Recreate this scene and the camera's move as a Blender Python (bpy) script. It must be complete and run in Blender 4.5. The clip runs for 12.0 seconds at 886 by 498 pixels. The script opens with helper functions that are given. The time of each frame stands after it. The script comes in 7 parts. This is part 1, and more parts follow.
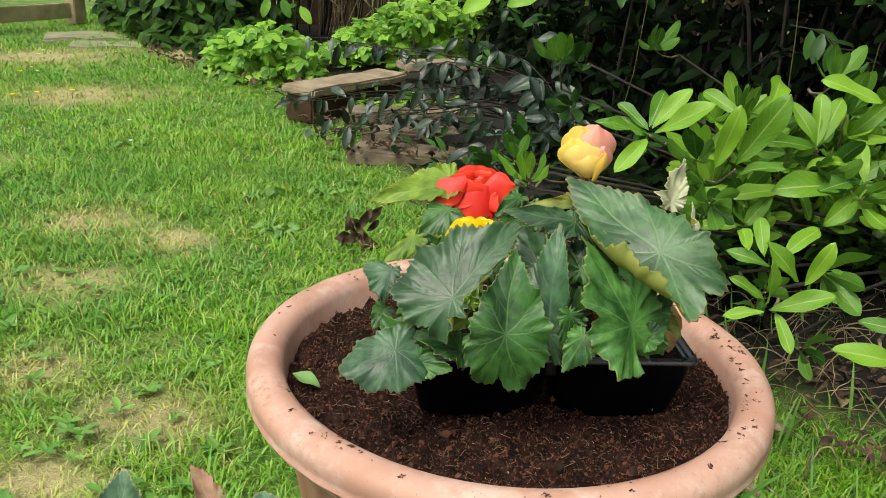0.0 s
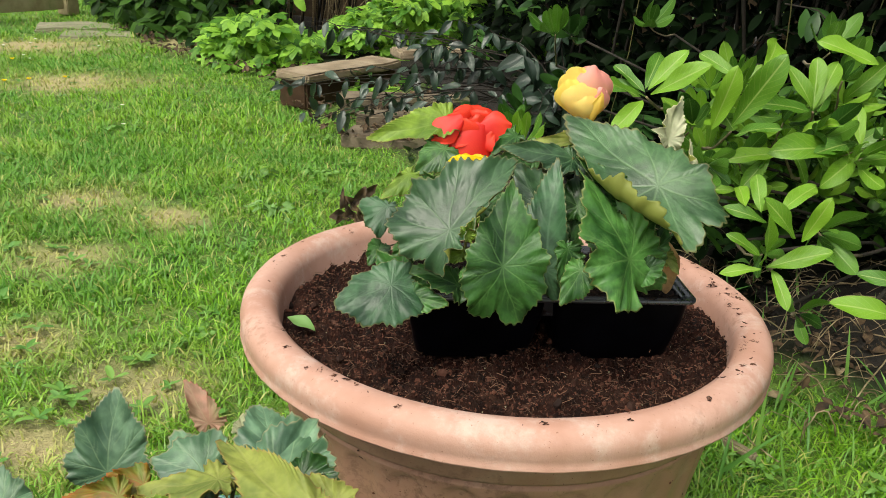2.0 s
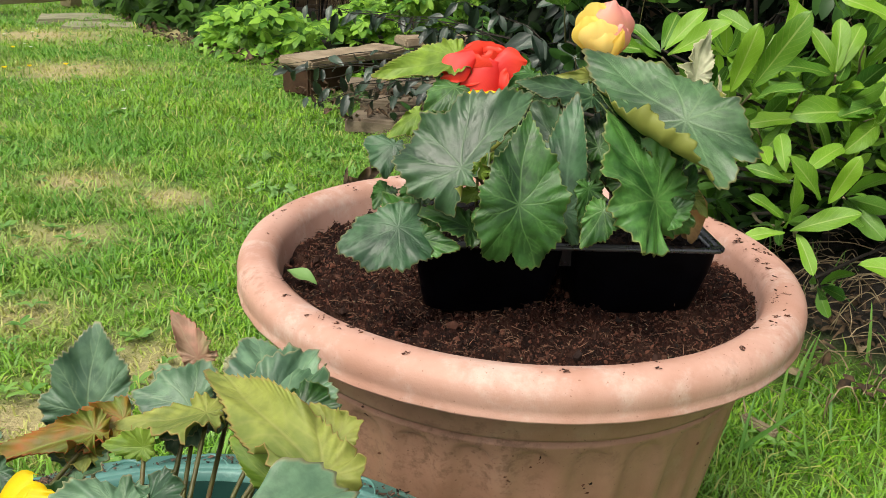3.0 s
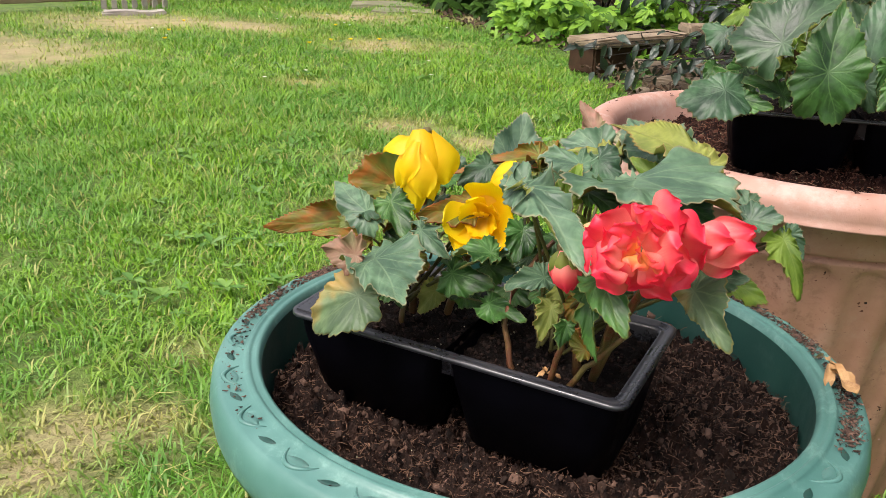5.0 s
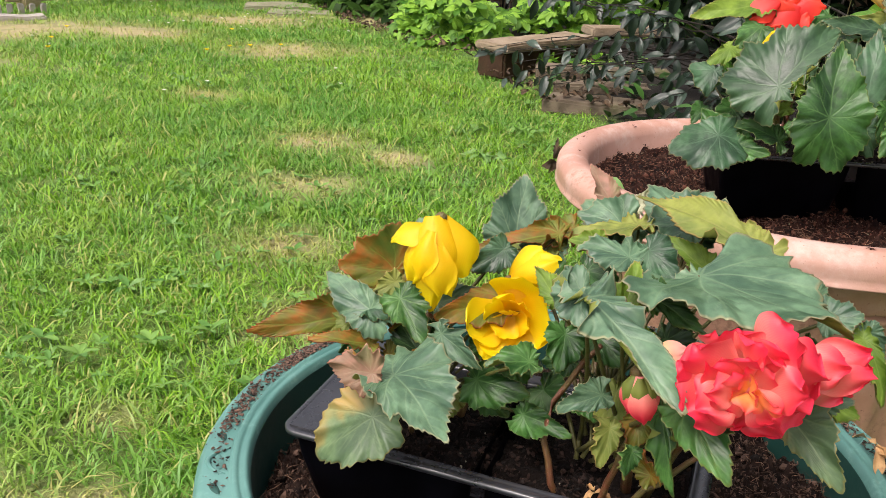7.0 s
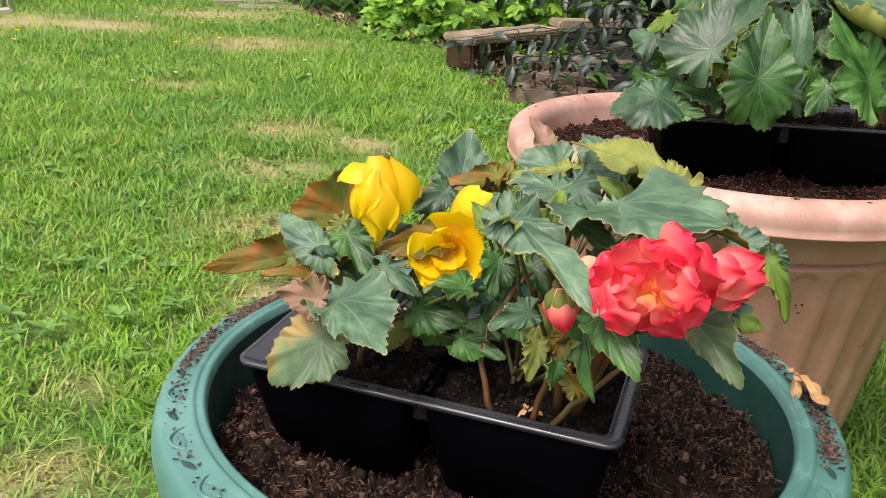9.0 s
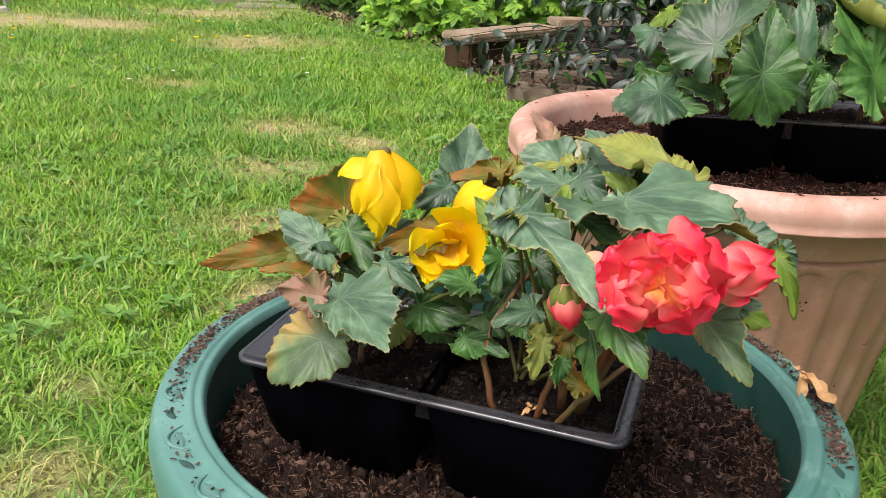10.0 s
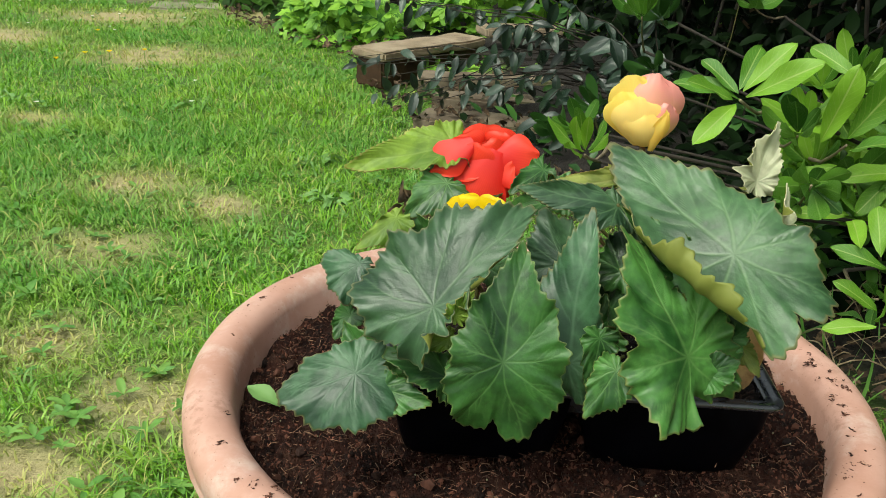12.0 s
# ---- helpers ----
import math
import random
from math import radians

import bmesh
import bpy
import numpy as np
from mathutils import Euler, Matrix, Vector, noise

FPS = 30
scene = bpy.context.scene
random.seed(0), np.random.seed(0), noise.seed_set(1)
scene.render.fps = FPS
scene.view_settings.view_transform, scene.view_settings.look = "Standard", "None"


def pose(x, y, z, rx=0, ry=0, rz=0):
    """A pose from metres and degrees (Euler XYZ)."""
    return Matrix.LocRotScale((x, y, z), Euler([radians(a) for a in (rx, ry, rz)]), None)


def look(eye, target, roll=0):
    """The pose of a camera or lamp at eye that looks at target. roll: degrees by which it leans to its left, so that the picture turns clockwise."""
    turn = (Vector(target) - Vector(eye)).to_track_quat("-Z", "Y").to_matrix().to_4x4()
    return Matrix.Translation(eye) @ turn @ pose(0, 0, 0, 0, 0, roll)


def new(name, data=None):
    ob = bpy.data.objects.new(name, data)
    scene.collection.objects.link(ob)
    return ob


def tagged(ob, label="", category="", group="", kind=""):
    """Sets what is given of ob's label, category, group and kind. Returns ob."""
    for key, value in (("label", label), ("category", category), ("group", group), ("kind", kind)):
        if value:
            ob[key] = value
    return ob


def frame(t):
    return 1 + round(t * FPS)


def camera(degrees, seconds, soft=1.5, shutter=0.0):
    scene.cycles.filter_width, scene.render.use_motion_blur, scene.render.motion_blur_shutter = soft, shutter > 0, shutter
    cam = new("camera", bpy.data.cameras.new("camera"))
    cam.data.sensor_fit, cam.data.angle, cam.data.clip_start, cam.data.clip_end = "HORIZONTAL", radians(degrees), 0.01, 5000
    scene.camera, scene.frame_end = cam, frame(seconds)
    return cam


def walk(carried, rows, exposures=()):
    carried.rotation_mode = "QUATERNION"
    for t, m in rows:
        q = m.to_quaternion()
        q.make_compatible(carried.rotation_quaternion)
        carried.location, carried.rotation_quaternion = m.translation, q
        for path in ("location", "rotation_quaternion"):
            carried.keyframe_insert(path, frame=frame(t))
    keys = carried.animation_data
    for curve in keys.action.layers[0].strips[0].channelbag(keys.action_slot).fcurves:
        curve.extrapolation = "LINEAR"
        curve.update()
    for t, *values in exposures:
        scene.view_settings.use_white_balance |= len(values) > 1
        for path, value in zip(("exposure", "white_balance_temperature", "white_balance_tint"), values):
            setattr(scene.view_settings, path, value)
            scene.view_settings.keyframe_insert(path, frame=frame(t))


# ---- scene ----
cam = camera(55.2, 12.0, soft=0.8)
METRES, EYE, TILT, LEAN, TURN = 1.28, 0.71, -20.4, -2.68, 0.0
ROWS = [
    (0.0, 0.0, 0.0, 0.0, 0.0, 0.0, -0.0),
    (0.5, 0.0122, 0.0006, -0.0234, -0.11, -0.01, 0.02),
    (1.0, -0.0012, -0.0175, -0.0332, -0.2, 0.0, 0.06),
    (1.5, 0.0026, -0.0405, -0.0312, -0.29, 0.01, 0.06),
    (2.0, -0.0012, 0.0048, -0.0371, -0.39, -0.11, 0.09),
    (2.5, 0.003, 0.0594, -0.0412, -0.5, -0.17, 0.1),
    (4.5, -0.0444, -0.1196, -0.1715, 10.2, -0.23, -3.06),
    (5.0, -0.0375, -0.1266, -0.1796, 16.46, -0.74, -5.66),
    (5.5, -0.0499, -0.1288, -0.1365, 17.57, -0.92, -6.3),
    (6.0, -0.0689, -0.0898, -0.1251, 14.71, -0.83, -5.36),
    (6.5, -0.0942, -0.0848, -0.1333, 11.9, -0.64, -4.2),
    (7.0, -0.1086, -0.0832, -0.1377, 9.52, -0.52, -3.41),
    (9.0, -0.0885, -0.1063, -0.1647, 7.82, -0.49, -2.92),
    (9.5, -0.0996, -0.1042, -0.162, 7.74, -0.52, -2.86),
    (10.0, -0.0913, -0.1006, -0.1665, 7.66, -0.51, -2.9),
    (10.5, -0.0383, -0.0844, -0.1374, 7.62, -0.59, -2.67),
    (11.0, 0.0062, 0.0389, -0.0443, 7.51, -0.82, -2.7),
    (11.5, 0.0272, 0.0965, -0.0082, 7.27, -0.77, -2.76),
    (12.0, 0.0432, 0.1389, 0.0073, 5.88, -1.94, -2.15),
]
walk(cam, [(t, pose(0, 0, EYE, TILT, LEAN, TURN) @ pose(METRES * x, METRES * y, METRES * z, 90 + pitch, roll, yaw)) for t, x, y, z, yaw, pitch, roll in ROWS], exposures=[(0.0, 0.62, 6950, 1), (2.5, 0.62, 6980, 4), (4.5, 0.78, 6800, 17), (10.3, 0.78, 6800, 17), (11.2, 0.62, 6800, -1), (12.0, 0.58, 6720, -3)])

# ---- light ----
world = bpy.data.worlds.new("overcast_sky")
world.use_nodes = True
scene.world = world
wn = world.node_tree.nodes
sky = wn.new("ShaderNodeTexSky")
sky.sky_type, sky.sun_disc = "NISHITA", False
sky.sun_elevation, sky.sun_rotation = radians(58), radians(215)
sky.air_density, sky.dust_density = 1.0, 4.0
cloud = wn.new("ShaderNodeHueSaturation")
cloud.inputs["Saturation"].default_value = 0.35
world.node_tree.links.new(sky.outputs[0], cloud.inputs["Color"])
world.node_tree.links.new(cloud.outputs[0], wn["Background"].inputs[0])
wn["Background"].inputs[1].default_value = 0.15
sun_data = bpy.data.lights.new("sun", "SUN")
sun_data.energy, sun_data.angle, sun_data.color = 1.5, radians(20), (1.0, 0.96, 0.9)
sun = new("sun", sun_data)
sun.matrix_world = look((-3.0, -4.3, 8.4), (0, 0, 0))


# ---- materials ----
def nodes_of(name):
    m = bpy.data.materials.new(name)
    m.use_nodes = True
    t = m.node_tree
    return m, t, t.nodes["Principled BSDF"]


def add(t, kind, **values):
    n = t.nodes.new(kind)
    for k, v in values.items():
        if k in n.inputs:
            n.inputs[k].default_value = v
    return n


def math_node(t, op, a, b=0.0, c=0.0):
    n = t.nodes.new("ShaderNodeMath")
    n.operation = op
    for i, v in enumerate((a, b, c)):
        if isinstance(v, (int, float)):
            n.inputs[i].default_value = v
        else:
            t.links.new(v, n.inputs[i])
    return n.outputs[0]


def span(t, v, lo, hi, a=0.0, b=1.0):
    n = t.nodes.new("ShaderNodeMapRange")
    n.interpolation_type = "SMOOTHSTEP"
    n.inputs["From Min"].default_value, n.inputs["From Max"].default_value = lo, hi
    n.inputs["To Min"].default_value, n.inputs["To Max"].default_value = a, b
    t.links.new(v, n.inputs["Value"])
    return n.outputs["Result"]


def mixed(t, f, a, b):
    n = t.nodes.new("ShaderNodeMix")
    n.data_type = "RGBA"
    for sock, v in ((n.inputs[0], f), (n.inputs[6], a), (n.inputs[7], b)):
        if isinstance(v, (int, float)):
            sock.default_value = v
        elif isinstance(v, tuple):
            sock.default_value = (*v, 1)
        else:
            t.links.new(v, sock)
    return n.outputs[2]


def noisy(t, vec, scale, detail=4.0, rough=0.6, warp=0.0):
    n = add(t, "ShaderNodeTexNoise", Scale=scale, Detail=detail, Roughness=rough, Distortion=warp)
    t.links.new(vec, n.inputs["Vector"])
    return n.outputs["Fac"]


def place(t, which="Object"):
    return t.nodes.new("ShaderNodeTexCoord").outputs[which]


def relief(t, p, height, strength, distance=0.002):
    b = add(t, "ShaderNodeBump", Strength=strength, Distance=distance)
    t.links.new(height, b.inputs["Height"])
    t.links.new(b.outputs[0], p.inputs["Normal"])


def thin(t, p, colour, share):
    """Lets light through a leaf or a petal."""
    tr, mx = t.nodes.new("ShaderNodeBsdfTranslucent"), t.nodes.new("ShaderNodeMixShader")
    t.links.new(colour, tr.inputs[0])
    mx.inputs[0].default_value = share
    t.links.new(p.outputs[0], mx.inputs[1])
    t.links.new(tr.outputs[0], mx.inputs[2])
    t.links.new(mx.outputs[0], t.nodes["Material Output"].inputs[0])


def surface(name, a, b, scale, rough=0.6, bump=0.3, fine=300.0, stain=None, stain_scale=6.0, distance=0.002, spec=0.5, tint=0.0, stain_from=0.52):
    """A solid surface: two colours at one scale, stains at a larger one and fine relief."""
    m, t, p = nodes_of(name)
    v = place(t)
    c = mixed(t, span(t, noisy(t, v, scale), 0.32, 0.68), a, b)
    if stain:
        c = mixed(t, span(t, noisy(t, v, stain_scale, 6.0, 0.7), stain_from, stain_from + 0.2), c, stain)
    if tint:
        r = t.nodes.new("ShaderNodeObjectInfo").outputs["Random"]
        c = mixed(t, span(t, r, 0, 1, 0, tint), c, tuple(x * 1.6 for x in a))
    t.links.new(c, p.inputs["Base Color"])
    p.inputs["Specular IOR Level"].default_value = spec
    t.links.new(span(t, noisy(t, v, scale * 2), 0.3, 0.7, rough - 0.08, rough + 0.08), p.inputs["Roughness"])
    relief(t, p, noisy(t, v, fine, 5.0), bump, distance)
    return m


def clay(name, a, b, pale, dirt):
    """Weathered moulded plastic: two tones, a chalky bloom, brown smears and fine soil speckle."""
    m, t, p = nodes_of(name)
    v = place(t)
    c = mixed(t, span(t, noisy(t, v, 14.0), 0.32, 0.68), a, b)
    c = mixed(t, span(t, noisy(t, v, 26.0, 6.0, 0.7), 0.50, 0.72, 0.0, 0.75), c, pale)
    smear = math_node(t, "MULTIPLY", span(t, noisy(t, v, 7.0, 3.0), 0.50, 0.68), span(t, noisy(t, v, 110.0, 5.0, 0.7), 0.46, 0.66))
    c = mixed(t, math_node(t, "MULTIPLY", smear, 0.55), c, dirt)
    c = mixed(t, span(t, noisy(t, v, 420.0, 2.0, 0.5), 0.69, 0.74, 0.0, 0.7), c, dirt)
    t.links.new(c, p.inputs["Base Color"])
    p.inputs["Specular IOR Level"].default_value = 0.35
    t.links.new(span(t, noisy(t, v, 28.0), 0.3, 0.7, 0.46, 0.66), p.inputs["Roughness"])
    relief(t, p, math_node(t, "ADD", noisy(t, v, 420.0, 5.0), math_node(t, "MULTIPLY", noisy(t, v, 60.0, 3.0), 1.2)), 0.2, 0.001)
    return m


def foliage(name, a, b, rough=0.4, through_share=0.25, spec=0.5, per="object", vein=None):
    """A leaf of a shrub: colour varies from leaf to leaf and along the blade; the midrib runs along UV x."""
    m, t, p = nodes_of(name)
    if per == "object":
        r = t.nodes.new("ShaderNodeObjectInfo").outputs["Random"]
    else:
        r = t.nodes.new("ShaderNodeNewGeometry").outputs["Random Per Island"]
    v = place(t)
    f = math_node(t, "ADD", math_node(t, "MULTIPLY", r, 0.75), math_node(t, "MULTIPLY", noisy(t, v, 60.0), 0.35))
    c = mixed(t, span(t, f, 0.1, 1.0), a, b)
    if vein:
        uv = t.nodes.new("ShaderNodeSeparateXYZ")
        t.links.new(place(t, "UV"), uv.inputs[0])
        mid = span(t, math_node(t, "ABSOLUTE", math_node(t, "SUBTRACT", uv.outputs[1], 0.5)), 0.015, 0.05, 1.0, 0.0)
        side = math_node(t, "FRACT", math_node(t, "ADD", math_node(t, "MULTIPLY", uv.outputs[0], 9.0), math_node(t, "MULTIPLY", math_node(t, "ABSOLUTE", math_node(t, "SUBTRACT", uv.outputs[1], 0.5)), -5.0)))
        side = span(t, math_node(t, "ABSOLUTE", math_node(t, "SUBTRACT", side, 0.5)), 0.0, 0.12, 1.0, 0.0)
        lines = math_node(t, "MAXIMUM", mid, math_node(t, "MULTIPLY", side, 0.3))
        c = mixed(t, math_node(t, "MULTIPLY", lines, 0.55), c, vein)
        relief(t, p, math_node(t, "SUBTRACT", noisy(t, v, 220.0), lines), 0.35, 0.001)
    t.links.new(c, p.inputs["Base Color"])
    p.inputs["Roughness"].default_value = rough
    p.inputs["Specular IOR Level"].default_value = spec
    thin(t, p, c, through_share)
    return m


def begonia(name, a, b, vein, edge, rough=0.40, share=0.12, blotch=None, vein_share=0.42):
    """Begonia leaf: pale palmate veins, puckered skin between them, a coloured toothed margin."""
    m, t, p = nodes_of(name)
    v = place(t)
    lines, rim = t.nodes.new("ShaderNodeAttribute"), t.nodes.new("ShaderNodeAttribute")
    lines.attribute_name, rim.attribute_name = "vein", "rim"
    c = mixed(t, span(t, noisy(t, v, 26.0, 4.0, 0.6), 0.36, 0.64), tuple(q * 0.8 for q in a), tuple(q * 1.25 for q in b))
    c = mixed(t, span(t, noisy(t, v, 150.0, 3.0, 0.6), 0.35, 0.75, 0.0, 0.45), c, tuple(q * 0.6 for q in a))
    if blotch:
        c = mixed(t, span(t, noisy(t, v, 22.0, 3.0), 0.52, 0.66), c, blotch)
    c = mixed(t, span(t, t.nodes.new("ShaderNodeObjectInfo").outputs["Random"], 0.0, 1.0, 0.0, 0.3), c, tuple(q * 0.55 for q in a))
    c = mixed(t, math_node(t, "MULTIPLY", lines.outputs["Fac"], vein_share), c, vein)
    margin = math_node(t, "ADD", rim.outputs["Fac"], math_node(t, "MULTIPLY_ADD", noisy(t, v, 60.0), 0.05, -0.025))
    c = mixed(t, span(t, margin, 0.955, 1.0, 0.0, 0.5), c, edge)
    t.links.new(c, p.inputs["Base Color"])
    t.links.new(span(t, noisy(t, v, 50.0), 0.3, 0.7, rough - 0.03, rough + 0.08), p.inputs["Roughness"])
    p.inputs["Specular IOR Level"].default_value = 0.45
    hgt = math_node(t, "SUBTRACT", math_node(t, "MULTIPLY_ADD", noisy(t, v, 420.0, 3.0, 0.6), 0.5, math_node(t, "MULTIPLY", noisy(t, v, 110.0, 3.0, 0.5), 0.9)), math_node(t, "MULTIPLY", lines.outputs["Fac"], 0.5))
    relief(t, p, hgt, 0.3, 0.0014)
    thin(t, p, c, share)
    return m


def petal_mat(name, base, tip, streak, rough=0.5, share=0.35):
    """A petal: colour runs from its base to its tip (UV x), with faint lengthwise streaks."""
    m, t, p = nodes_of(name)
    uv = t.nodes.new("ShaderNodeSeparateXYZ")
    t.links.new(place(t, "UV"), uv.inputs[0])
    v = place(t)
    f = math_node(t, "ADD", uv.outputs[0], math_node(t, "MULTIPLY_ADD", noisy(t, v, 45.0), 0.7, -0.35))
    c = mixed(t, span(t, f, 0.15, 0.95), base, tip)
    lines = add(t, "ShaderNodeTexWave", Scale=9.0, Distortion=3.0, Detail=3.0)
    lines.bands_direction = "Y"
    t.links.new(place(t, "UV"), lines.inputs["Vector"])
    c = mixed(t, math_node(t, "MULTIPLY", lines.outputs["Fac"], 0.22), c, streak)
    t.links.new(c, p.inputs["Base Color"])
    p.inputs["Roughness"].default_value = rough
    relief(t, p, math_node(t, "ADD", noisy(t, v, 90.0), math_node(t, "MULTIPLY", lines.outputs["Fac"], 0.3)), 0.12, 0.0006)
    thin(t, p, c, share)
    return m


def grass_mat():
    m, t, p = nodes_of("grass_blade")
    r = t.nodes.new("ShaderNodeNewGeometry").outputs["Random Per Island"]
    a = t.nodes.new("ShaderNodeAttribute")
    a.attribute_name = "dry"
    v = place(t)
    r2 = math_node(t, "FRACT", math_node(t, "MULTIPLY", r, 17.3))
    c = mixed(t, r, (0.105, 0.29, 0.018), (0.275, 0.51, 0.028))
    c = mixed(t, span(t, r2, 0.6, 0.95, 0.0, 0.6), c, (0.22, 0.38, 0.13))
    c = mixed(t, span(t, noisy(t, v, 1.6, 3.0), 0.4, 0.62, 0.0, 0.6), c, (0.10, 0.29, 0.045))
    c = mixed(t, span(t, noisy(t, v, 6.0, 4.0), 0.5, 0.72, 0.0, 0.55), c, (0.34, 0.49, 0.07))
    c = mixed(t, a.outputs["Fac"], c, (0.47, 0.45, 0.15))
    t.links.new(c, p.inputs["Base Color"])
    p.inputs["Roughness"].default_value = 0.5
    thin(t, p, c, 0.3)
    return m


def lawn_mat():
    """The bed of the lawn: moss, thatch and soil between the blades."""
    m, t, p = nodes_of("lawn_bed")
    v = place(t)
    c = mixed(t, span(t, noisy(t, v, 9.0, 6.0), 0.35, 0.65), (0.05, 0.12, 0.012), (0.12, 0.21, 0.025))
    c = mixed(t, span(t, noisy(t, v, 70.0, 5.0), 0.52, 0.8), c, (0.20, 0.21, 0.06))
    a = t.nodes.new("ShaderNodeAttribute")
    a.attribute_name = "dry"
    c = mixed(t, math_node(t, "MULTIPLY", a.outputs["Fac"], 0.85), c, mixed(t, noisy(t, v, 40.0, 5.0), (0.30, 0.22, 0.11), (0.56, 0.46, 0.26)))
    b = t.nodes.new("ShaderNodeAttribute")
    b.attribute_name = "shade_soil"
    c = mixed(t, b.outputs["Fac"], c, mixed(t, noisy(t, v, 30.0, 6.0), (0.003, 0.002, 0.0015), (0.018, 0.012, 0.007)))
    t.links.new(c, p.inputs["Base Color"])
    p.inputs["Roughness"].default_value = 0.9
    relief(t, p, noisy(t, v, 120.0, 6.0), 0.8, 0.01)
    return m


TERRACOTTA = clay("terracotta_plastic", (0.44, 0.235, 0.175), (0.55, 0.33, 0.265), (0.60, 0.44, 0.385), (0.24, 0.105, 0.065))
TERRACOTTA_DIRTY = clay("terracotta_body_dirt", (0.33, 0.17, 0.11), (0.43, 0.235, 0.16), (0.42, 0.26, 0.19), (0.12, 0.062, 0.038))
GREEN_POT = surface("green_plastic", (0.065, 0.185, 0.16), (0.095, 0.235, 0.205), 16.0, 0.42, 0.1, 380.0, (0.16, 0.33, 0.28), 30.0, 0.001, 0.5)
GREEN_SHADED = surface("green_plastic_shaded", (0.008, 0.05, 0.04), (0.014, 0.07, 0.055), 16.0, 0.5, 0.1, 380.0, (0.03, 0.08, 0.065), 20.0, 0.001)
GREEN_RECESS = surface("green_plastic_relief", (0.06, 0.17, 0.145), (0.085, 0.21, 0.185), 30.0, 0.5, 0.2, 300.0, (0.05, 0.10, 0.08), 45.0, 0.001)
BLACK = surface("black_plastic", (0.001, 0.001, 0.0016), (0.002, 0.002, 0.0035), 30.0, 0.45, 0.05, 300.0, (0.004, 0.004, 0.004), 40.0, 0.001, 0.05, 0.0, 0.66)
BLACK_LIP_SHEEN = surface("black_plastic_lip_sheen", (0.013, 0.014, 0.018), (0.027, 0.028, 0.034), 30.0, 0.30, 0.05, 300.0, (0.06, 0.06, 0.065), 40.0, 0.001, 0.9, 0.0, 0.62)
SOIL = surface("damp_compost", (0.006, 0.002, 0.0015), (0.032, 0.011, 0.007), 90.0, 0.85, 1.0, 260.0, (0.06, 0.028, 0.018), 40.0, 0.006, 0.15)
SOIL_WET_SHADED = surface("wet_shaded_compost", (0.003, 0.002, 0.0015), (0.010, 0.006, 0.0045), 90.0, 0.85, 1.0, 260.0, (0.026, 0.014, 0.010), 40.0, 0.006, 0.15)
SOIL_DARK = surface("dark_compost", (0.006, 0.0035, 0.003), (0.040, 0.022, 0.016), 90.0, 0.85, 1.0, 260.0, (0.035, 0.019, 0.013), 40.0, 0.006, 0.15)
CRUMB = foliage("compost_crumb", (0.003, 0.0013, 0.0009), (0.135, 0.052, 0.032), 0.8, 0.0, 0.25, "island")
TRAY_CRUMB = foliage("wet_shaded_compost_crumb", (0.002, 0.0012, 0.001), (0.04, 0.022, 0.016), 0.8, 0.0, 0.25, "island")
CRUMB_DARK = foliage("dark_compost_crumb", (0.005, 0.003, 0.0022), (0.17, 0.10, 0.072), 0.8, 0.0, 0.25, "island")
FIBRE = foliage("compost_fibre", (0.03, 0.012, 0.007), (0.30, 0.17, 0.105), 0.7, 0.0, 0.3, "island")
WOOD = surface("weathered_sleeper", (0.22, 0.165, 0.105), (0.35, 0.275, 0.19), 11.0, 0.8, 0.6, 120.0, (0.17, 0.12, 0.08), 7.0, 0.006)
PLANK_SHADE = surface("plank_shade_wood", (0.035, 0.018, 0.010), (0.075, 0.042, 0.024), 11.0, 0.9, 0.6, 120.0, (0.03, 0.03, 0.014), 7.0, 0.006, 0.2)
WOOD_MOSSY = surface("mossy_sleeper", (0.11, 0.085, 0.06), (0.22, 0.175, 0.125), 11.0, 0.9, 0.6, 120.0, (0.09, 0.10, 0.04), 7.0, 0.006, 0.2)
WOOD_DARK = surface("old_fence_wood", (0.28, 0.22, 0.12), (0.44, 0.36, 0.22), 9.0, 0.85, 0.6, 90.0, (0.24, 0.26, 0.11), 4.0, 0.006)
STONE = surface("paving_stone", (0.19, 0.19, 0.11), (0.30, 0.28, 0.19), 12.0, 0.85, 0.6, 90.0, (0.25, 0.24, 0.17), 6.0, 0.006)
STONE_PALE = surface("pale_stone", (0.30, 0.27, 0.24), (0.46, 0.42, 0.37), 12.0, 0.85, 0.6, 90.0, (0.30, 0.27, 0.22), 6.0, 0.006)
FENCE_SHADE = surface("brown_fence_board_shaded", (0.035, 0.025, 0.015), (0.07, 0.05, 0.03), 9.0, 0.9, 0.6, 90.0, (0.04, 0.045, 0.02), 4.0, 0.006, 0.1)
TWIG = surface("twig_bark", (0.15, 0.115, 0.065), (0.25, 0.20, 0.125), 60.0, 0.8, 0.6, 200.0)
SHADED_TWIG = surface("shaded_twig_bark", (0.008, 0.006, 0.004), (0.028, 0.020, 0.013), 60.0, 0.85, 0.6, 200.0)
STRAW = surface("dead_stem", (0.15, 0.10, 0.05), (0.36, 0.28, 0.17), 50.0, 0.8, 0.4, 300.0)
STALK = surface("begonia_stalk", (0.13, 0.038, 0.018), (0.12, 0.10, 0.028), 45.0, 0.45, 0.5, 900.0, (0.20, 0.04, 0.02), 30.0)
LEAF_STALK = surface("leaf_stalk_skin", (0.06, 0.055, 0.014), (0.10, 0.10, 0.025), 60.0, 0.5, 0.3, 300.0, (0.10, 0.03, 0.018), 30.0)
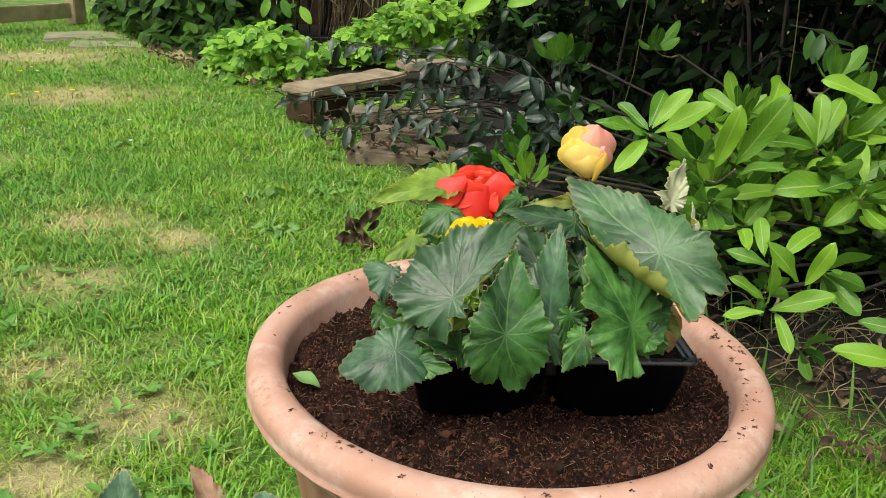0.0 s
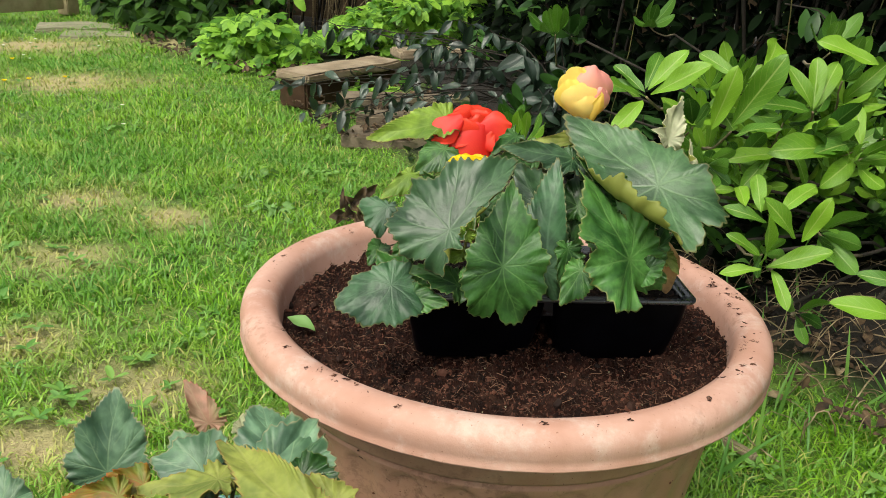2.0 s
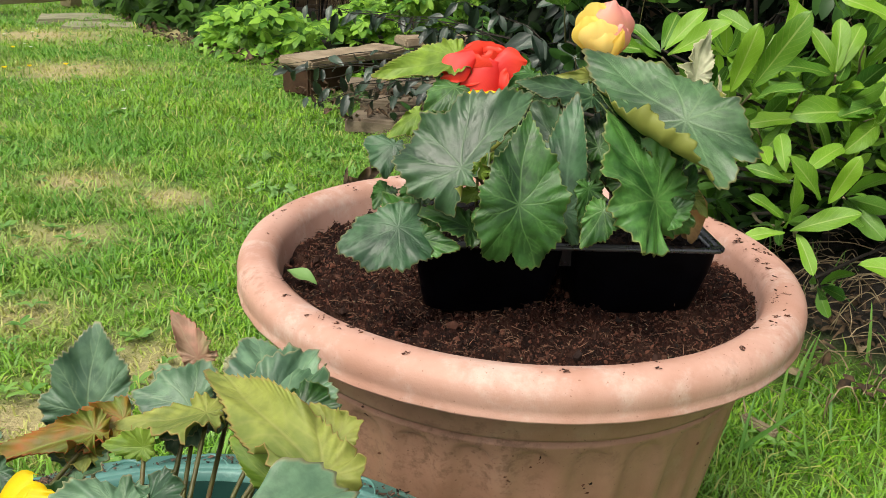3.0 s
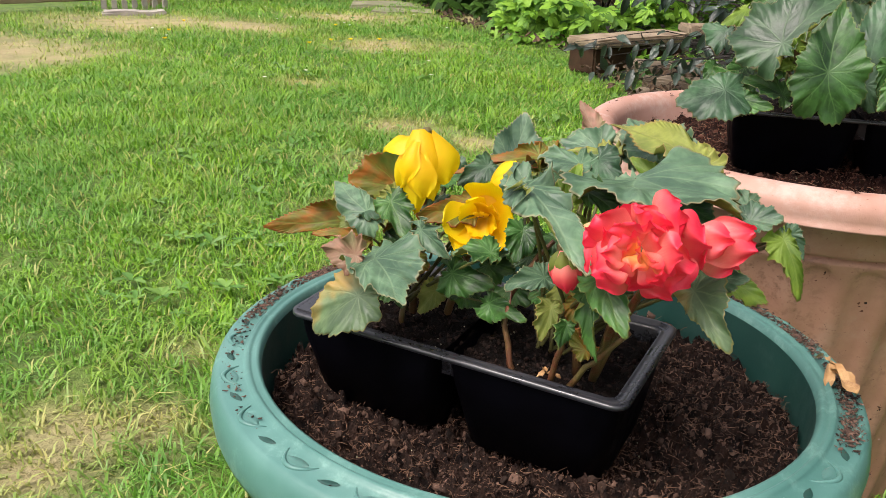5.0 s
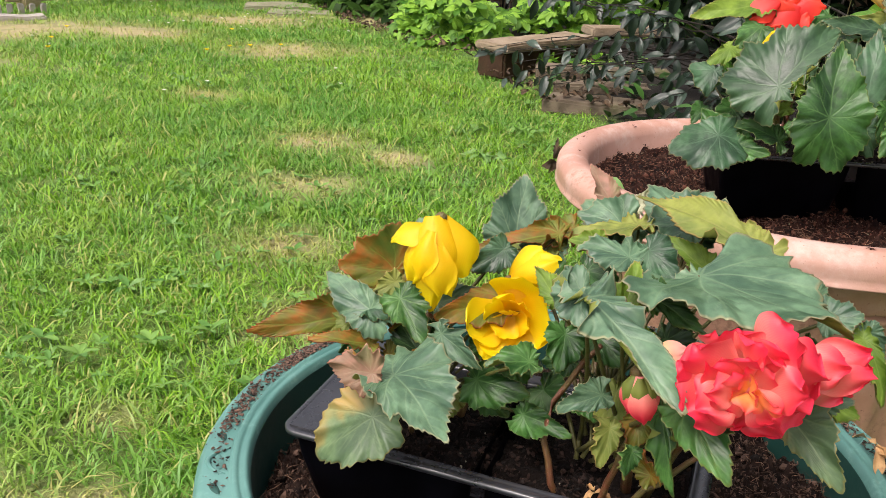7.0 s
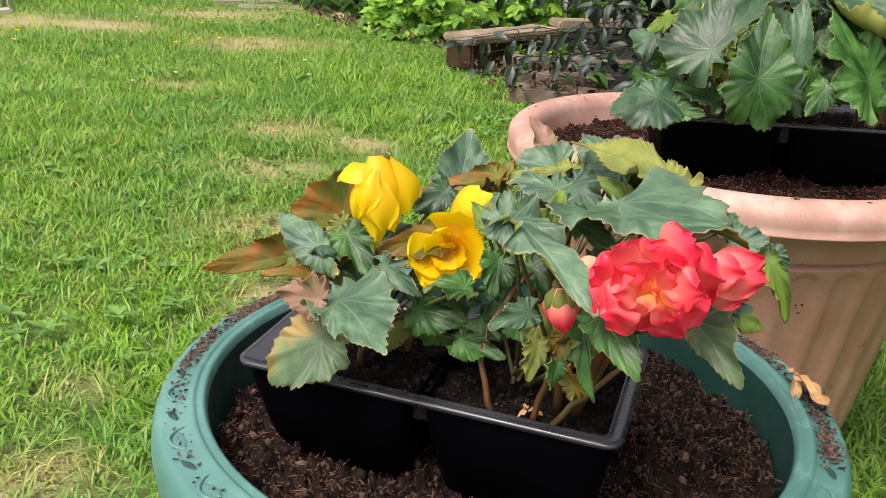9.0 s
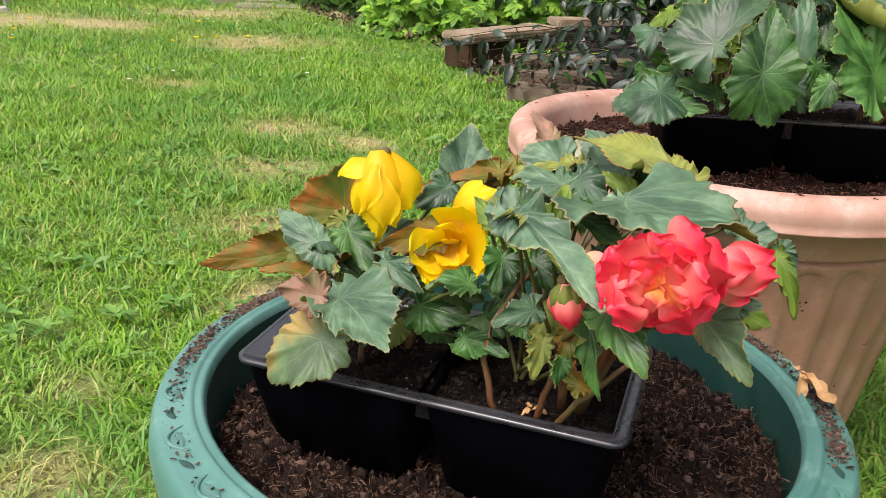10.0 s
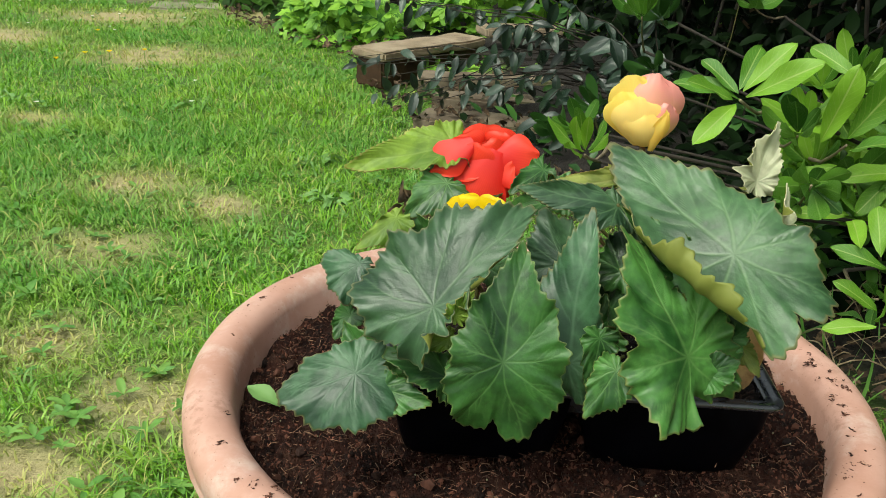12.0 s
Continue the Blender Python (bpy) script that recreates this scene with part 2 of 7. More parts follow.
DRY_LEAF = surface("withered_leaf", (0.40, 0.21, 0.08), (0.52, 0.33, 0.15), 60.0, 0.7, 0.5, 250.0, (0.30, 0.15, 0.07), 50.0)
HEDGE_SHADED = foliage("shaded_evergreen_leaf", (0.0012, 0.0035, 0.001), (0.006, 0.015, 0.004), 0.5, 0.03, 0.05, "island")
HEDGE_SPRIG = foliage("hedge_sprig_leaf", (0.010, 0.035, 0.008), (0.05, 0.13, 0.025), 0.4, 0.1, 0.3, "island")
LITTER = surface("leaf_litter_brown", (0.02, 0.012, 0.006), (0.11, 0.065, 0.032), 40.0, 0.85, 0.4, 300.0, (0.19, 0.13, 0.07), 20.0)
PURPLE = foliage("dark_drooping_leaf", (0.006, 0.017, 0.010), (0.036, 0.068, 0.042), 0.28, 0.08, 0.6, "object", (0.04, 0.05, 0.035))
LIME_BACK = foliage("bright_bramble_leaf", (0.045, 0.16, 0.014), (0.30, 0.55, 0.06), 0.5, 0.35, 0.4, "island")
LIME_FRONT = foliage("young_shrub_leaf", (0.062, 0.18, 0.013), (0.22, 0.42, 0.031), 0.36, 0.25, 0.5, "object", (0.40, 0.50, 0.16))
MID_FRONT = foliage("shrub_leaf", (0.028, 0.10, 0.012), (0.12, 0.27, 0.028), 0.34, 0.18, 0.5, "object", (0.22, 0.34, 0.10))
WEED = foliage("weed_leaf", (0.08, 0.22, 0.035), (0.19, 0.36, 0.07), 0.5, 0.25, 0.4, "island")
WEED_PALE = foliage("pale_weed_leaf", (0.13, 0.29, 0.07), (0.22, 0.38, 0.12), 0.55, 0.25, 0.4, "island")
UNDER_GREEN = foliage("begonia_underside", (0.15, 0.19, 0.035), (0.26, 0.28, 0.06), 0.55, 0.3, 0.35, "object")
UNDER_RUST = foliage("rust_underside", (0.28, 0.11, 0.025), (0.34, 0.18, 0.03), 0.55, 0.25, 0.35, "object")
STYLES = {
    "deep": (begonia("deep_green_begonia", (0.009, 0.046, 0.008), (0.046, 0.145, 0.026), (0.14, 0.27, 0.08), (0.17, 0.20, 0.06)), UNDER_GREEN),
    "fresh": (begonia("fresh_green_begonia", (0.020, 0.082, 0.016), (0.072, 0.195, 0.040), (0.20, 0.34, 0.11), (0.24, 0.20, 0.06)), UNDER_GREEN),
    "dusty": (begonia("dusty_green_begonia", (0.062, 0.140, 0.080), (0.150, 0.265, 0.150), (0.28, 0.40, 0.22), (0.42, 0.33, 0.18), 0.40, 0.15, (0.04, 0.10, 0.045)), UNDER_GREEN),
    "teal": (begonia("teal_green_begonia", (0.019, 0.058, 0.024), (0.054, 0.120, 0.050), (0.15, 0.25, 0.12), (0.24, 0.22, 0.10), 0.38), UNDER_GREEN),
    "mid": (begonia("mid_green_begonia", (0.026, 0.076, 0.027), (0.072, 0.158, 0.060), (0.18, 0.30, 0.13), (0.28, 0.22, 0.09), 0.38), UNDER_GREEN),
    "blue": (begonia("blue_green_begonia", (0.016, 0.056, 0.024), (0.047, 0.120, 0.050), (0.13, 0.23, 0.13), (0.22, 0.17, 0.07)), UNDER_GREEN),
    "sage": (begonia("sage_begonia", (0.085, 0.15, 0.075), (0.14, 0.22, 0.10), (0.23, 0.31, 0.15), (0.40, 0.28, 0.08), 0.42, 0.2, (0.42, 0.28, 0.08)), UNDER_GREEN),
    "lime": (begonia("lime_begonia", (0.13, 0.25, 0.022), (0.23, 0.35, 0.04), (0.30, 0.40, 0.09), (0.45, 0.30, 0.12), 0.5, 0.3), UNDER_GREEN),
    "under": (begonia("olive_underside_begonia", (0.20, 0.27, 0.05), (0.30, 0.33, 0.07), (0.38, 0.36, 0.13), (0.45, 0.24, 0.10), 0.55, 0.3), UNDER_GREEN),
    "rust": (begonia("rusty_begonia", (0.17, 0.21, 0.028), (0.42, 0.12, 0.018), (0.22, 0.31, 0.05), (0.42, 0.05, 0.03), 0.45, 0.35, (0.13, 0.20, 0.03), 0.7), UNDER_RUST),
    "pink": (begonia("pinkish_begonia", (0.38, 0.24, 0.15), (0.45, 0.22, 0.16), (0.42, 0.34, 0.20), (0.52, 0.20, 0.15), 0.5, 0.3, (0.26, 0.27, 0.12)), UNDER_RUST),
    "cream": (begonia("cream_begonia", (0.55, 0.56, 0.34), (0.66, 0.66, 0.48), (0.42, 0.52, 0.28), (0.70, 0.62, 0.42), 0.55, 0.3), UNDER_GREEN),
}
RED_PETAL = petal_mat("scarlet_petal", (0.70, 0.012, 0.008), (0.88, 0.055, 0.022), (0.60, 0.008, 0.006), 0.5, 0.25)
CORAL_PETAL = petal_mat("coral_petal", (0.96, 0.33, 0.27), (0.90, 0.028, 0.075), (0.92, 0.065, 0.11), 0.42, 0.34)
CORAL_EYE = petal_mat("orange_petal", (0.95, 0.42, 0.12), (0.90, 0.05, 0.07), (0.92, 0.2, 0.12), 0.45, 0.35)
YELLOW_PETAL = petal_mat("yellow_petal", (0.92, 0.60, 0.002), (0.95, 0.74, 0.006), (0.88, 0.52, 0.002), 0.5, 0.45)
CREAM_PETAL = petal_mat("cream_yellow_petal", (0.95, 0.70, 0.15), (0.96, 0.80, 0.17), (0.94, 0.62, 0.16), 0.5, 0.5)
PALE_PETAL = petal_mat("pale_yellow_petal", (0.95, 0.84, 0.32), (0.96, 0.78, 0.24), (0.95, 0.68, 0.28), 0.5, 0.5)
YELLOW_HEART = petal_mat("golden_petal", (0.85, 0.50, 0.002), (0.92, 0.62, 0.004), (0.80, 0.42, 0.002), 0.5, 0.4)
BLUSH_PETAL = petal_mat("blush_petal", (0.94, 0.68, 0.26), (0.92, 0.40, 0.36), (0.90, 0.46, 0.32))
HEDGE_MID = foliage("mid_green_leaf", (0.008, 0.025, 0.005), (0.055, 0.13, 0.018), 0.5, 0.12, 0.12, "island")
GRASS, LAWN = grass_mat(), lawn_mat()
WHITE_PETAL = petal_mat("daisy_white", (0.8, 0.8, 0.7), (0.85, 0.85, 0.82), (0.75, 0.78, 0.7))


# ---- building helpers ----
GOLD = (1 + 5 ** 0.5) / 2
GRAIN = [Vector(p).normalized() for p in ((-1, GOLD, 0), (1, GOLD, 0), (-1, -GOLD, 0), (1, -GOLD, 0), (0, -1, GOLD), (0, 1, GOLD), (0, -1, -GOLD), (0, 1, -GOLD), (GOLD, 0, -1), (GOLD, 0, 1), (-GOLD, 0, -1), (-GOLD, 0, 1))]
CHIP = [Vector(p) for p in ((1, 0, 0), (-1, 0, 0), (0, 1, 0), (0, -1, 0), (0, 0, 1), (0, 0, -1))]
CHIP_FACES = [(0, 2, 4), (2, 1, 4), (1, 3, 4), (3, 0, 4), (2, 0, 5), (1, 2, 5), (3, 1, 5), (0, 3, 5)]
GRAIN_FACES = [(0, 11, 5), (0, 5, 1), (0, 1, 7), (0, 7, 10), (0, 10, 11), (1, 5, 9), (5, 11, 4), (11, 10, 2), (10, 7, 6), (7, 1, 8), (3, 9, 4), (3, 4, 2), (3, 2, 6), (3, 6, 8), (3, 8, 9), (4, 9, 5), (2, 4, 11), (6, 2, 10), (8, 6, 7), (9, 8, 1)]


def mesh_of(name, verts, faces, material, smooth=True, uvs=None, values=None):
    me = bpy.data.meshes.new(name)
    me.from_pydata([tuple(v) for v in verts], [], faces)
    for m in material if isinstance(material, (list, tuple)) else (material,):
        me.materials.append(m)
    if smooth:
        me.polygons.foreach_set("use_smooth", [True] * len(me.polygons))
    if uvs is not None:
        layer = me.uv_layers.new(name="UVMap")
        idx = np.zeros(len(me.loops), int)
        me.loops.foreach_get("vertex_index", idx)
        layer.data.foreach_set("uv", np.asarray(uvs, float)[idx].ravel())
    for key, vals in (values or {}).items():
        me.attributes.new(key, "FLOAT", "POINT").data.foreach_set("value", np.asarray(vals, float))
    me.update()
    return me


def thing(name, label, category, group="", kind="", at=(0, 0, 0)):
    ob = new(name)
    ob.location = at
    ob.empty_display_size = 0.05
    return tagged(ob, label, category, group, kind)


def under(ob, parent):
    """Parts keep their own place in the world as their basis."""
    ob.parent = parent
    ob.matrix_parent_inverse = parent.matrix_basis.inverted()
    return ob


def part(name, me, parent, label=""):
    return tagged(under(new(name, me), parent), label)


def revolve(name, prof, material, n=96, wave=None, close=False):
    """A turned form about z. prof: (radius, height) from the outside round; wave(angle, i) scales the radius."""
    verts, faces = [], []
    for i, (r, z) in enumerate(prof):
        for j in range(n):
            a = 2 * math.pi * j / n
            k = r * (wave(a, i) if wave else 1.0)
            verts.append((k * math.cos(a), k * math.sin(a), z))
    rows = len(prof)
    for i in range(rows - 1 + bool(close)):
        for j in range(n):
            a, b = i * n + j, i * n + (j + 1) % n
            c, d = ((i + 1) % rows) * n + (j + 1) % n, ((i + 1) % rows) * n + j
            faces.append((a, b, c, d))
    return mesh_of(name, verts, faces, material)


def tube_data(points, radii, n=7):
    """Verts and faces of a round tapering tube along points."""
    pts = [Vector(p) for p in points]
    verts, faces = [], []
    for i, p in enumerate(pts):
        d = (pts[min(i + 1, len(pts) - 1)] - pts[max(i - 1, 0)]).normalized()
        s = d.cross(Vector((0.31, 0.17, 0.93))).normalized()
        u = s.cross(d)
        r = radii[i] if isinstance(radii, (list, tuple)) else radii
        for j in range(n):
            a = 2 * math.pi * j / n
            verts.append(p + (s * math.cos(a) + u * math.sin(a)) * r)
    for i in range(len(pts) - 1):
        for j in range(n):
            k = (j + 1) % n
            faces.append((i * n + j, i * n + k, (i + 1) * n + k, (i + 1) * n + j))
    faces.append(tuple(range(n - 1, -1, -1)))
    faces.append(tuple((len(pts) - 1) * n + j for j in range(n)))
    return verts, faces


def curve_points(a, b, sag, n=6, wob=0.0, rng=random):
    a, b, s = Vector(a), Vector(b), Vector(sag)
    return [a.lerp(b, i / n) + s * math.sin(math.pi * i / n) + (Vector((rng.uniform(-1, 1), rng.uniform(-1, 1), rng.uniform(-1, 1))) * wob if 0 < i < n else Vector()) for i in range(n + 1)]


class Heap:
    """Gathers pieces of one material into one mesh."""

    def __init__(self):
        self.v, self.f, self.uv, self.count = [], [], [], 0

    def put(self, verts, faces, uvs=None):
        self.v.append(np.asarray([tuple(p) for p in verts], float))
        self.f.extend(tuple(i + self.count for i in f) for f in faces)
        self.uv.append(np.asarray(uvs if uvs is not None else np.zeros((len(verts), 2)), float))
        self.count += len(verts)

    def mesh(self, name, material, smooth=True):
        return mesh_of(name, np.vstack(self.v), self.f, material, smooth, np.vstack(self.uv))


def simple_leaf(length, width, n=6, bend=0.2, fold=0.25, blunt=0.5, wave=0.0, seed=0, across=(-1, -0.5, 0, 0.5, 1)):
    """A plain shrub leaf along +x, its face up +z: verts, faces, uvs. blunt: where along it is widest."""
    rng = random.Random(seed)
    ph = rng.uniform(0, 6)
    verts, uvs, faces = [], [], []
    for i in range(n + 1):
        u = 0.35 * i / n + 0.65 * math.sin(0.5 * math.pi * i / n)
        if u <= blunt:
            w = math.sin(0.5 * math.pi * u / blunt) ** 0.8
        else:
            w = math.cos(0.5 * math.pi * (u - blunt) / (1 - blunt)) ** 0.6 if u < 1 else 0.0
        w = max(w, 0.05 if u < 1 else 0.0) * width / 2
        for s in across:
            z = -bend * length * u * u + fold * abs(s) * w + wave * length * math.sin(9 * u + ph + s) * abs(s)
            verts.append((u * length, s * w, z))
            uvs.append((u, 0.5 + 0.5 * s))
    m = len(across)
    for i in range(n):
        for j in range(m - 1):
            a = i * m + j
            faces.append((a, a + m, a + m + 1, a + 1))
    return verts, faces, uvs


def aim(at, along, up=(0, 0, 1), scale=1.0):
    """A pose whose x runs along, its z near up."""
    x = Vector(along).normalized()
    z = Vector(up) - x * Vector(up).dot(x)
    z = z.normalized() if z.length > 1e-4 else x.orthogonal().normalized()
    y = z.cross(x)
    m = Matrix((x, y, z)).transposed().to_4x4()
    return Matrix.Translation(at) @ m @ Matrix.Scale(scale, 4)


def moved(data, m):
    v, f, uv = data
    return [m @ Vector(p) for p in v], f, uv


def box_mesh(name, sx, sy, sz, material, seed=0, bevel=0.006, rough=0.004):
    """A sawn timber or stone: worn edges, slightly uneven faces."""
    bm = bmesh.new()
    bmesh.ops.create_cube(bm, size=1.0)
    bmesh.ops.scale(bm, vec=(sx, sy, sz), verts=bm.verts)
    long = [e for e in bm.edges if abs((e.verts[0].co - e.verts[1].co)[0]) > sx * 0.5]
    bmesh.ops.subdivide_edges(bm, edges=long, cuts=8)
    bmesh.ops.bevel(bm, geom=[e for e in bm.edges if e.calc_face_angle(0) > 0.5], offset=bevel, segments=2, affect="EDGES")
    for v in bm.verts:
        v.co += Vector((noise.noise(v.co * 7 + Vector((seed, 0, 0))), noise.noise(v.co * 9 + Vector((0, seed, 0))), noise.noise(v.co * 8 + Vector((0, 0, seed))))) * rough
    me = bpy.data.meshes.new(name)
    bm.to_mesh(me)
    bm.free()
    me.materials.append(material)
    return me


# ---- ground ----
HEDGE_LINE = [(-2.30, 6.6), (-1.85, 5.3), (-1.36, 4.45), (-0.92, 4.0), (-0.62, 3.6), (-0.32, 2.75), (0.05, 2.1), (0.36, 1.62), (0.50, 1.32), (0.62, 1.12), (0.85, 0.75), (1.5, 0.35), (3.2, -0.1)]
DRY = [(-0.66, 0.43, 0.09), (-0.64, 0.35, 0.08), (-0.60, 0.48, 0.06), (-0.66, 0.65, 0.05), (-0.84, 1.96, 0.15), (-0.60, 1.85, 0.10), (-0.66, 1.24, 0.12), (-0.42, 1.12, 0.12), (-0.50, 0.95, 0.10), (-1.4, 2.5, 0.12), (-2.8, 2.6, 0.5), (-2.9, 3.6, 0.55), (-2.3, 3.7, 0.35), (-1.5, 3.6, 0.3), (-1.3, 4.9, 0.35), (-0.75, 1.6, 0.12), (-2.1, 4.6, 0.4)]


def right_of_hedge(x, y):
    """Metres by which a point lies inside the border."""
    pts = np.array(HEDGE_LINE)
    hx = np.interp(-y, -pts[:, 1], pts[:, 0])
    return x - hx


def dryness(x, y):
    d = np.zeros_like(x)
    for cx, cy, r in DRY:
        d = np.maximum(d, np.exp(-((x - cx) ** 2 + ((y - cy) / 0.75) ** 2) / r ** 2))
    return d


def dry_noise(x, y):
    return np.array([noise.noise((a * 9.0, b * 9.0, 3.3)) * 0.35 + noise.noise((a * 31.0, b * 31.0, 7.7)) * 0.3 for a, b in zip(x, y)])


def ground_height(x, y):
    return 0.012 * np.sin(2.1 * x + 0.6) * np.cos(1.7 * y) + 0.008 * np.sin(5.3 * x + 2.2 * y)


def build_ground():
    near_x, near_y = np.linspace(-5.0, 3.0, 150), np.linspace(-1.5, 8.0, 180)
    gx = np.concatenate(([-400, -60, -15], near_x, [9, 40, 400]))
    gy = np.concatenate(([-400, -40, -8], near_y, [14, 60, 500]))
    X, Y = np.meshgrid(gx, gy)
    x, y = X.ravel(), Y.ravel()
    inside = (x > -5) & (x < 3) & (y > -1.5) & (y < 8)
    z = np.where(inside, ground_height(x, y), 0.0)
    border = right_of_hedge(x, y)
    z = z + np.where(inside, np.clip(border, 0, 0.5) * 0.1, 0.0)
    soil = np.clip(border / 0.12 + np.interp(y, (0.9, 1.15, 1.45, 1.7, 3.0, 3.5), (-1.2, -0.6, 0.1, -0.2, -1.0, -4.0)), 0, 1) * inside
    dry = np.clip(dryness(x, y) + np.where(inside, dry_noise(x, y) * (0.5 + dryness(x, y)), 0), 0, 1)
    w = len(gx)
    faces = [(j * w + i, j * w + i + 1, (j + 1) * w + i + 1, (j + 1) * w + i) for j in range(len(gy) - 1) for i in range(w - 1)]
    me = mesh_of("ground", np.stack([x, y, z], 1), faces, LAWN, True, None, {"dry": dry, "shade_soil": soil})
    tagged(new("ground", me), "mossy garden lawn with dry straw patches", "lawn", "", "structure")


def build_grass():
    rng = np.random.default_rng(11)
    xs, ys, sc = [], [], []
    for x0, x1, y0, y1, per, size in ((-1.6, 1.0, -0.1, 1.3, 34000, 1.0), (-2.4, 0.9, 1.3, 2.6, 23000, 1.15), (-3.6, 0.5, 2.6, 4.2, 10500, 1.45), (-5.0, 0.0, 4.2, 7.0, 4200, 2.0), (-4.5, -1.6, -1.2, 2.6, 3600, 1.9), (-1.6, 1.4, -1.4, -0.1, 3500, 1.6), (-8.0, -4.5, -2.0, 7.0, 700, 2.8)):
        n = int((x1 - x0) * (y1 - y0) * per)
        x, y = rng.uniform(x0, x1, n), rng.uniform(y0, y1, n)
        tufts = max(1, n // 14)
        own = rng.random(n) < 0.6
        which = rng.integers(0, tufts, n)
        tx, ty = rng.uniform(x0, x1, tufts), rng.uniform(y0, y1, tufts)
        xs.append(np.where(own, tx[which] + rng.normal(0, 0.009 * size, n), x))
        ys.append(np.where(own, ty[which] + rng.normal(0, 0.009 * size, n), y))
        sc.append(np.full(n, size))
    x, y, s = np.concatenate(xs), np.concatenate(ys), np.concatenate(sc)
    clump = np.sin(11 * x + 3 * np.sin(5 * y)) * np.sin(13 * y + 2 * np.sin(7 * x)) * 0.5 + 0.5
    d = np.clip(1.15 * dryness(x, y) + 0.9 * dry_noise(x, y) * (0.35 + dryness(x, y)) - 0.12, 0, 1)
    b = right_of_hedge(x, y)
    keep = (b < np.interp(y, (0.9, 1.05, 1.25, 1.6, 2.5, 2.9, 3.5), (0.10, 0.05, -0.04, 0.0, 0.25, 0.32, 0.45)) + np.interp(y, (1.2, 1.7, 2.8, 3.4), (0.16, 0.2, 0.45, 0.75)) * rng.random(len(x)) ** 2) & (rng.random(len(x)) > d * 0.55) & (rng.random(len(x)) < 0.6 + 0.4 * clump)
    keep &= np.hypot(x - 0.075, y - 0.686) > 0.15
    keep &= np.hypot(x + 0.13, y - 0.30) > 0.15
    keep &= ~((x < -2.2) & (y < 4.4) & (rng.random(len(x)) < dryness(x, y) * 0.8))
    x, y, s, clump, d = x[keep], y[keep], s[keep], clump[keep], d[keep]
    n = len(x)
    big = np.sin(2.3 * x + 1.0) * np.sin(1.9 * y + 0.4) * 0.5 + 0.5
    h = (0.010 + 0.024 * rng.random(n) ** 1.6) * (0.65 + 0.5 * clump + 0.35 * big) * (1 - 0.45 * d) * s ** 0.35
    wd = rng.uniform(0.0008, 0.0019, n) * s
    a = rng.uniform(0, 2 * math.pi, n)
    lean = rng.uniform(0.3, 1.9, n) * h
    ca, sa = np.cos(a), np.sin(a)
    fa = a + math.pi / 2 + rng.uniform(-0.7, 0.7, n)
    px, py = np.cos(fa) * wd, np.sin(fa) * wd
    z0 = ground_height(x, y) - 0.003
    V = np.zeros((n, 5, 3))
    V[:, 0] = np.stack([x - px, y - py, z0], 1)
    V[:, 1] = np.stack([x + px, y + py, z0], 1)
    mx, my = x + ca * lean * 0.42, y + sa * lean * 0.42
    V[:, 2] = np.stack([mx - px * 0.85, my - py * 0.85, z0 + h * 0.68], 1)
    V[:, 3] = np.stack([mx + px * 0.85, my + py * 0.85, z0 + h * 0.68], 1)
    V[:, 4] = np.stack([x + ca * lean, y + sa * lean, z0 + h * rng.uniform(0.45, 1.1, n)], 1)
    base = (np.arange(n) * 5)[:, None]
    tri = np.concatenate([base + np.array([0, 1, 3]), base + np.array([0, 3, 2]), base + np.array([2, 3, 4])], 1).reshape(-1, 3)
    me = bpy.data.meshes.new("grass")
    me.vertices.add(n * 5)
    me.vertices.foreach_set("co", V.ravel())
    me.loops.add(tri.size)
    me.loops.foreach_set("vertex_index", tri.ravel().astype(np.int32))
    me.polygons.add(len(tri))
    me.polygons.foreach_set("loop_start", np.arange(0, tri.size, 3, dtype=np.int32))
    me.update(calc_edges=True)
    me.materials.append(GRASS)
    straw = np.clip(d * rng.uniform(0.5, 1.3, n) + (rng.random(n) < 0.09) * 0.8, 0, 1)
    me.attributes.new("dry", "FLOAT", "POINT").data.foreach_set("value", np.repeat(straw, 5))
    tagged(new("grass", me), "short uneven lawn grass with straw blades", "grass", "", "stuff")


# ---- the pots ----
TERRA = Vector((0.0747, 0.6857, 0.0))
TERRA_TOP, TERRA_R = 0.3664, 0.2312
GREEN = Vector((-0.1293, 0.2991, 0.0))
GREEN_TOP, GREEN_R = 0.2734, 0.221


def build_terracotta_pot():
    pot = thing("terracotta_planter", "round terracotta-coloured plastic planter with a thick rolled rim", "planter", "", "", TERRA)
    R, H = TERRA_R, TERRA_TOP
    tilt = Matrix.Translation(TERRA + Vector((0, 0, H))) @ Euler((0.006, 0.0096, 0)).to_matrix().to_4x4() @ Matrix.Translation((0, 0, -H))
    rim_prof = [(R - 0.032, H - 0.0275), (R - 0.004, H - 0.029), (R - 0.0002, H - 0.0285), (R + 0.0002, H - 0.027), (R - 0.0012, H - 0.0255), (R - 0.0004, H - 0.020), (R, H - 0.014), (R - 0.001, H - 0.0095), (R - 0.004, H - 0.005), (R - 0.009, H - 0.0015), (R - 0.016, H), (R - 0.024, H - 0.0015), (R - 0.030, H - 0.006), (R - 0.033, H - 0.014), (R - 0.037, H - 0.05), (R - 0.055, H - 0.10)]

    def dent(a, i):
        return 1 + 0.0016 * math.sin(3 * a + 0.7) + 0.0009 * math.sin(7 * a + i * 0.1) + (0.0012 * math.sin(41 * a) * (1 if i in (2, 3) else 0))
    rim = part("rim", revolve("rim", rim_prof, TERRACOTTA, 128, dent), pot, "smooth pink-terracotta rolled rim with soil specks")
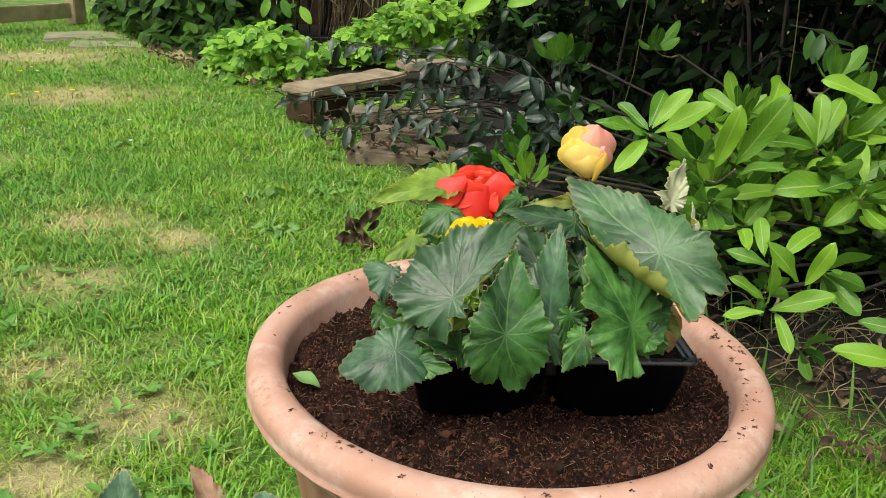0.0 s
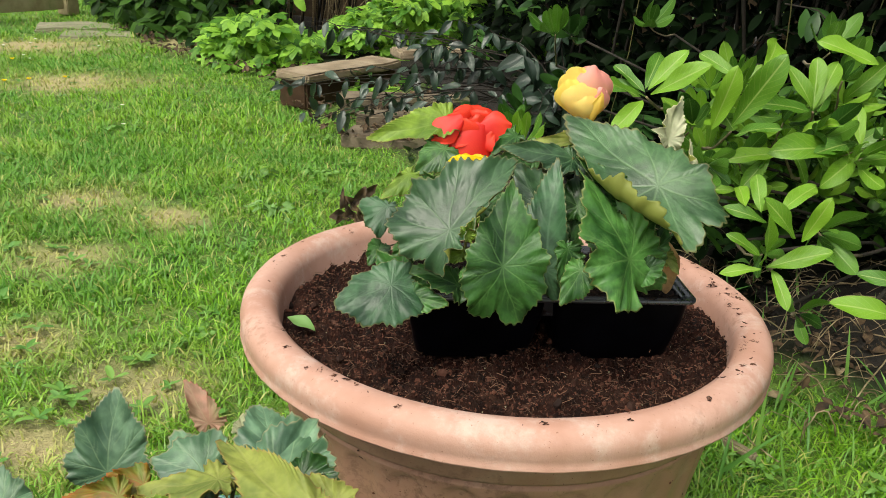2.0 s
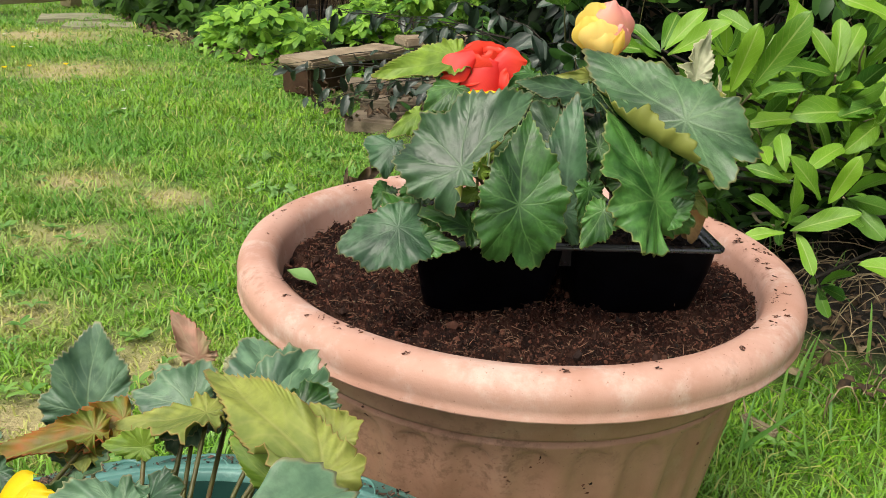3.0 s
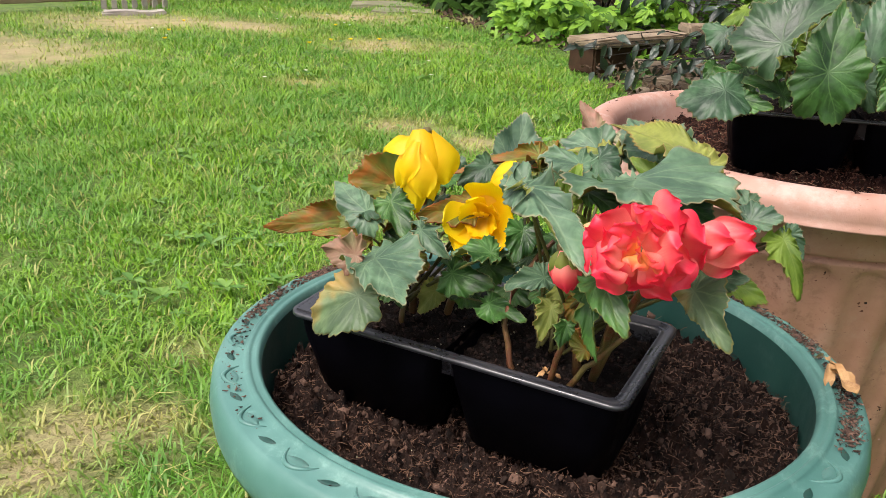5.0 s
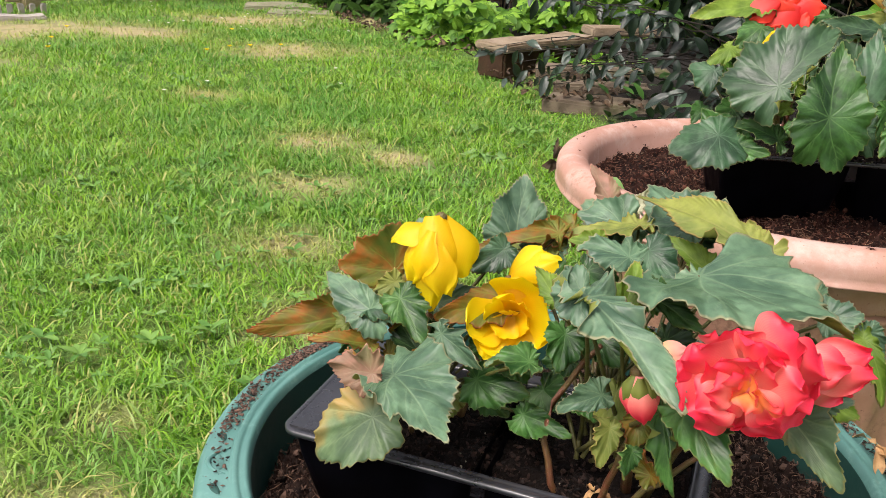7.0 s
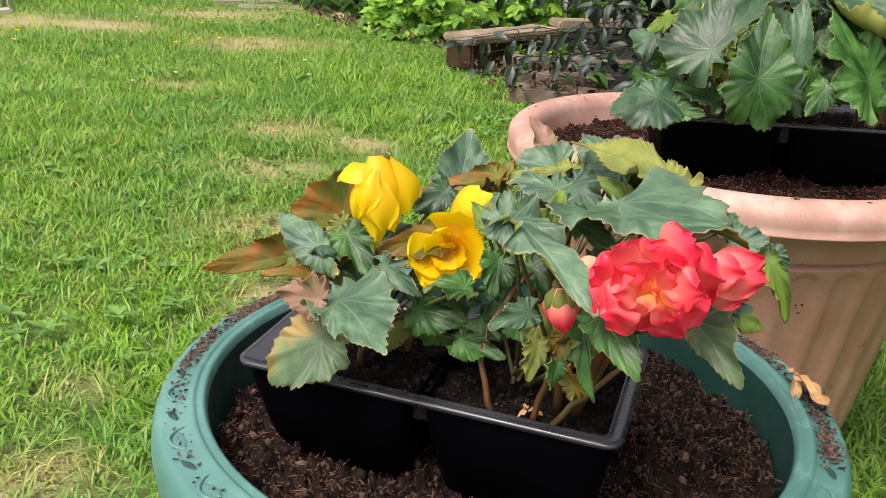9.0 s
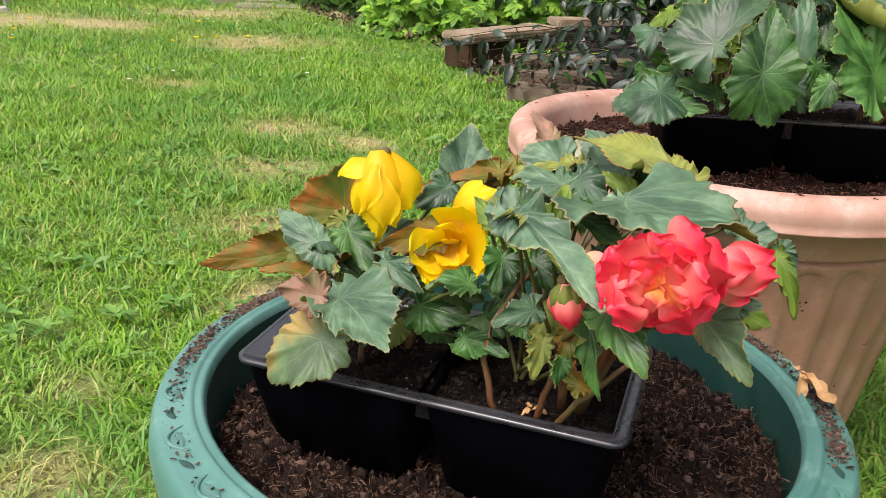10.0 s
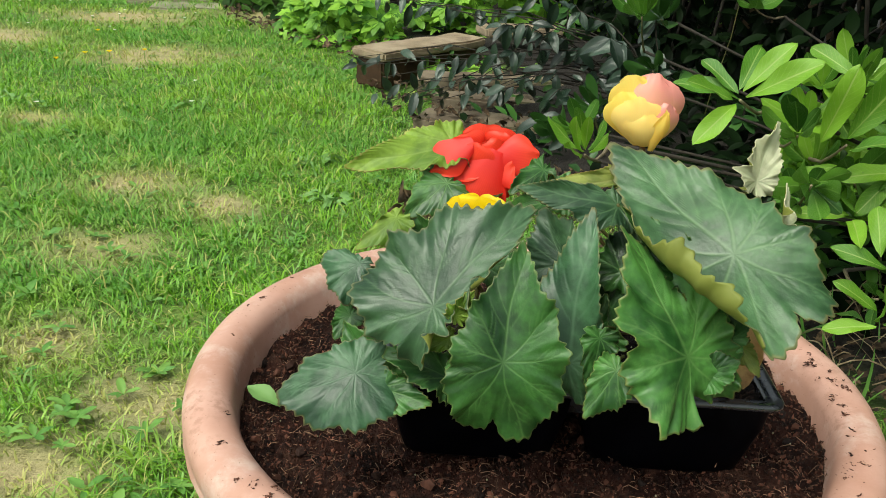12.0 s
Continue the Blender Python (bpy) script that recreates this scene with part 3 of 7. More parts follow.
    rim.matrix_basis = tilt
    top_r, low_r = R - 0.028, 0.150
    rows = 150
    flutes = 30
    z_band = H - 0.063
    prof = []
    for i in range(rows + 1):
        z = (H - 0.027) * (1 - i / rows) + 0.0 * i / rows
        prof.append((low_r + (top_r - low_r) * z / (H - 0.027) + (0.0032 if z > z_band + 0.002 else (-0.0060 if z > z_band - 0.0026 else 0.0)), z))
    prof += [(low_r - 0.01, 0.0), (low_r - 0.03, 0.004)]

    def flute(a, i):
        if i > rows:
            return 1.0
        z = prof[i][1]
        k = (a * flutes / (2 * math.pi)) % 1.0 - 0.5
        half = 0.34
        arch = z_band - 0.008 - 0.014 * (1 - math.sqrt(max(0.0, 1 - (k / half) ** 2))) if abs(k) < half else -1
        if z < arch and z > 0.012 and abs(k) < half:
            return 1 - 0.021 * math.sqrt(1 - (abs(k) / half) ** 3) * min(1.0, (arch - z) / 0.0045)
        return 1.0
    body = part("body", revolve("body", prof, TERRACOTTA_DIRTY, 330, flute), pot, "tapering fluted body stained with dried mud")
    body.matrix_basis = tilt
    return pot


def build_green_pot():
    pot = thing("green_planter", "round dark green plastic planter with an embossed leaf rim", "planter", "", "", GREEN)
    R, H = GREEN_R, GREEN_TOP
    tilt = Matrix.Translation((GREEN.x, GREEN.y, H)) @ Euler((-0.022, 0.0, 0)).to_matrix().to_4x4() @ Matrix.Translation((0, 0, -H))
    prof = [(R - 0.012, H - 0.036), (R - 0.003, H - 0.036), (R - 0.001, H - 0.030), (R, H - 0.020), (R - 0.0015, H - 0.010), (R - 0.004, H - 0.004), (R - 0.007, H - 0.002), (R - 0.021, H - 0.002), (R - 0.0225, H), (R - 0.0245, H + 0.0022), (R - 0.0265, H + 0.0005), (R - 0.028, H - 0.0004), (R - 0.030, H + 0.0016), (R - 0.0325, H + 0.0002), (R - 0.034, H - 0.005)]
    part("rim", revolve("rim", prof, GREEN_POT, 128), pot, "pale-edged green rim with a raised leaf pattern").matrix_basis = tilt
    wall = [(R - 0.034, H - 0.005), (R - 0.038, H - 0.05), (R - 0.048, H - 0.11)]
    part("inner_wall", revolve("inner_wall", wall, GREEN_SHADED, 96), pot, "green inner wall with its shade put into the dark colour").matrix_basis = tilt
    body = [(R - 0.012, H - 0.040), (R - 0.016, H - 0.06), (0.135, 0.002), (0.12, 0.0)]
    part("body", revolve("body", body, GREEN_POT, 96), pot).matrix_basis = tilt
    # embossed leaf scrolls along the rim
    count = 24
    for k in range(count):
        a = 2 * math.pi * k / count
        pts, width = [], []
        for i in range(11):
            t = i / 10
            ang, rad = a + 0.13 * t, R - 0.0195 + 0.0105 * math.sin(math.pi * t) ** 0.8
            pts.append((rad * math.cos(ang), rad * math.sin(ang), H - 0.0022 + 0.0004 * math.sin(math.pi * t)))
            width.append(0.0005 + 0.0011 * math.sin(math.pi * t))
        v, f = tube_data(pts, width, 7)
        ob = part("rim_scroll", mesh_of("rim_scroll", v, f, GREEN_POT), pot)
        ob.matrix_basis = tilt
        for da, rad, rot, ln, mat in ((0.195, R - 0.0135, 0.35, 0.013, GREEN_SHADED), (0.07, R - 0.0155, 0.1, 0.016, GREEN_RECESS)):
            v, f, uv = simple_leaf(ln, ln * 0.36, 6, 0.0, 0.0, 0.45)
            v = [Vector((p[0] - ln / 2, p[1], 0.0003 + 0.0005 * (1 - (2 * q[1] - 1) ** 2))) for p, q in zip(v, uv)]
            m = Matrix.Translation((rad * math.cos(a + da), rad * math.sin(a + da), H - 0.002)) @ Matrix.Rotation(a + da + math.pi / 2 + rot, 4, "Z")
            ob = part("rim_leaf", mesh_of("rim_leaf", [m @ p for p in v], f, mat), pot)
            ob.matrix_basis = tilt
    return pot


def build_soil(name, centre, radius, z, mat, crumb_mat, seed, label, dips=(), lumpy=1.0):
    """A bed of compost with crumbs and fibres."""
    rng = np.random.default_rng(seed)
    n, rows = 260, 90
    verts, faces = [(centre.x, centre.y, z)], []

    def height(x, y):
        h = 0.006 * noise.noise((x * 22, y * 22, seed)) + 0.007 * noise.noise((x * 60, y * 60, seed + 5)) + 0.006 * lumpy * noise.noise((x * 170, y * 170, seed + 9)) + 0.004 * lumpy * noise.noise((x * 420, y * 420, seed + 2))
        for cx, cy, r, d in dips:
            h += d * math.exp(-((x - cx) ** 2 + (y - cy) ** 2) / r ** 2)
        return z + h
    for i in range(1, rows + 1):
        for j in range(n):
            a, r = 2 * math.pi * j / n, radius * i / rows
            x, y = centre.x + r * math.cos(a), centre.y + r * math.sin(a)
            verts.append((x, y, height(x, y)))
    for j in range(n):
        faces.append((0, 1 + j, 1 + (j + 1) % n))
    for i in range(rows - 1):
        for j in range(n):
            a, b = 1 + i * n + j, 1 + i * n + (j + 1) % n
            faces.append((a, a + n, b + n, b))
    soil = tagged(new(name, mesh_of(name, verts, faces, mat)), label, "compost", "", "stuff")
    crumbs, fibres = Heap(), Heap()
    rough = random.Random(seed)
    grains = [[p * rough.uniform(0.55, 1.35) for p in CHIP] for _ in range(8)]
    for _ in range(34000):
        r, a = radius * math.sqrt(rng.random()), rng.random() * 6.283
        x, y = centre.x + r * math.cos(a), centre.y + r * math.sin(a)
        s = 0.0004 + 0.0014 * rng.random() ** 3
        m = Matrix.Translation((x, y, height(x, y))) @ Euler(tuple(rng.random(3) * 6.28)).to_matrix().to_4x4() @ Matrix.Diagonal((s * rng.uniform(1.0, 1.7), s * 0.85, s * 0.65, 1))
        crumbs.put([m @ p for p in rough.choice(grains)], CHIP_FACES)
    lumps = [[p * rough.uniform(0.6, 1.25) for p in GRAIN] for _ in range(6)]
    for _ in range(int(420 * lumpy)):
        r, a = radius * math.sqrt(rng.random()), rng.random() * 6.283
        x, y = centre.x + r * math.cos(a), centre.y + r * math.sin(a)
        s = 0.0015 + 0.0028 * rng.random() ** 2
        m = Matrix.Translation((x, y, height(x, y))) @ Euler(tuple(rng.random(3) * 6.28)).to_matrix().to_4x4() @ Matrix.Diagonal((s * rng.uniform(0.9, 1.4), s, s * 0.8, 1))
        crumbs.put([m @ p for p in rough.choice(lumps)], GRAIN_FACES)
    for _ in range(int(4200 * lumpy)):
        r, a = radius * math.sqrt(rng.random()), rng.random() * 6.283
        x, y = centre.x + r * math.cos(a), centre.y + r * math.sin(a)
        ln, b = 0.002 + 0.009 * rng.random() ** 2.5, rng.random() * 6.283
        q = Vector((x, y, height(x, y) + 0.0012))
        d = Vector((math.cos(b), math.sin(b), rng.uniform(-0.1, 0.35))) * ln
        bow = Vector((rng.uniform(-1, 1), rng.uniform(-1, 1), rng.uniform(0, 0.8))) * ln * 0.25
        v, f = tube_data([q, q + d * 0.5 + bow, q + d], 0.00010 + 0.00022 * rng.random(), 3)
        fibres.put(v, f)
    tagged(under(new("crumbs", crumbs.mesh("crumbs", crumb_mat, False)), soil), "", "", "", "stuff")
    tagged(under(new("fibres", fibres.mesh("fibres", FIBRE)), soil), "", "", "", "stuff")
    return height


def tray_data(length, depth, height, cells):
    """A moulded cell tray about its middle, its rim at z 0: outer shell, rim and the soil inside."""
    lip = 0.009

    def ring(hx, hy, z, r, n=6):
        pts = []
        for cx, cy, a0 in ((hx - r, hy - r, 0), (-hx + r, hy - r, 90), (-hx + r, -hy + r, 180), (hx - r, -hy + r, 270)):
            for k in range(n + 1):
                a = radians(a0 + 90 * k / n)
                pts.append((cx + r * math.cos(a), cy + r * math.sin(a), z))
        return pts

    def loft(rings, cap=False):
        verts, faces = [], []
        for q in rings:
            verts += q
        n = len(rings[0])
        for i in range(len(rings) - 1):
            for j in range(n):
                k = (j + 1) % n
                faces.append((i * n + j, i * n + k, (i + 1) * n + k, (i + 1) * n + j))
        if cap:
            faces.append(tuple((len(rings) - 1) * n + j for j in range(n)))
        return verts, faces
    hx, hy = length / 2, depth / 2
    rim = loft([ring(hx - 0.0005, hy - 0.0005, -0.0034, 0.010), ring(hx, hy, -0.0028, 0.010), ring(hx, hy, -0.0008, 0.010), ring(hx - 0.001, hy - 0.001, 0, 0.009), ring(hx - 0.004, hy - 0.004, 0.0, 0.008), ring(hx - 0.005, hy - 0.005, -0.0016, 0.008), ring(hx - 0.008, hy - 0.008, -0.0016, 0.007), ring(hx - lip, hy - lip, -0.0008, 0.006), ring(hx - lip - 0.001, hy - lip - 0.001, -0.004, 0.006), ring(hx - lip - 0.003, hy - lip - 0.003, -0.02, 0.006)])
    cells_out = []
    cw = (length - 0.006) / cells
    for k in range(cells):
        cx = -length / 2 + 0.003 + cw * (k + 0.5)
        a = [ring(cw / 2 - 0.003, hy - 0.003, -0.003, 0.008), ring(cw / 2 - 0.004, hy - 0.005, -0.02, 0.010), ring(cw / 2 - 0.011, hy - 0.014, -height + 0.004, 0.014), ring(cw / 2 - 0.016, hy - 0.019, -height, 0.012)]
        v, f = loft(a, True)
        cells_out.append(([(p[0] + cx, p[1], p[2]) for p in v], f))
    return rim, cells_out


def build_tray(name_label, m, length, depth, height, soil_z, seed, flange=0.0):
    tray = thing("seedling_tray", name_label, "plant tray", "plant trays", "", m.translation)
    rim, cells = tray_data(length, depth, height, 2)
    part("rim", mesh_of("rim", [m @ Vector(p) for p in rim[0]], rim[1], BLACK_LIP_SHEEN), tray, "glossy black lipped rim")
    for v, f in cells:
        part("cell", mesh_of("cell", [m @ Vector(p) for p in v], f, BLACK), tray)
    if flange:
        slab = box_mesh("flange", flange, depth - 0.008, 0.0022, BLACK_LIP_SHEEN, 1.0, 0.0008, 0.0002)
        ob = part("flange", slab, tray, "flat glossy end flange")
        ob.matrix_basis = m @ Matrix.Translation((-length / 2 + 0.004 + flange / 2, 0, -0.0002))
    n = 40
    verts, faces = [], []
    for j in range(n + 1):
        for i in range(n + 1):
            x, y = (i / n - 0.5) * (length - 0.022), (j / n - 0.5) * (depth - 0.022)
            verts.append(m @ Vector((x, y, soil_z + 0.008 * noise.noise((x * 60, y * 60, seed)) + 0.004 * noise.noise((x * 170, y * 170, seed)))))
    faces = [(j * (n + 1) + i, j * (n + 1) + i + 1, (j + 1) * (n + 1) + i + 1, (j + 1) * (n + 1) + i) for j in range(n) for i in range(n)]
    tagged(new("tray_compost", mesh_of("tray_compost", verts, faces, SOIL_WET_SHADED)), "damp compost filling the black tray, darkened for leaf shade", "compost", "", "stuff")
    crumbs, rough = Heap(), random.Random(seed)
    grains = [[p * rough.uniform(0.6, 1.25) for p in GRAIN] for _ in range(6)]
    for _ in range(4000):
        x, y = rough.uniform(-0.5, 0.5) * (length - 0.026), rough.uniform(-0.5, 0.5) * (depth - 0.026)
        k = 0.0005 + 0.0020 * rough.random() ** 4
        q = m @ Matrix.Translation((x, y, soil_z + 0.008 * noise.noise((x * 60, y * 60, seed)))) @ Euler((rough.uniform(0, 6), rough.uniform(0, 6), 0)).to_matrix().to_4x4() @ Matrix.Diagonal((rough.uniform(1.0, 1.8), 0.7, 0.45, 1))
        crumbs.put([q @ (p * k) for p in rough.choice(grains)], GRAIN_FACES)
    tagged(new("tray_crumbs", crumbs.mesh("tray_crumbs", TRAY_CRUMB, False)), "loose crumbs on the tray's compost", "compost", "", "stuff")


# ---- begonias ----
LEAF_COUNT = [0]


def smooth_line(points, n=24):
    """A Catmull-Rom line through points."""
    p = np.asarray(points, float)
    p = np.vstack([2 * p[0] - p[1], p, 2 * p[-1] - p[-2]])
    t = np.linspace(0, 1, n, endpoint=False)[:, None]
    rows = [0.5 * (2 * b + (c - a) * t + (2 * a - 5 * b + 4 * c - d) * t ** 2 + (3 * b - a - 3 * c + d) * t ** 3) for a, b, c, d in zip(p, p[1:], p[2:], p[3:])]
    return np.vstack(rows + [p[-2][None]])


def half_outline(w, back, full):
    """One side of a lopsided heart-shaped leaf of length 1 from its tip round to the notch, as angles and radii about the stalk's end. full: how round it is."""
    slim = np.array([(1, 0), (0.90, 0.09), (0.72, 0.32), (0.46, 0.64), (0.16, 0.92), (-0.22, 1.0), (-0.66, 0.88), (-0.98, 0.55), (-1.04, 0.22), (-0.84, 0.0)])
    wide = np.array([(1, 0), (0.95, 0.18), (0.82, 0.46), (0.56, 0.80), (0.22, 1.0), (-0.22, 1.04), (-0.68, 0.93), (-1.0, 0.62), (-1.06, 0.25), (-0.86, 0.0)])
    q = slim + (wide - slim) * full
    q[:, 0] = np.where(q[:, 0] < 0, q[:, 0] * back, q[:, 0])
    q[:, 1] *= w
    q = smooth_line(q)
    return np.arctan2(q[:, 1], q[:, 0]), np.hypot(q[:, 0], q[:, 1])


VEIN_ANGLES = (0.62, 1.28, 2.0, 2.7)


def vein_lines(radius, rng):
    """Palmate main veins with forked side veins: rows of (x0, y0, x1, y1, thickness, weight)."""
    rows = []
    mains = [0.0] + [s * (a + rng.uniform(-0.08, 0.08)) for s in (-1, 1) for a in VEIN_ANGLES]
    for a in mains:
        reach = float(radius(a)) * 0.95
        bow = (-0.16 if a > 0 else 0.16) * (0 if a == 0 else 1)
        pts = [(0.0, 0.0)]
        for i in range(1, 9):
            t = i / 8
            b = a + bow * (t - 1) * 0.9 + 0.05 * math.sin(5 * t + a * 3)
            pts.append((reach * t * math.cos(b), reach * t * math.sin(b)))
        for i in range(8):
            rows.append((*pts[i], *pts[i + 1], 0.0125 * (1 - 0.7 * i / 8) * (1.15 if a == 0 else 0.9), 1.0 - 0.45 * i / 8))
        for i, t in enumerate((0.26, 0.42, 0.58, 0.72, 0.85) if a == 0 else (0.45, 0.62, 0.78)):
            for s in (-1, 1):
                k = min(7, int(t * 8 + (0.4 if s > 0 else 0)))
                x, y = pts[k]
                d = math.atan2(pts[k + 1][1] - y, pts[k + 1][0] - x) + s * rng.uniform(0.55, 0.75)
                ln = (0.30 if a == 0 else 0.20) * (1.15 - 0.6 * t) * rng.uniform(0.8, 1.15)
                for j in range(4):
                    x1, y1 = x + ln / 4 * math.cos(d - s * 0.09 * j), y + ln / 4 * math.sin(d - s * 0.09 * j)
                    rows.append((x, y, x1, y1, 0.0055 * (1 - 0.15 * j), 0.55 - 0.09 * j))
                    x, y = x1, y1
    return np.array(rows)


def rolled(v, angle_at, n=60):
    """Lengths v along a strip whose slope is angle_at(length): the run, the rise and the slope at each."""
    top = float(v.max()) + 1e-6
    t = np.linspace(0, top, n)
    a = angle_at(t)
    run = np.concatenate(([0], np.cumsum(np.cos(a[:-1]) * np.diff(t))))
    rise = np.concatenate(([0], np.cumsum(np.sin(a[:-1]) * np.diff(t))))
    return np.interp(v, t, run), np.interp(v, t, rise), np.interp(v, t, a)


def leaf_mesh(size, wl, wr, back, bend, lobes, fold, curl_l, curl_r, ruffle, full, seed, mats):
    rng = random.Random(seed)
    fine = size > 0.045
    teeth = (50 if fine else 30) + seed % 5
    ns, nr = teeth * (5 if fine else 4), 30 if fine else 15
    al, rl = half_outline(wl, back, full)
    ar, rr = half_outline(wr, back, full)
    ang_t = np.concatenate((-ar[::-1], al[1:]))
    rad_t = np.concatenate((rr[::-1], rl[1:]))
    order = np.argsort(ang_t)
    ang_t, rad_t = ang_t[order], rad_t[order]
    lobe_at = [0.0] + [s * a for s in (-1, 1) for a in VEIN_ANGLES]

    def radius(a):
        r = np.interp(a, ang_t, rad_t)
        for v in lobe_at[1:]:
            r = r * (1 + 0.065 * np.exp(-((a - v - 0.03) / 0.13) ** 2) - 0.025 * np.exp(-((abs(a) - abs(v) + 0.3) / 0.12) ** 2))
        return r
    dense = np.linspace(-math.pi, math.pi, 900)
    rd = radius(dense)
    run = np.concatenate(([0], np.cumsum(np.hypot(np.diff(rd * np.cos(dense)), np.diff(rd * np.sin(dense))))))
    run /= run[-1]
    u = np.linspace(0, 1, ns + 1)
    ang = np.interp(u, run, dense)
    tip_at = float(np.interp(0.0, dense, run))
    base = radius(ang)
    count = np.abs(u - tip_at) * teeth
    saw = count % 1.0
    tall = np.array([rng.uniform(0.45, 1.35) for _ in range(2 * teeth + 4)])[(count.astype(int) + (u > tip_at) * teeth)]
    tooth = (np.where(saw < 0.7, (saw / 0.7) ** 1.5, (1 - saw) / 0.3) - 0.35) * tall * (0.044 if fine else 0.06)
    out = base + tooth * np.clip(0.35 + base, 0.4, 1)
    q = (np.arange(nr + 1) / nr) ** 0.9
    blend = np.clip((q - 0.80) / 0.2, 0, 1)[:, None]
    r = q[:, None] * (base[None] * (1 - blend) + out[None] * blend)
    x, y = r * np.cos(ang)[None], r * np.sin(ang)[None]
    lines = vein_lines(radius, rng)
    px, py = x.ravel()[:, None], y.ravel()[:, None]
    dx, dy = lines[:, 2] - lines[:, 0], lines[:, 3] - lines[:, 1]
    k = np.clip(((px - lines[:, 0]) * dx + (py - lines[:, 1]) * dy) / (dx * dx + dy * dy), 0, 1)
    far = np.hypot(px - lines[:, 0] - k * dx, py - lines[:, 1] - k * dy)
    thick = np.maximum(lines[:, 4], 0.0075 if fine else 0.012)
    vein = (np.clip(1.25 - far / thick, 0, 1) * lines[:, 5]).max(1).reshape(x.shape) * np.clip(0.45 + 1.6 * q, 0, 1)[:, None]
    gap = np.clip(far.min(1), 0, 0.09).reshape(x.shape)
    ph = [rng.uniform(0, 6.28) for _ in range(8)]
    z = 0.13 * gap * np.clip(1.6 * q - 0.25, 0, 1)[:, None]
    z += 0.045 * (np.sin(3.4 * x + ph[0]) * np.sin(4.1 * y + ph[1])) + 0.012 * np.sin(9 * x + ph[2]) * np.sin(8 * y + ph[3])
    wave = np.sin(ang * 4 + ph[4]) * 0.6 + np.sin(ang * 7 + ph[5]) * 0.7 + np.sin(ang * 13 + ph[6]) * 0.5 + np.sin(ang * 23 + ph[7]) * 0.3
    z += 1.35 * ruffle * (q ** 4)[:, None] * wave[None]
    sides = []
    for low in (0.0, 0.0006 / size):
        zz = z - low
        X, Y, Z = x.copy(), y.copy(), zz
        for s, curl, w in ((1, curl_l, wl), (-1, curl_r, wr)):
            on = (y * s) >= 0
            v = np.abs(y[on])
            start = 0.35 if abs(curl) < 1 else 0.42
            go, up, sl = rolled(v, lambda t: fold * np.clip(t / 0.05, 0, 1) + curl * np.clip((t / w - start) / (1 - start), 0, 1.15) ** 1.3)
            Y[on] = s * (go - np.sin(sl) * zz[on])
            Z[on] = up + np.cos(sl) * zz[on]
        X2, Z2 = X.copy(), Z.copy()
        for s, amount, span_x in ((1, bend, 1.0), (-1, lobes, max(back, 0.1))):
            on = (x * s) >= 0
            go, up, sl = rolled(np.abs(x[on]), lambda t: -amount * t / span_x)
            X2[on] = s * (go - np.sin(sl) * Z[on])
            Z2[on] = up + np.cos(sl) * Z[on]
        sides.append((X2, Y, Z2))
    tip_j = int(np.argmin(np.abs(u - tip_at)))
    tx, tz = sides[0][0][-1, tip_j], sides[0][2][-1, tip_j]
    c, s = tx / math.hypot(tx, tz), tz / math.hypot(tx, tz)
    grow = size / math.hypot(tx, tz)
    verts = np.vstack([np.stack([(X * c + Z * s) * grow, Y * grow, (Z * c - X * s) * grow], -1).reshape(-1, 3) for X, Y, Z in sides])
    w = ns + 1
    half = (nr + 1) * w
    grid = (np.arange(nr)[:, None] * w + np.arange(ns)[None]).ravel()
    front = np.stack([grid, grid + w, grid + w + 1, grid + 1], 1)
    rear = np.stack([grid + 1, grid + w + 1, grid + w, grid], 1) + half
    e = nr * w + np.arange(ns)
    edge = np.stack([e, e + half, e + half + 1, e + 1], 1)
    faces = np.vstack([front, rear, edge]).tolist()
    uvs = np.tile(np.stack([x / 4 + 0.5, y / 4 + 0.5], -1).reshape(-1, 2), (2, 1))
    rim = np.tile(np.repeat(q, w), 2)
    me = mesh_of("leaf", verts, faces, list(mats), True, uvs, {"rim": rim, "vein": np.tile(vein.ravel(), 2)})
    idx = np.zeros(len(faces), np.int32)
    idx[len(front):len(front) + len(rear)] = 1
    me.polygons.foreach_set("material_index", idx)
    return me


LEAF_WORDS = {"deep": "", "fresh": "", "dusty": "", "teal": "", "mid": "", "blue": "", "sage": "faded grey-green leaf with a tan scorched tip", "lime": "young lime-green leaf", "under": "curled leaf showing its olive underside", "rust": "rust-red leaf with serrated edge", "pink": "pinkish young leaf", "cream": "pale cream leaf"}


def leaf(plant, style, at, tip, normal, wl, wr, back=0.4, bend=0.2, lobes=0.2, fold=0.15, curl_l=0.0, curl_r=0.0, ruffle=0.05, full=0.5):
    """A begonia leaf from its stalk's end to its tip, with its stalk down to the plant's crown. wl, wr: its half widths as shares of its
    length; bend, lobes: how far tip and base droop; fold: how far the halves rise; curl: how far the margins roll up, all in radians."""
    LEAF_COUNT[0] += 1
    seed = LEAF_COUNT[0]
    at, tip, n = Vector(at), Vector(tip), Vector(normal)
    ob = part("leaf", leaf_mesh((tip - at).length, wl, wr, back, bend, lobes, fold, curl_l, curl_r, ruffle, full, seed, STYLES[style]), plant, LEAF_WORDS[style])
    ob.matrix_basis = aim(at, tip - at, n)
    foot = Vector(plant["foot"])
    rng = random.Random(seed)
    foot = foot + Vector((rng.uniform(-0.014, 0.014), rng.uniform(-0.01, 0.014), rng.uniform(0.008, 0.045)))
    a = at - n.normalized() * 0.002
    thick = 0.0014
    if a.z < foot.z + 0.05:
        thick = 0.0009
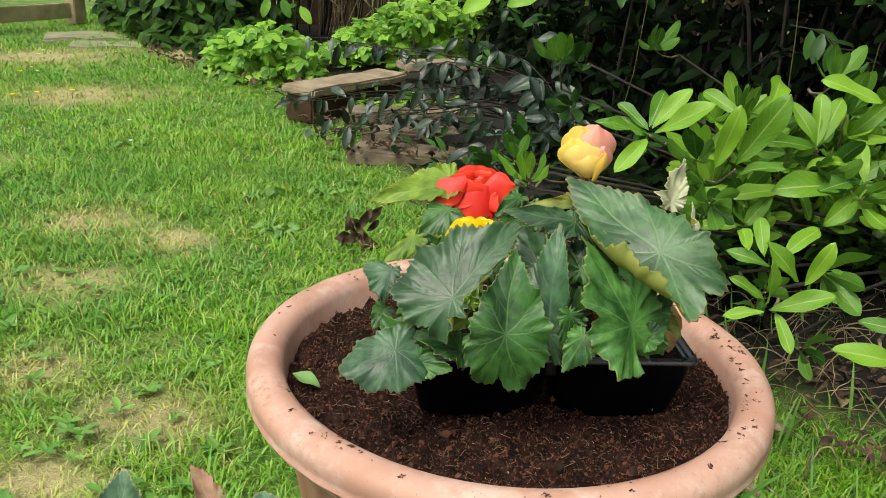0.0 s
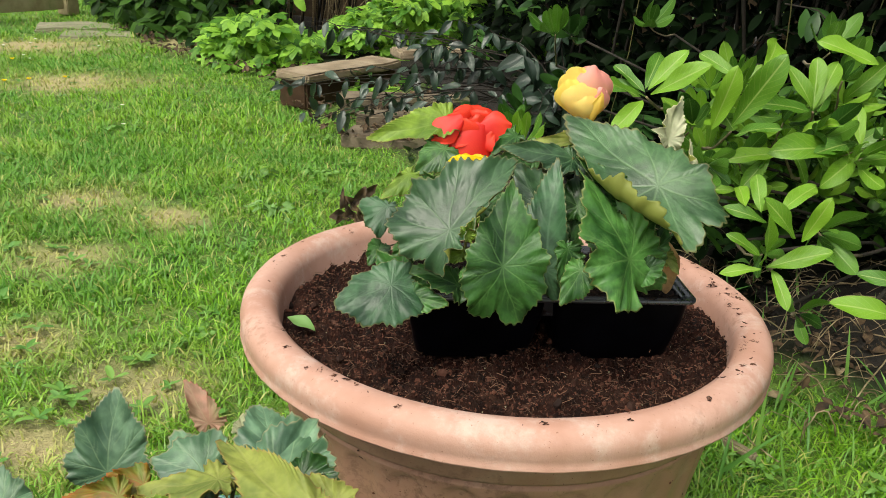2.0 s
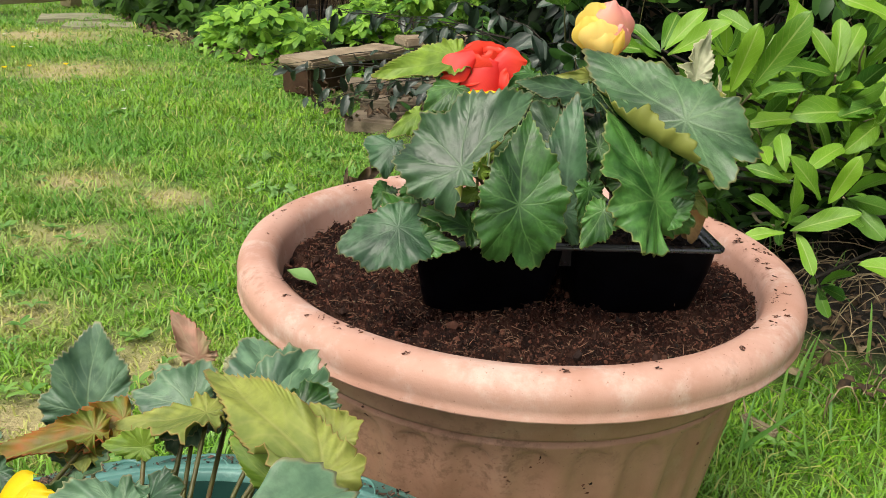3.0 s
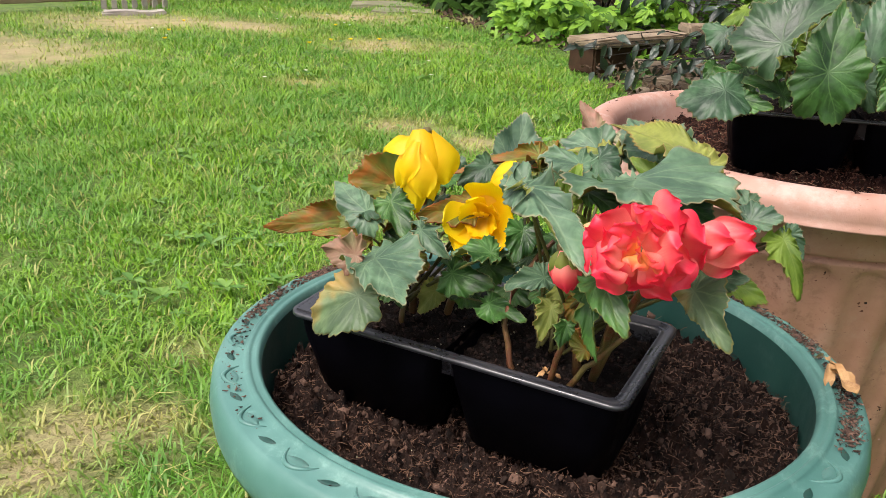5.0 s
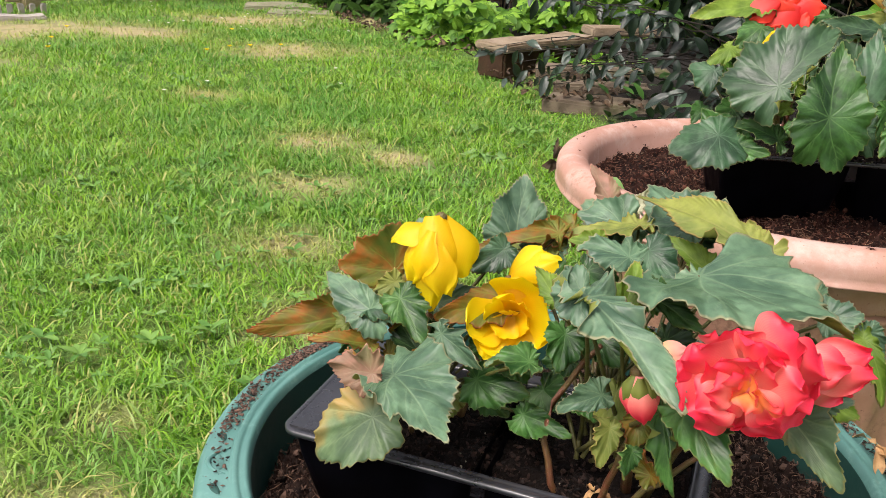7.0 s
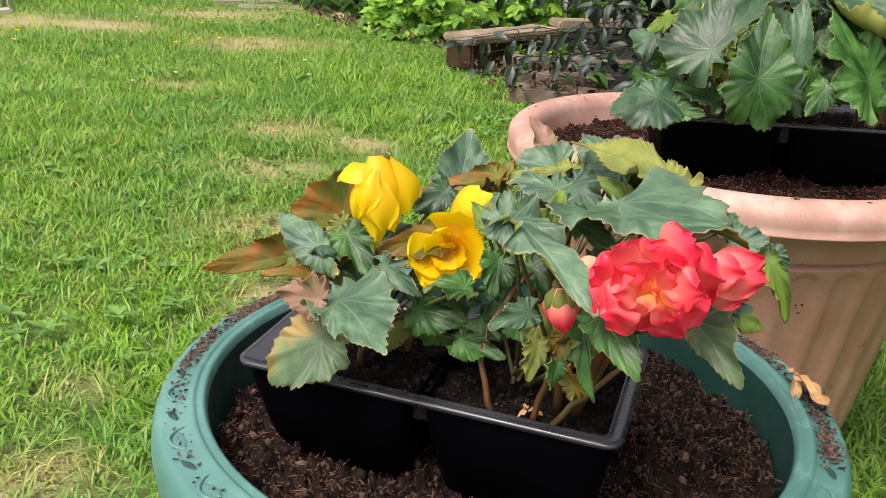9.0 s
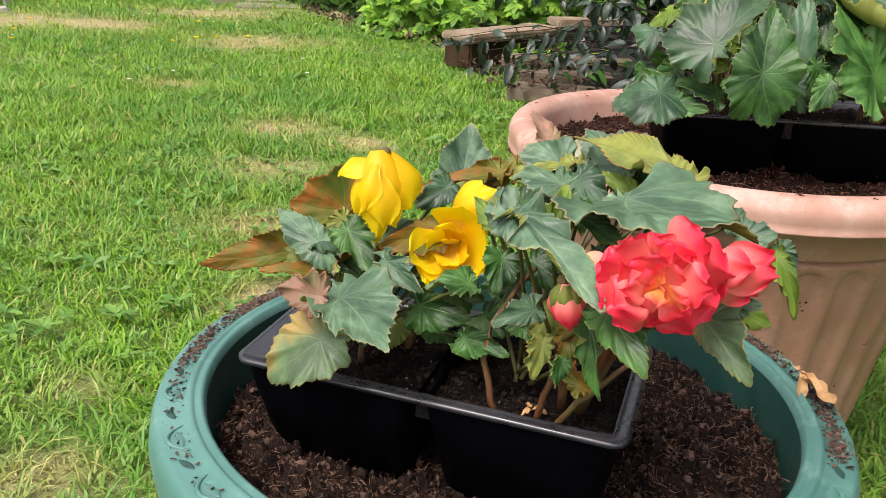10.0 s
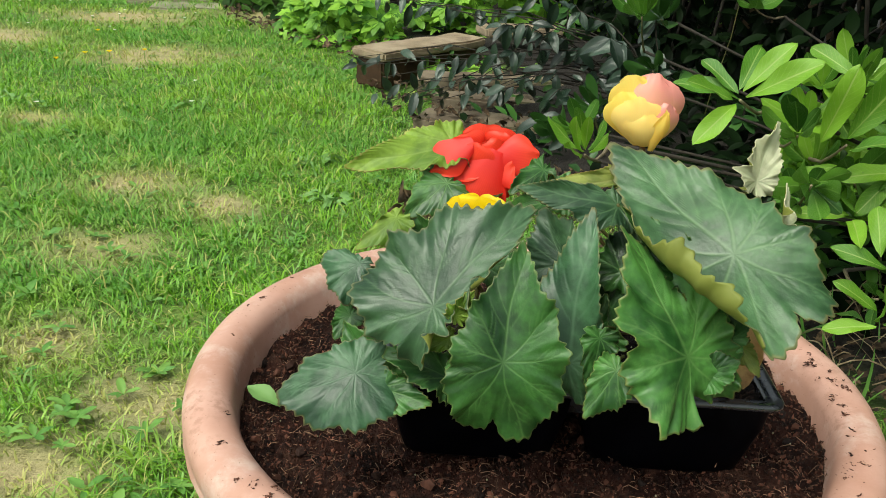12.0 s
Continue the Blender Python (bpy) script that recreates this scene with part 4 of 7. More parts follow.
        foot = a.lerp(foot, min(1.0, 0.028 / max(0.001, (a - foot).length))) - n.normalized() * 0.006
    sag = Vector((0, 0, 0.12 * (a - foot).length)) - n.normalized() * 0.012
    pts = curve_points(foot, a, sag * 0.4, 8)
    v, f = tube_data(pts, [thick - 0.3 * thick * i / 8 for i in range(9)], 7)
    part("stalk", mesh_of("stalk", v, f, LEAF_STALK), plant)


def petal_sheet(length, width, arch, cup, ruffle, point, seed, n=16):
    """A petal along +x that faces +z. arch: how far it bulges along its length; cup: how far its sides bend back; point: how sharp its end is."""
    rng = random.Random(seed)
    ph, p2, p3 = (rng.uniform(0, 6.28) for _ in range(3))
    verts, uvs, faces = [], [], []
    for i in range(n + 1):
        u = math.sin(0.5 * math.pi * i / n) if i else 0.0
        round_end = max(0.0, 1 - (max(0.0, u - 0.45) / 0.55) ** 3.2) ** 0.5
        sharp_end = 1 - max(0.0, (u - 0.45) / 0.55) ** 1.5
        w = width / 2 * min(1.0, 0.30 + 1.2 * u) * (max(round_end, 0.5) * (1 - point) + sharp_end * point)
        for j in range(n + 1):
            s = 2 * j / n - 1
            edge = max(abs(s), u) ** 3
            x = length * u * (1 - 0.03 * s * s * u) * (1 - 0.06 * (1 - point) * s * s * u ** 6) + ruffle * length * 0.5 * u * u * math.sin(4.3 * s + p2)
            z = arch * length * 4 * u * (1 - u) - cup * s * s * w * (1 - 0.45 * u) + ruffle * length * edge * (math.sin(5 * s + 2 * u + ph) + 0.6 * math.sin(9 * s * u + p3))
            verts.append((x, s * w, z))
            uvs.append((u, 0.5 + 0.5 * s))
    for i in range(n):
        for j in range(n):
            a = i * (n + 1) + j
            faces.append((a, a + n + 1, a + n + 2, a + 1))
    return verts, faces, uvs


def bloom(plant, at, petals, mats, label, foot, sag=(0, 0.01, 0.01)):
    """A flower of single petals about a point, in millimetres to the right, up and towards the path.
    petals: (base, tip, facing, width, arch, cup, ruffle, point, material)."""
    at = Vector(at)

    def spot(p):
        return at + Vector((p[0], -p[2], p[1])) * 0.001
    first = spot(petals[0][0])
    v, f = tube_data([first + Vector((0, 0.004, 0)), first, first + Vector((0, -0.003, 0))], [0.002, 0.0035, 0.002], 8)
    head = part("flower", mesh_of("flower", v, f, STALK), plant, label)
    for k, (base, tip, facing, width, arch, cup, ruffle, point, mi) in enumerate(petals):
        a, b = spot(base), spot(tip)
        data = petal_sheet((b - a).length, width * 0.001, arch, cup, ruffle, point, 17 * k + int(abs(at.x) * 9973))
        v, f, uv = moved(data, aim(a, b - a, (facing[0], -facing[2], facing[1])))
        part("petal", mesh_of("petal", v, f, mats[mi], True, uv), head)
    pts = curve_points(foot, first, sag, 8)
    v, f = tube_data(pts, [0.003 - 0.001 * i / 8 for i in range(9)], 7)
    part("flower_stalk", mesh_of("flower_stalk", v, f, STALK), plant)


build_ground()
build_terracotta_pot()
build_green_pot()
build_soil("planter_compost", TERRA, TERRA_R - 0.0355, 0.338, SOIL, CRUMB, 3, "reddish-brown compost filling the terracotta planter")
build_soil("planter_compost", GREEN, GREEN_R - 0.0395, 0.229, SOIL_DARK, CRUMB_DARK, 8, "dark brown compost filling the green planter", [(-0.17, 0.23, 0.06, -0.006), (0.02, 0.28, 0.06, 0.012), (-0.27, 0.27, 0.05, 0.010)], 2.2)
build_tray("glossy black plastic six-cell tray on the terracotta planter's compost", Matrix.Translation((0.100, 0.660, 0.398)) @ Euler((0, 0, radians(3.0))).to_matrix().to_4x4(), 0.238, 0.125, 0.062, -0.008, 2)
build_tray("black plastic cell tray set askew in the green planter", Matrix.Translation((-0.160, 0.269, 0.303)) @ Euler((radians(2), radians(0), radians(-11.4))).to_matrix().to_4x4(), 0.236, 0.118, 0.071, -0.012, 6, 0.018)


def plant_thing(label, foot):
    p = thing("begonia", label, "begonia", "begonias", "", foot)
    p["foot"] = foot
    return p


plant_left = plant_thing("scarlet-flowered begonia with large dark green leaves in the black tray", (0.045, 0.665, 0.392))
plant_right = plant_thing("begonia with a cream and blush bud and big toothed leaves", (0.155, 0.665, 0.392))
plant_yellow = plant_thing("yellow-flowered begonia with rust-edged grey-green leaves", (-0.215, 0.275, 0.289))
plant_red = plant_thing("begonia with a ruffled coral-red flower over blue-green leaves", (-0.105, 0.245, 0.289))
leaf(plant_left, "deep", (0.057, 0.545, 0.445), (0.062, 0.570, 0.502), (0.061, -0.916, 0.396), 0.43, 0.51, 0.6, 0.25, 0.55, 0.22, -0.3, -0.3, 0.03, 0)
leaf(plant_left, "teal", (0.019, 0.562, 0.464), (0.067, 0.602, 0.508), (-0.029, -0.724, 0.689), 0.55, 0.22, 0.4, 0.2, 0.35, 0.05, -0.2, 1.3, 0.04, 0.5)
leaf(plant_left, "blue", (-0.022, 0.561, 0.420), (-0.062, 0.548, 0.408), (0.060, -0.770, 0.635), 0.64, 0.40, 0.42, 0.1, 0.2, 0.08, -0.15, -0.2, 0.03, 1)
leaf(plant_left, "deep", (-0.010, 0.572, 0.409), (-0.035, 0.590, 0.436), (-0.352, -0.896, 0.271), 0.34, 0.49, 0.25, 0.3, 0.3, 0.25, 0.2, -0.3, 0.05, 0.6)
leaf(plant_left, "deep", (0.027, 0.568, 0.419), (-0.008, 0.572, 0.429), (0.117, -0.711, 0.693), 0.38, 0.29, 0.2, 0.3, 0.2, 0.3, 0.2, 0.2, 0.06, 0.6)
leaf(plant_left, "fresh", (-0.008, 0.560, 0.412), (0.021, 0.556, 0.409), (-0.038, -0.759, 0.649), 0.34, 0.43, 0.25, 0.2, 0.2, 0.2, -0.2, -0.2, 0.05, 0.6)
leaf(plant_left, "blue", (-0.028, 0.600, 0.467), (-0.033, 0.588, 0.446), (-0.073, -0.858, 0.508), 0.28, 0.81, 0.2, 0.2, 0.2, 0.1, 0.2, 0.2, 0.05, 0.6)
leaf(plant_right, "blue", (0.092, 0.572, 0.433), (0.099, 0.606, 0.510), (-0.151, -0.899, 0.411), 0.36, 0.18, 0.25, 0.3, 0.3, 0.12, -0.3, -0.3, 0.04, 0.3)
leaf(plant_right, "fresh", (0.152, 0.566, 0.446), (0.112, 0.592, 0.506), (0.427, -0.690, 0.584), 0.53, 0.38, 0.39, 0.2, 0.5, 0.16, -0.35, 0.35, 0.06, 0.1)
leaf(plant_right, "mid", (0.170, 0.585, 0.498), (0.107, 0.652, 0.534), (-0.141, -0.568, 0.811), 0.41, 0.32, 0.5, 0.1, 0.35, 0.06, 2.5, -0.25, 0.02, 0.45)
leaf(plant_left, "lime", (0.015, 0.672, 0.518), (-0.049, 0.655, 0.506), (0.062, -0.722, 0.689), 0.23, 0.25, 0.15, 0.3, 0.2, 0.25, 0.1, 0.1, 0.03, 0.3)
leaf(plant_left, "fresh", (0.014, 0.655, 0.501), (-0.009, 0.640, 0.482), (0.039, -0.807, 0.590), 0.46, 0.42, 0.2, 0.3, 0.3, 0.1, -0.2, -0.2, 0.05, 0.6)
leaf(plant_left, "lime", (-0.013, 0.635, 0.483), (-0.035, 0.620, 0.467), (0.093, -0.787, 0.610), 0.36, 0.18, 0.2, 0.2, 0.2, 0.1, 0.1, 0.1, 0.05, 0.6)
leaf(plant_right, "teal", (0.114, 0.628, 0.506), (0.056, 0.625, 0.512), (0.113, -0.605, 0.788), 0.31, 0.16, 0.2, 0.2, 0.2, 0.1, -0.1, -0.1, 0.05, 0.2)
leaf(plant_right, "under", (0.122, 0.650, 0.515), (0.066, 0.645, 0.505), (0.023, -0.940, 0.339), 0.09, 0.13, 0.1, 0.2, 0.2, 0.1, 0.1, 0.1, 0.04, 0.6)
leaf(plant_right, "deep", (0.149, 0.590, 0.481), (0.113, 0.612, 0.510), (0.044, -0.769, 0.638), 0.24, 0.31, 0.3, 0.3, 0.3, 0.2, 0.2, 0.2, 0.06, 0.6)
leaf(plant_right, "deep", (0.160, 0.588, 0.459), (0.171, 0.600, 0.485), (-0.063, -0.896, 0.440), 0.37, 0.41, 0.3, 0.3, 0.3, 0.2, 0.2, 0.2, 0.06, 0.6)
leaf(plant_right, "fresh", (0.115, 0.556, 0.440), (0.100, 0.545, 0.416), (-0.071, -0.889, 0.452), 0.50, 0.35, 0.2, 0.2, 0.2, 0.15, -0.1, -0.1, 0.06, 0.6)
leaf(plant_right, "deep", (0.106, 0.568, 0.451), (0.102, 0.560, 0.424), (0.135, -0.955, 0.263), 0.36, 0.32, 0.2, 0.2, 0.2, 0.15, -0.1, -0.1, 0.06, 0.6)
leaf(plant_left, "lime", (0.028, 0.560, 0.447), (0.011, 0.556, 0.441), (0.073, -0.913, 0.402), 0.29, 0.32, 0.2, 0.2, 0.2, 0.15, -0.1, -0.1, 0.09, 0.6)
leaf(plant_left, "lime", (0.031, 0.555, 0.463), (0.040, 0.560, 0.476), (0.386, -0.918, 0.086), 0.42, 0.38, 0.2, 0.2, 0.2, 0.15, -0.1, -0.1, 0.09, 0.6)
leaf(plant_left, "fresh", (0.035, 0.556, 0.436), (0.047, 0.550, 0.421), (-0.136, -0.953, 0.272), 0.39, 0.44, 0.2, 0.2, 0.2, 0.15, -0.1, -0.1, 0.06, 0.6)
leaf(plant_right, "cream", (0.192, 0.650, 0.518), (0.201, 0.660, 0.551), (0.219, -0.949, 0.228), 0.34, 0.30, 0.2, 0.1, 0.1, 0.3, 0.2, 0.2, 0.08, 0.6)
leaf(plant_right, "cream", (0.208, 0.630, 0.496), (0.206, 0.640, 0.521), (0.453, -0.815, 0.362), 0.21, 0.19, 0.2, 0.1, 0.1, 0.3, 0.2, 0.2, 0.1, 0.6)
leaf(plant_right, "under", (0.184, 0.590, 0.442), (0.194, 0.580, 0.430), (-0.207, -0.830, 0.518), 0.34, 0.30, 0.2, 0.1, 0.1, 0.2, 0.2, 0.2, 0.08, 0.6)
leaf(plant_right, "deep", (0.071, 0.660, 0.512), (0.052, 0.645, 0.500), (-0.068, -0.569, 0.819), 0.27, 0.30, 0.2, 0.1, 0.1, 0.2, 0.2, 0.2, 0.08, 0.6)
leaf(plant_left, "deep", (0.046, 0.620, 0.461), (0.053, 0.640, 0.484), (-0.640, -0.473, 0.606), 0.55, 0.61, 0.2, 0.1, 0.1, 0.2, 0.2, 0.2, 0.05, 0.6)
leaf(plant_right, "deep", (0.147, 0.610, 0.447), (0.135, 0.630, 0.476), (-0.556, -0.774, 0.303), 0.51, 0.57, 0.2, 0.1, 0.1, 0.2, 0.2, 0.2, 0.05, 0.6)
leaf(plant_left, "deep", (-0.007, 0.600, 0.436), (-0.024, 0.590, 0.425), (0.076, -0.793, 0.604), 0.47, 0.52, 0.2, 0.1, 0.1, 0.2, 0.2, 0.2, 0.05, 0.6)
leaf(plant_yellow, "dusty", (-0.215, 0.213, 0.356), (-0.179, 0.166, 0.353), (-0.205, -0.218, 0.954), 0.49, 0.29, 0.36, 0.25, 0.3, 0.2, -0.2, -0.3, 0.05, 0.35)
leaf(plant_yellow, "sage", (-0.226, 0.214, 0.330), (-0.257, 0.212, 0.302), (-0.406, -0.762, 0.504), 0.48, 0.50, 0.3, 0.2, 0.2, 0.12, -0.2, -0.2, 0.05, 0.8)
leaf(plant_yellow, "pink", (-0.226, 0.208, 0.360), (-0.252, 0.215, 0.358), (-0.269, -0.912, 0.311), 0.42, 0.46, 0.2, 0.2, 0.2, 0.3, 0.3, 0.4, 0.09, 0.6)
leaf(plant_yellow, "rust", (-0.259, 0.275, 0.357), (-0.310, 0.248, 0.353), (0.360, -0.760, 0.540), 0.20, 0.27, 0.15, 0.15, 0.2, 0.25, 0.2, 0.15, 0.06, 0.2)
leaf(plant_yellow, "rust", (-0.239, 0.255, 0.352), (-0.272, 0.245, 0.355), (0.230, -0.511, 0.828), 0.16, 0.18, 0.15, 0.15, 0.2, 0.25, 0.2, 0.15, 0.06, 0.6)
leaf(plant_yellow, "dusty", (-0.241, 0.262, 0.369), (-0.274, 0.285, 0.380), (-0.322, -0.743, 0.587), 0.33, 0.23, 0.35, 0.35, 0.3, 0.25, 0.2, -0.3, 0.06, 0.6)
leaf(plant_yellow, "blue", (-0.244, 0.265, 0.370), (-0.226, 0.255, 0.370), (-0.313, -0.564, 0.764), 0.34, 0.38, 0.3, 0.2, 0.2, 0.2, -0.2, -0.2, 0.08, 0.6)
leaf(plant_yellow, "rust", (-0.239, 0.315, 0.372), (-0.273, 0.305, 0.376), (0.300, -0.831, 0.469), 0.47, 0.79, 0.2, 0.25, 0.2, 0.25, 0.2, 0.2, 0.05, 0.6)
leaf(plant_yellow, "fresh", (-0.224, 0.262, 0.378), (-0.206, 0.243, 0.361), (-0.059, -0.696, 0.716), 0.42, 0.34, 0.2, 0.35, 0.2, 0.3, 0.3, -0.2, 0.08, 0.6)
leaf(plant_yellow, "dusty", (-0.206, 0.285, 0.368), (-0.174, 0.285, 0.379), (-0.171, -0.850, 0.498), 0.28, 0.22, 0.2, 0.2, 0.2, 0.15, -0.1, -0.1, 0.06, 0.6)
leaf(plant_yellow, "rust", (-0.168, 0.272, 0.382), (-0.203, 0.252, 0.374), (0.151, -0.583, 0.798), 0.41, 0.24, 0.15, 0.2, 0.2, 0.2, 0.2, 0.2, 0.06, 0.6)
leaf(plant_yellow, "rust", (-0.141, 0.330, 0.402), (-0.197, 0.315, 0.387), (-0.051, -0.604, 0.795), 0.11, 0.16, 0.1, 0.2, 0.2, 0.25, 0.1, 0.1, 0.05, 0.6)
leaf(plant_yellow, "rust", (-0.132, 0.340, 0.402), (-0.161, 0.335, 0.396), (-0.087, -0.516, 0.852), 0.51, 0.36, 0.1, 0.2, 0.2, 0.25, 0.1, 0.1, 0.07, 0.6)
leaf(plant_red, "dusty", (-0.171, 0.392, 0.371), (-0.169, 0.412, 0.414), (0.004, -0.907, 0.422), 0.47, 0.47, 0.2, 0.15, 0.2, 0.1, -0.15, -0.2, 0.04, 0.6)
leaf(plant_yellow, "blue", (-0.171, 0.305, 0.398), (-0.189, 0.295, 0.385), (0.036, -0.816, 0.577), 0.47, 0.37, 0.2, 0.2, 0.2, 0.15, -0.1, -0.1, 0.06, 0.6)
leaf(plant_yellow, "fresh", (-0.148, 0.232, 0.365), (-0.171, 0.225, 0.363), (0.078, -0.502, 0.861), 0.36, 0.40, 0.2, 0.3, 0.2, 0.3, 0.2, 0.2, 0.08, 0.6)
leaf(plant_yellow, "dusty", (-0.196, 0.245, 0.368), (-0.172, 0.228, 0.359), (-0.446, -0.820, 0.360), 0.24, 0.29, 0.2, 0.3, 0.2, 0.2, 0.1, -0.1, 0.08, 0.6)
leaf(plant_yellow, "deep", (-0.177, 0.248, 0.341), (-0.146, 0.240, 0.340), (-0.215, -0.883, 0.416), 0.32, 0.46, 0.2, 0.3, 0.2, 0.2, -0.1, -0.1, 0.08, 0.6)
leaf(plant_yellow, "deep", (-0.149, 0.238, 0.329), (-0.122, 0.226, 0.327), (-0.276, -0.726, 0.630), 0.24, 0.35, 0.2, 0.3, 0.2, 0.2, -0.1, -0.1, 0.08, 0.6)
leaf(plant_yellow, "deep", (-0.213, 0.262, 0.347), (-0.229, 0.275, 0.360), (0.046, -0.678, 0.734), 0.48, 0.43, 0.2, 0.3, 0.2, 0.2, -0.1, -0.1, 0.08, 0.6)
leaf(plant_yellow, "rust", (-0.205, 0.255, 0.345), (-0.208, 0.250, 0.325), (-0.189, -0.946, 0.265), 0.61, 0.55, 0.2, 0.3, 0.2, 0.2, -0.1, -0.1, 0.08, 0.6)
leaf(plant_yellow, "under", (-0.255, 0.270, 0.356), (-0.267, 0.275, 0.361), (-0.081, -0.795, 0.601), 0.64, 0.57, 0.2, 0.3, 0.2, 0.2, -0.1, -0.1, 0.08, 0.6)
leaf(plant_red, "lime", (-0.105, 0.215, 0.404), (-0.100, 0.235, 0.425), (0.263, -0.729, 0.632), 0.32, 0.26, 0.15, 0.2, 0.2, 0.35, 0.2, 0.2, 0.05, 0.6)
leaf(plant_red, "lime", (-0.137, 0.250, 0.394), (-0.151, 0.265, 0.405), (-0.198, -0.693, 0.693), 0.26, 0.37, 0.15, 0.2, 0.2, 0.3, 0.2, 0.2, 0.05, 0.6)
leaf(plant_red, "dusty", (-0.123, 0.200, 0.415), (-0.080, 0.150, 0.393), (0.157, -0.282, 0.947), 0.22, 0.12, 0.3, 0.45, 0.3, 0.25, -0.3, 0.7, 0.07, 0.6)
leaf(plant_red, "dusty", (-0.126, 0.205, 0.418), (-0.138, 0.208, 0.409), (-0.560, -0.632, 0.536), 1.08, 0.97, 0.3, 0.35, 0.3, 0.15, -0.5, -0.4, 0.09, 0.6)
leaf(plant_red, "dusty", (-0.069, 0.240, 0.421), (-0.014, 0.178, 0.423), (-0.018, 0.016, 1.000), 0.57, 0.57, 0.12, 0.22, 0.2, 0.1, -0.35, -0.5, 0.04, 0.3)
leaf(plant_red, "dusty", (-0.104, 0.345, 0.407), (-0.131, 0.350, 0.410), (-0.009, -0.548, 0.836), 0.61, 0.76, 0.25, 0.3, 0.2, 0.15, -0.2, -0.2, 0.05, 0.6)
leaf(plant_red, "under", (-0.094, 0.335, 0.410), (-0.134, 0.335, 0.403), (-0.170, -0.162, 0.972), 0.37, 0.26, 0.2, 0.2, 0.2, 0.15, 0.2, 0.2, 0.06, 0.6)
leaf(plant_red, "under", (-0.037, 0.280, 0.418), (-0.096, 0.345, 0.426), (-0.011, -0.132, 0.991), 0.16, 0.18, 0.12, 0.2, 0.2, 0.2, 0.2, 0.2, 0.04, 0.6)
leaf(plant_red, "dusty", (-0.068, 0.342, 0.405), (-0.051, 0.368, 0.426), (0.083, -0.658, 0.748), 0.56, 0.50, 0.3, 0.2, 0.2, 0.15, -0.1, -0.1, 0.07, 0.6)
leaf(plant_red, "pink", (-0.111, 0.385, 0.410), (-0.126, 0.395, 0.430), (-0.040, -0.905, 0.423), 0.24, 0.34, 0.2, 0.2, 0.2, 0.25, 0.2, 0.2, 0.06, 0.6)
leaf(plant_red, "cream", (-0.092, 0.385, 0.405), (-0.086, 0.392, 0.417), (-0.174, -0.810, 0.560), 0.45, 0.32, 0.2, 0.2, 0.2, 0.25, 0.2, 0.2, 0.09, 0.6)
leaf(plant_red, "dusty", (-0.103, 0.255, 0.419), (-0.130, 0.262, 0.419), (-0.090, -0.349, 0.933), 0.50, 0.45, 0.25, 0.3, 0.2, 0.15, -0.3, -0.2, 0.07, 0.6)
leaf(plant_red, "blue", (-0.093, 0.260, 0.422), (-0.078, 0.245, 0.414), (-0.299, -0.664, 0.685), 0.50, 0.55, 0.25, 0.3, 0.2, 0.15, -0.3, -0.2, 0.07, 0.6)
leaf(plant_red, "deep", (-0.093, 0.225, 0.412), (-0.068, 0.205, 0.404), (-0.218, -0.585, 0.781), 0.25, 0.18, 0.2, 0.3, 0.2, 0.2, -0.2, -0.2, 0.09, 0.6)
leaf(plant_red, "fresh", (-0.076, 0.172, 0.384), (-0.059, 0.145, 0.365), (-0.285, -0.665, 0.690), 0.40, 0.30, 0.22, 0.3, 0.2, 0.2, -0.25, -0.2, 0.06, 0.5)
leaf(plant_red, "sage", (-0.030, 0.185, 0.379), (-0.010, 0.160, 0.359), (-0.286, -0.728, 0.624), 0.41, 0.24, 0.22, 0.3, 0.2, 0.2, -0.25, -0.2, 0.06, 0.3)
leaf(plant_red, "dusty", (-0.005, 0.245, 0.401), (0.012, 0.245, 0.405), (-0.190, -0.557, 0.809), 0.69, 0.55, 0.25, 0.2, 0.2, 0.15, -0.2, -0.2, 0.07, 0.6)
leaf(plant_red, "lime", (0.014, 0.245, 0.392), (0.027, 0.235, 0.362), (0.306, -0.855, 0.418), 0.18, 0.31, 0.2, 0.25, 0.2, 0.25, 0.3, 0.1, 0.07, 0.6)
leaf(plant_red, "dusty", (0.016, 0.248, 0.395), (0.026, 0.243, 0.383), (-0.044, -0.935, 0.353), 0.42, 0.34, 0.3, 0.25, 0.2, 0.2, -0.2, -0.2, 0.07, 0.6)
leaf(plant_red, "dusty", (-0.019, 0.195, 0.384), (-0.005, 0.185, 0.389), (-0.622, -0.656, 0.428), 0.41, 0.45, 0.25, 0.25, 0.2, 0.2, -0.2, -0.2, 0.07, 0.6)
leaf(plant_red, "dusty", (-0.111, 0.208, 0.364), (-0.132, 0.200, 0.357), (0.050, -0.728, 0.684), 0.29, 0.36, 0.2, 0.35, 0.2, 0.25, -0.2, -0.2, 0.08, 0.6)
leaf(plant_red, "fresh", (-0.084, 0.192, 0.368), (-0.074, 0.180, 0.331), (-0.089, -0.954, 0.285), 0.17, 0.21, 0.15, 0.2, 0.2, 0.5, 0.5, 0.5, 0.07, 0.6)
leaf(plant_red, "lime", (-0.094, 0.215, 0.392), (-0.100, 0.222, 0.401), (0.081, -0.760, 0.645), 0.52, 0.47, 0.3, 0.25, 0.2, 0.2, -0.2, -0.2, 0.08, 0.6)
leaf(plant_red, "under", (-0.105, 0.205, 0.348), (-0.108, 0.198, 0.329), (0.183, -0.932, 0.314), 0.29, 0.42, 0.2, 0.25, 0.2, 0.4, 0.3, 0.3, 0.08, 0.6)
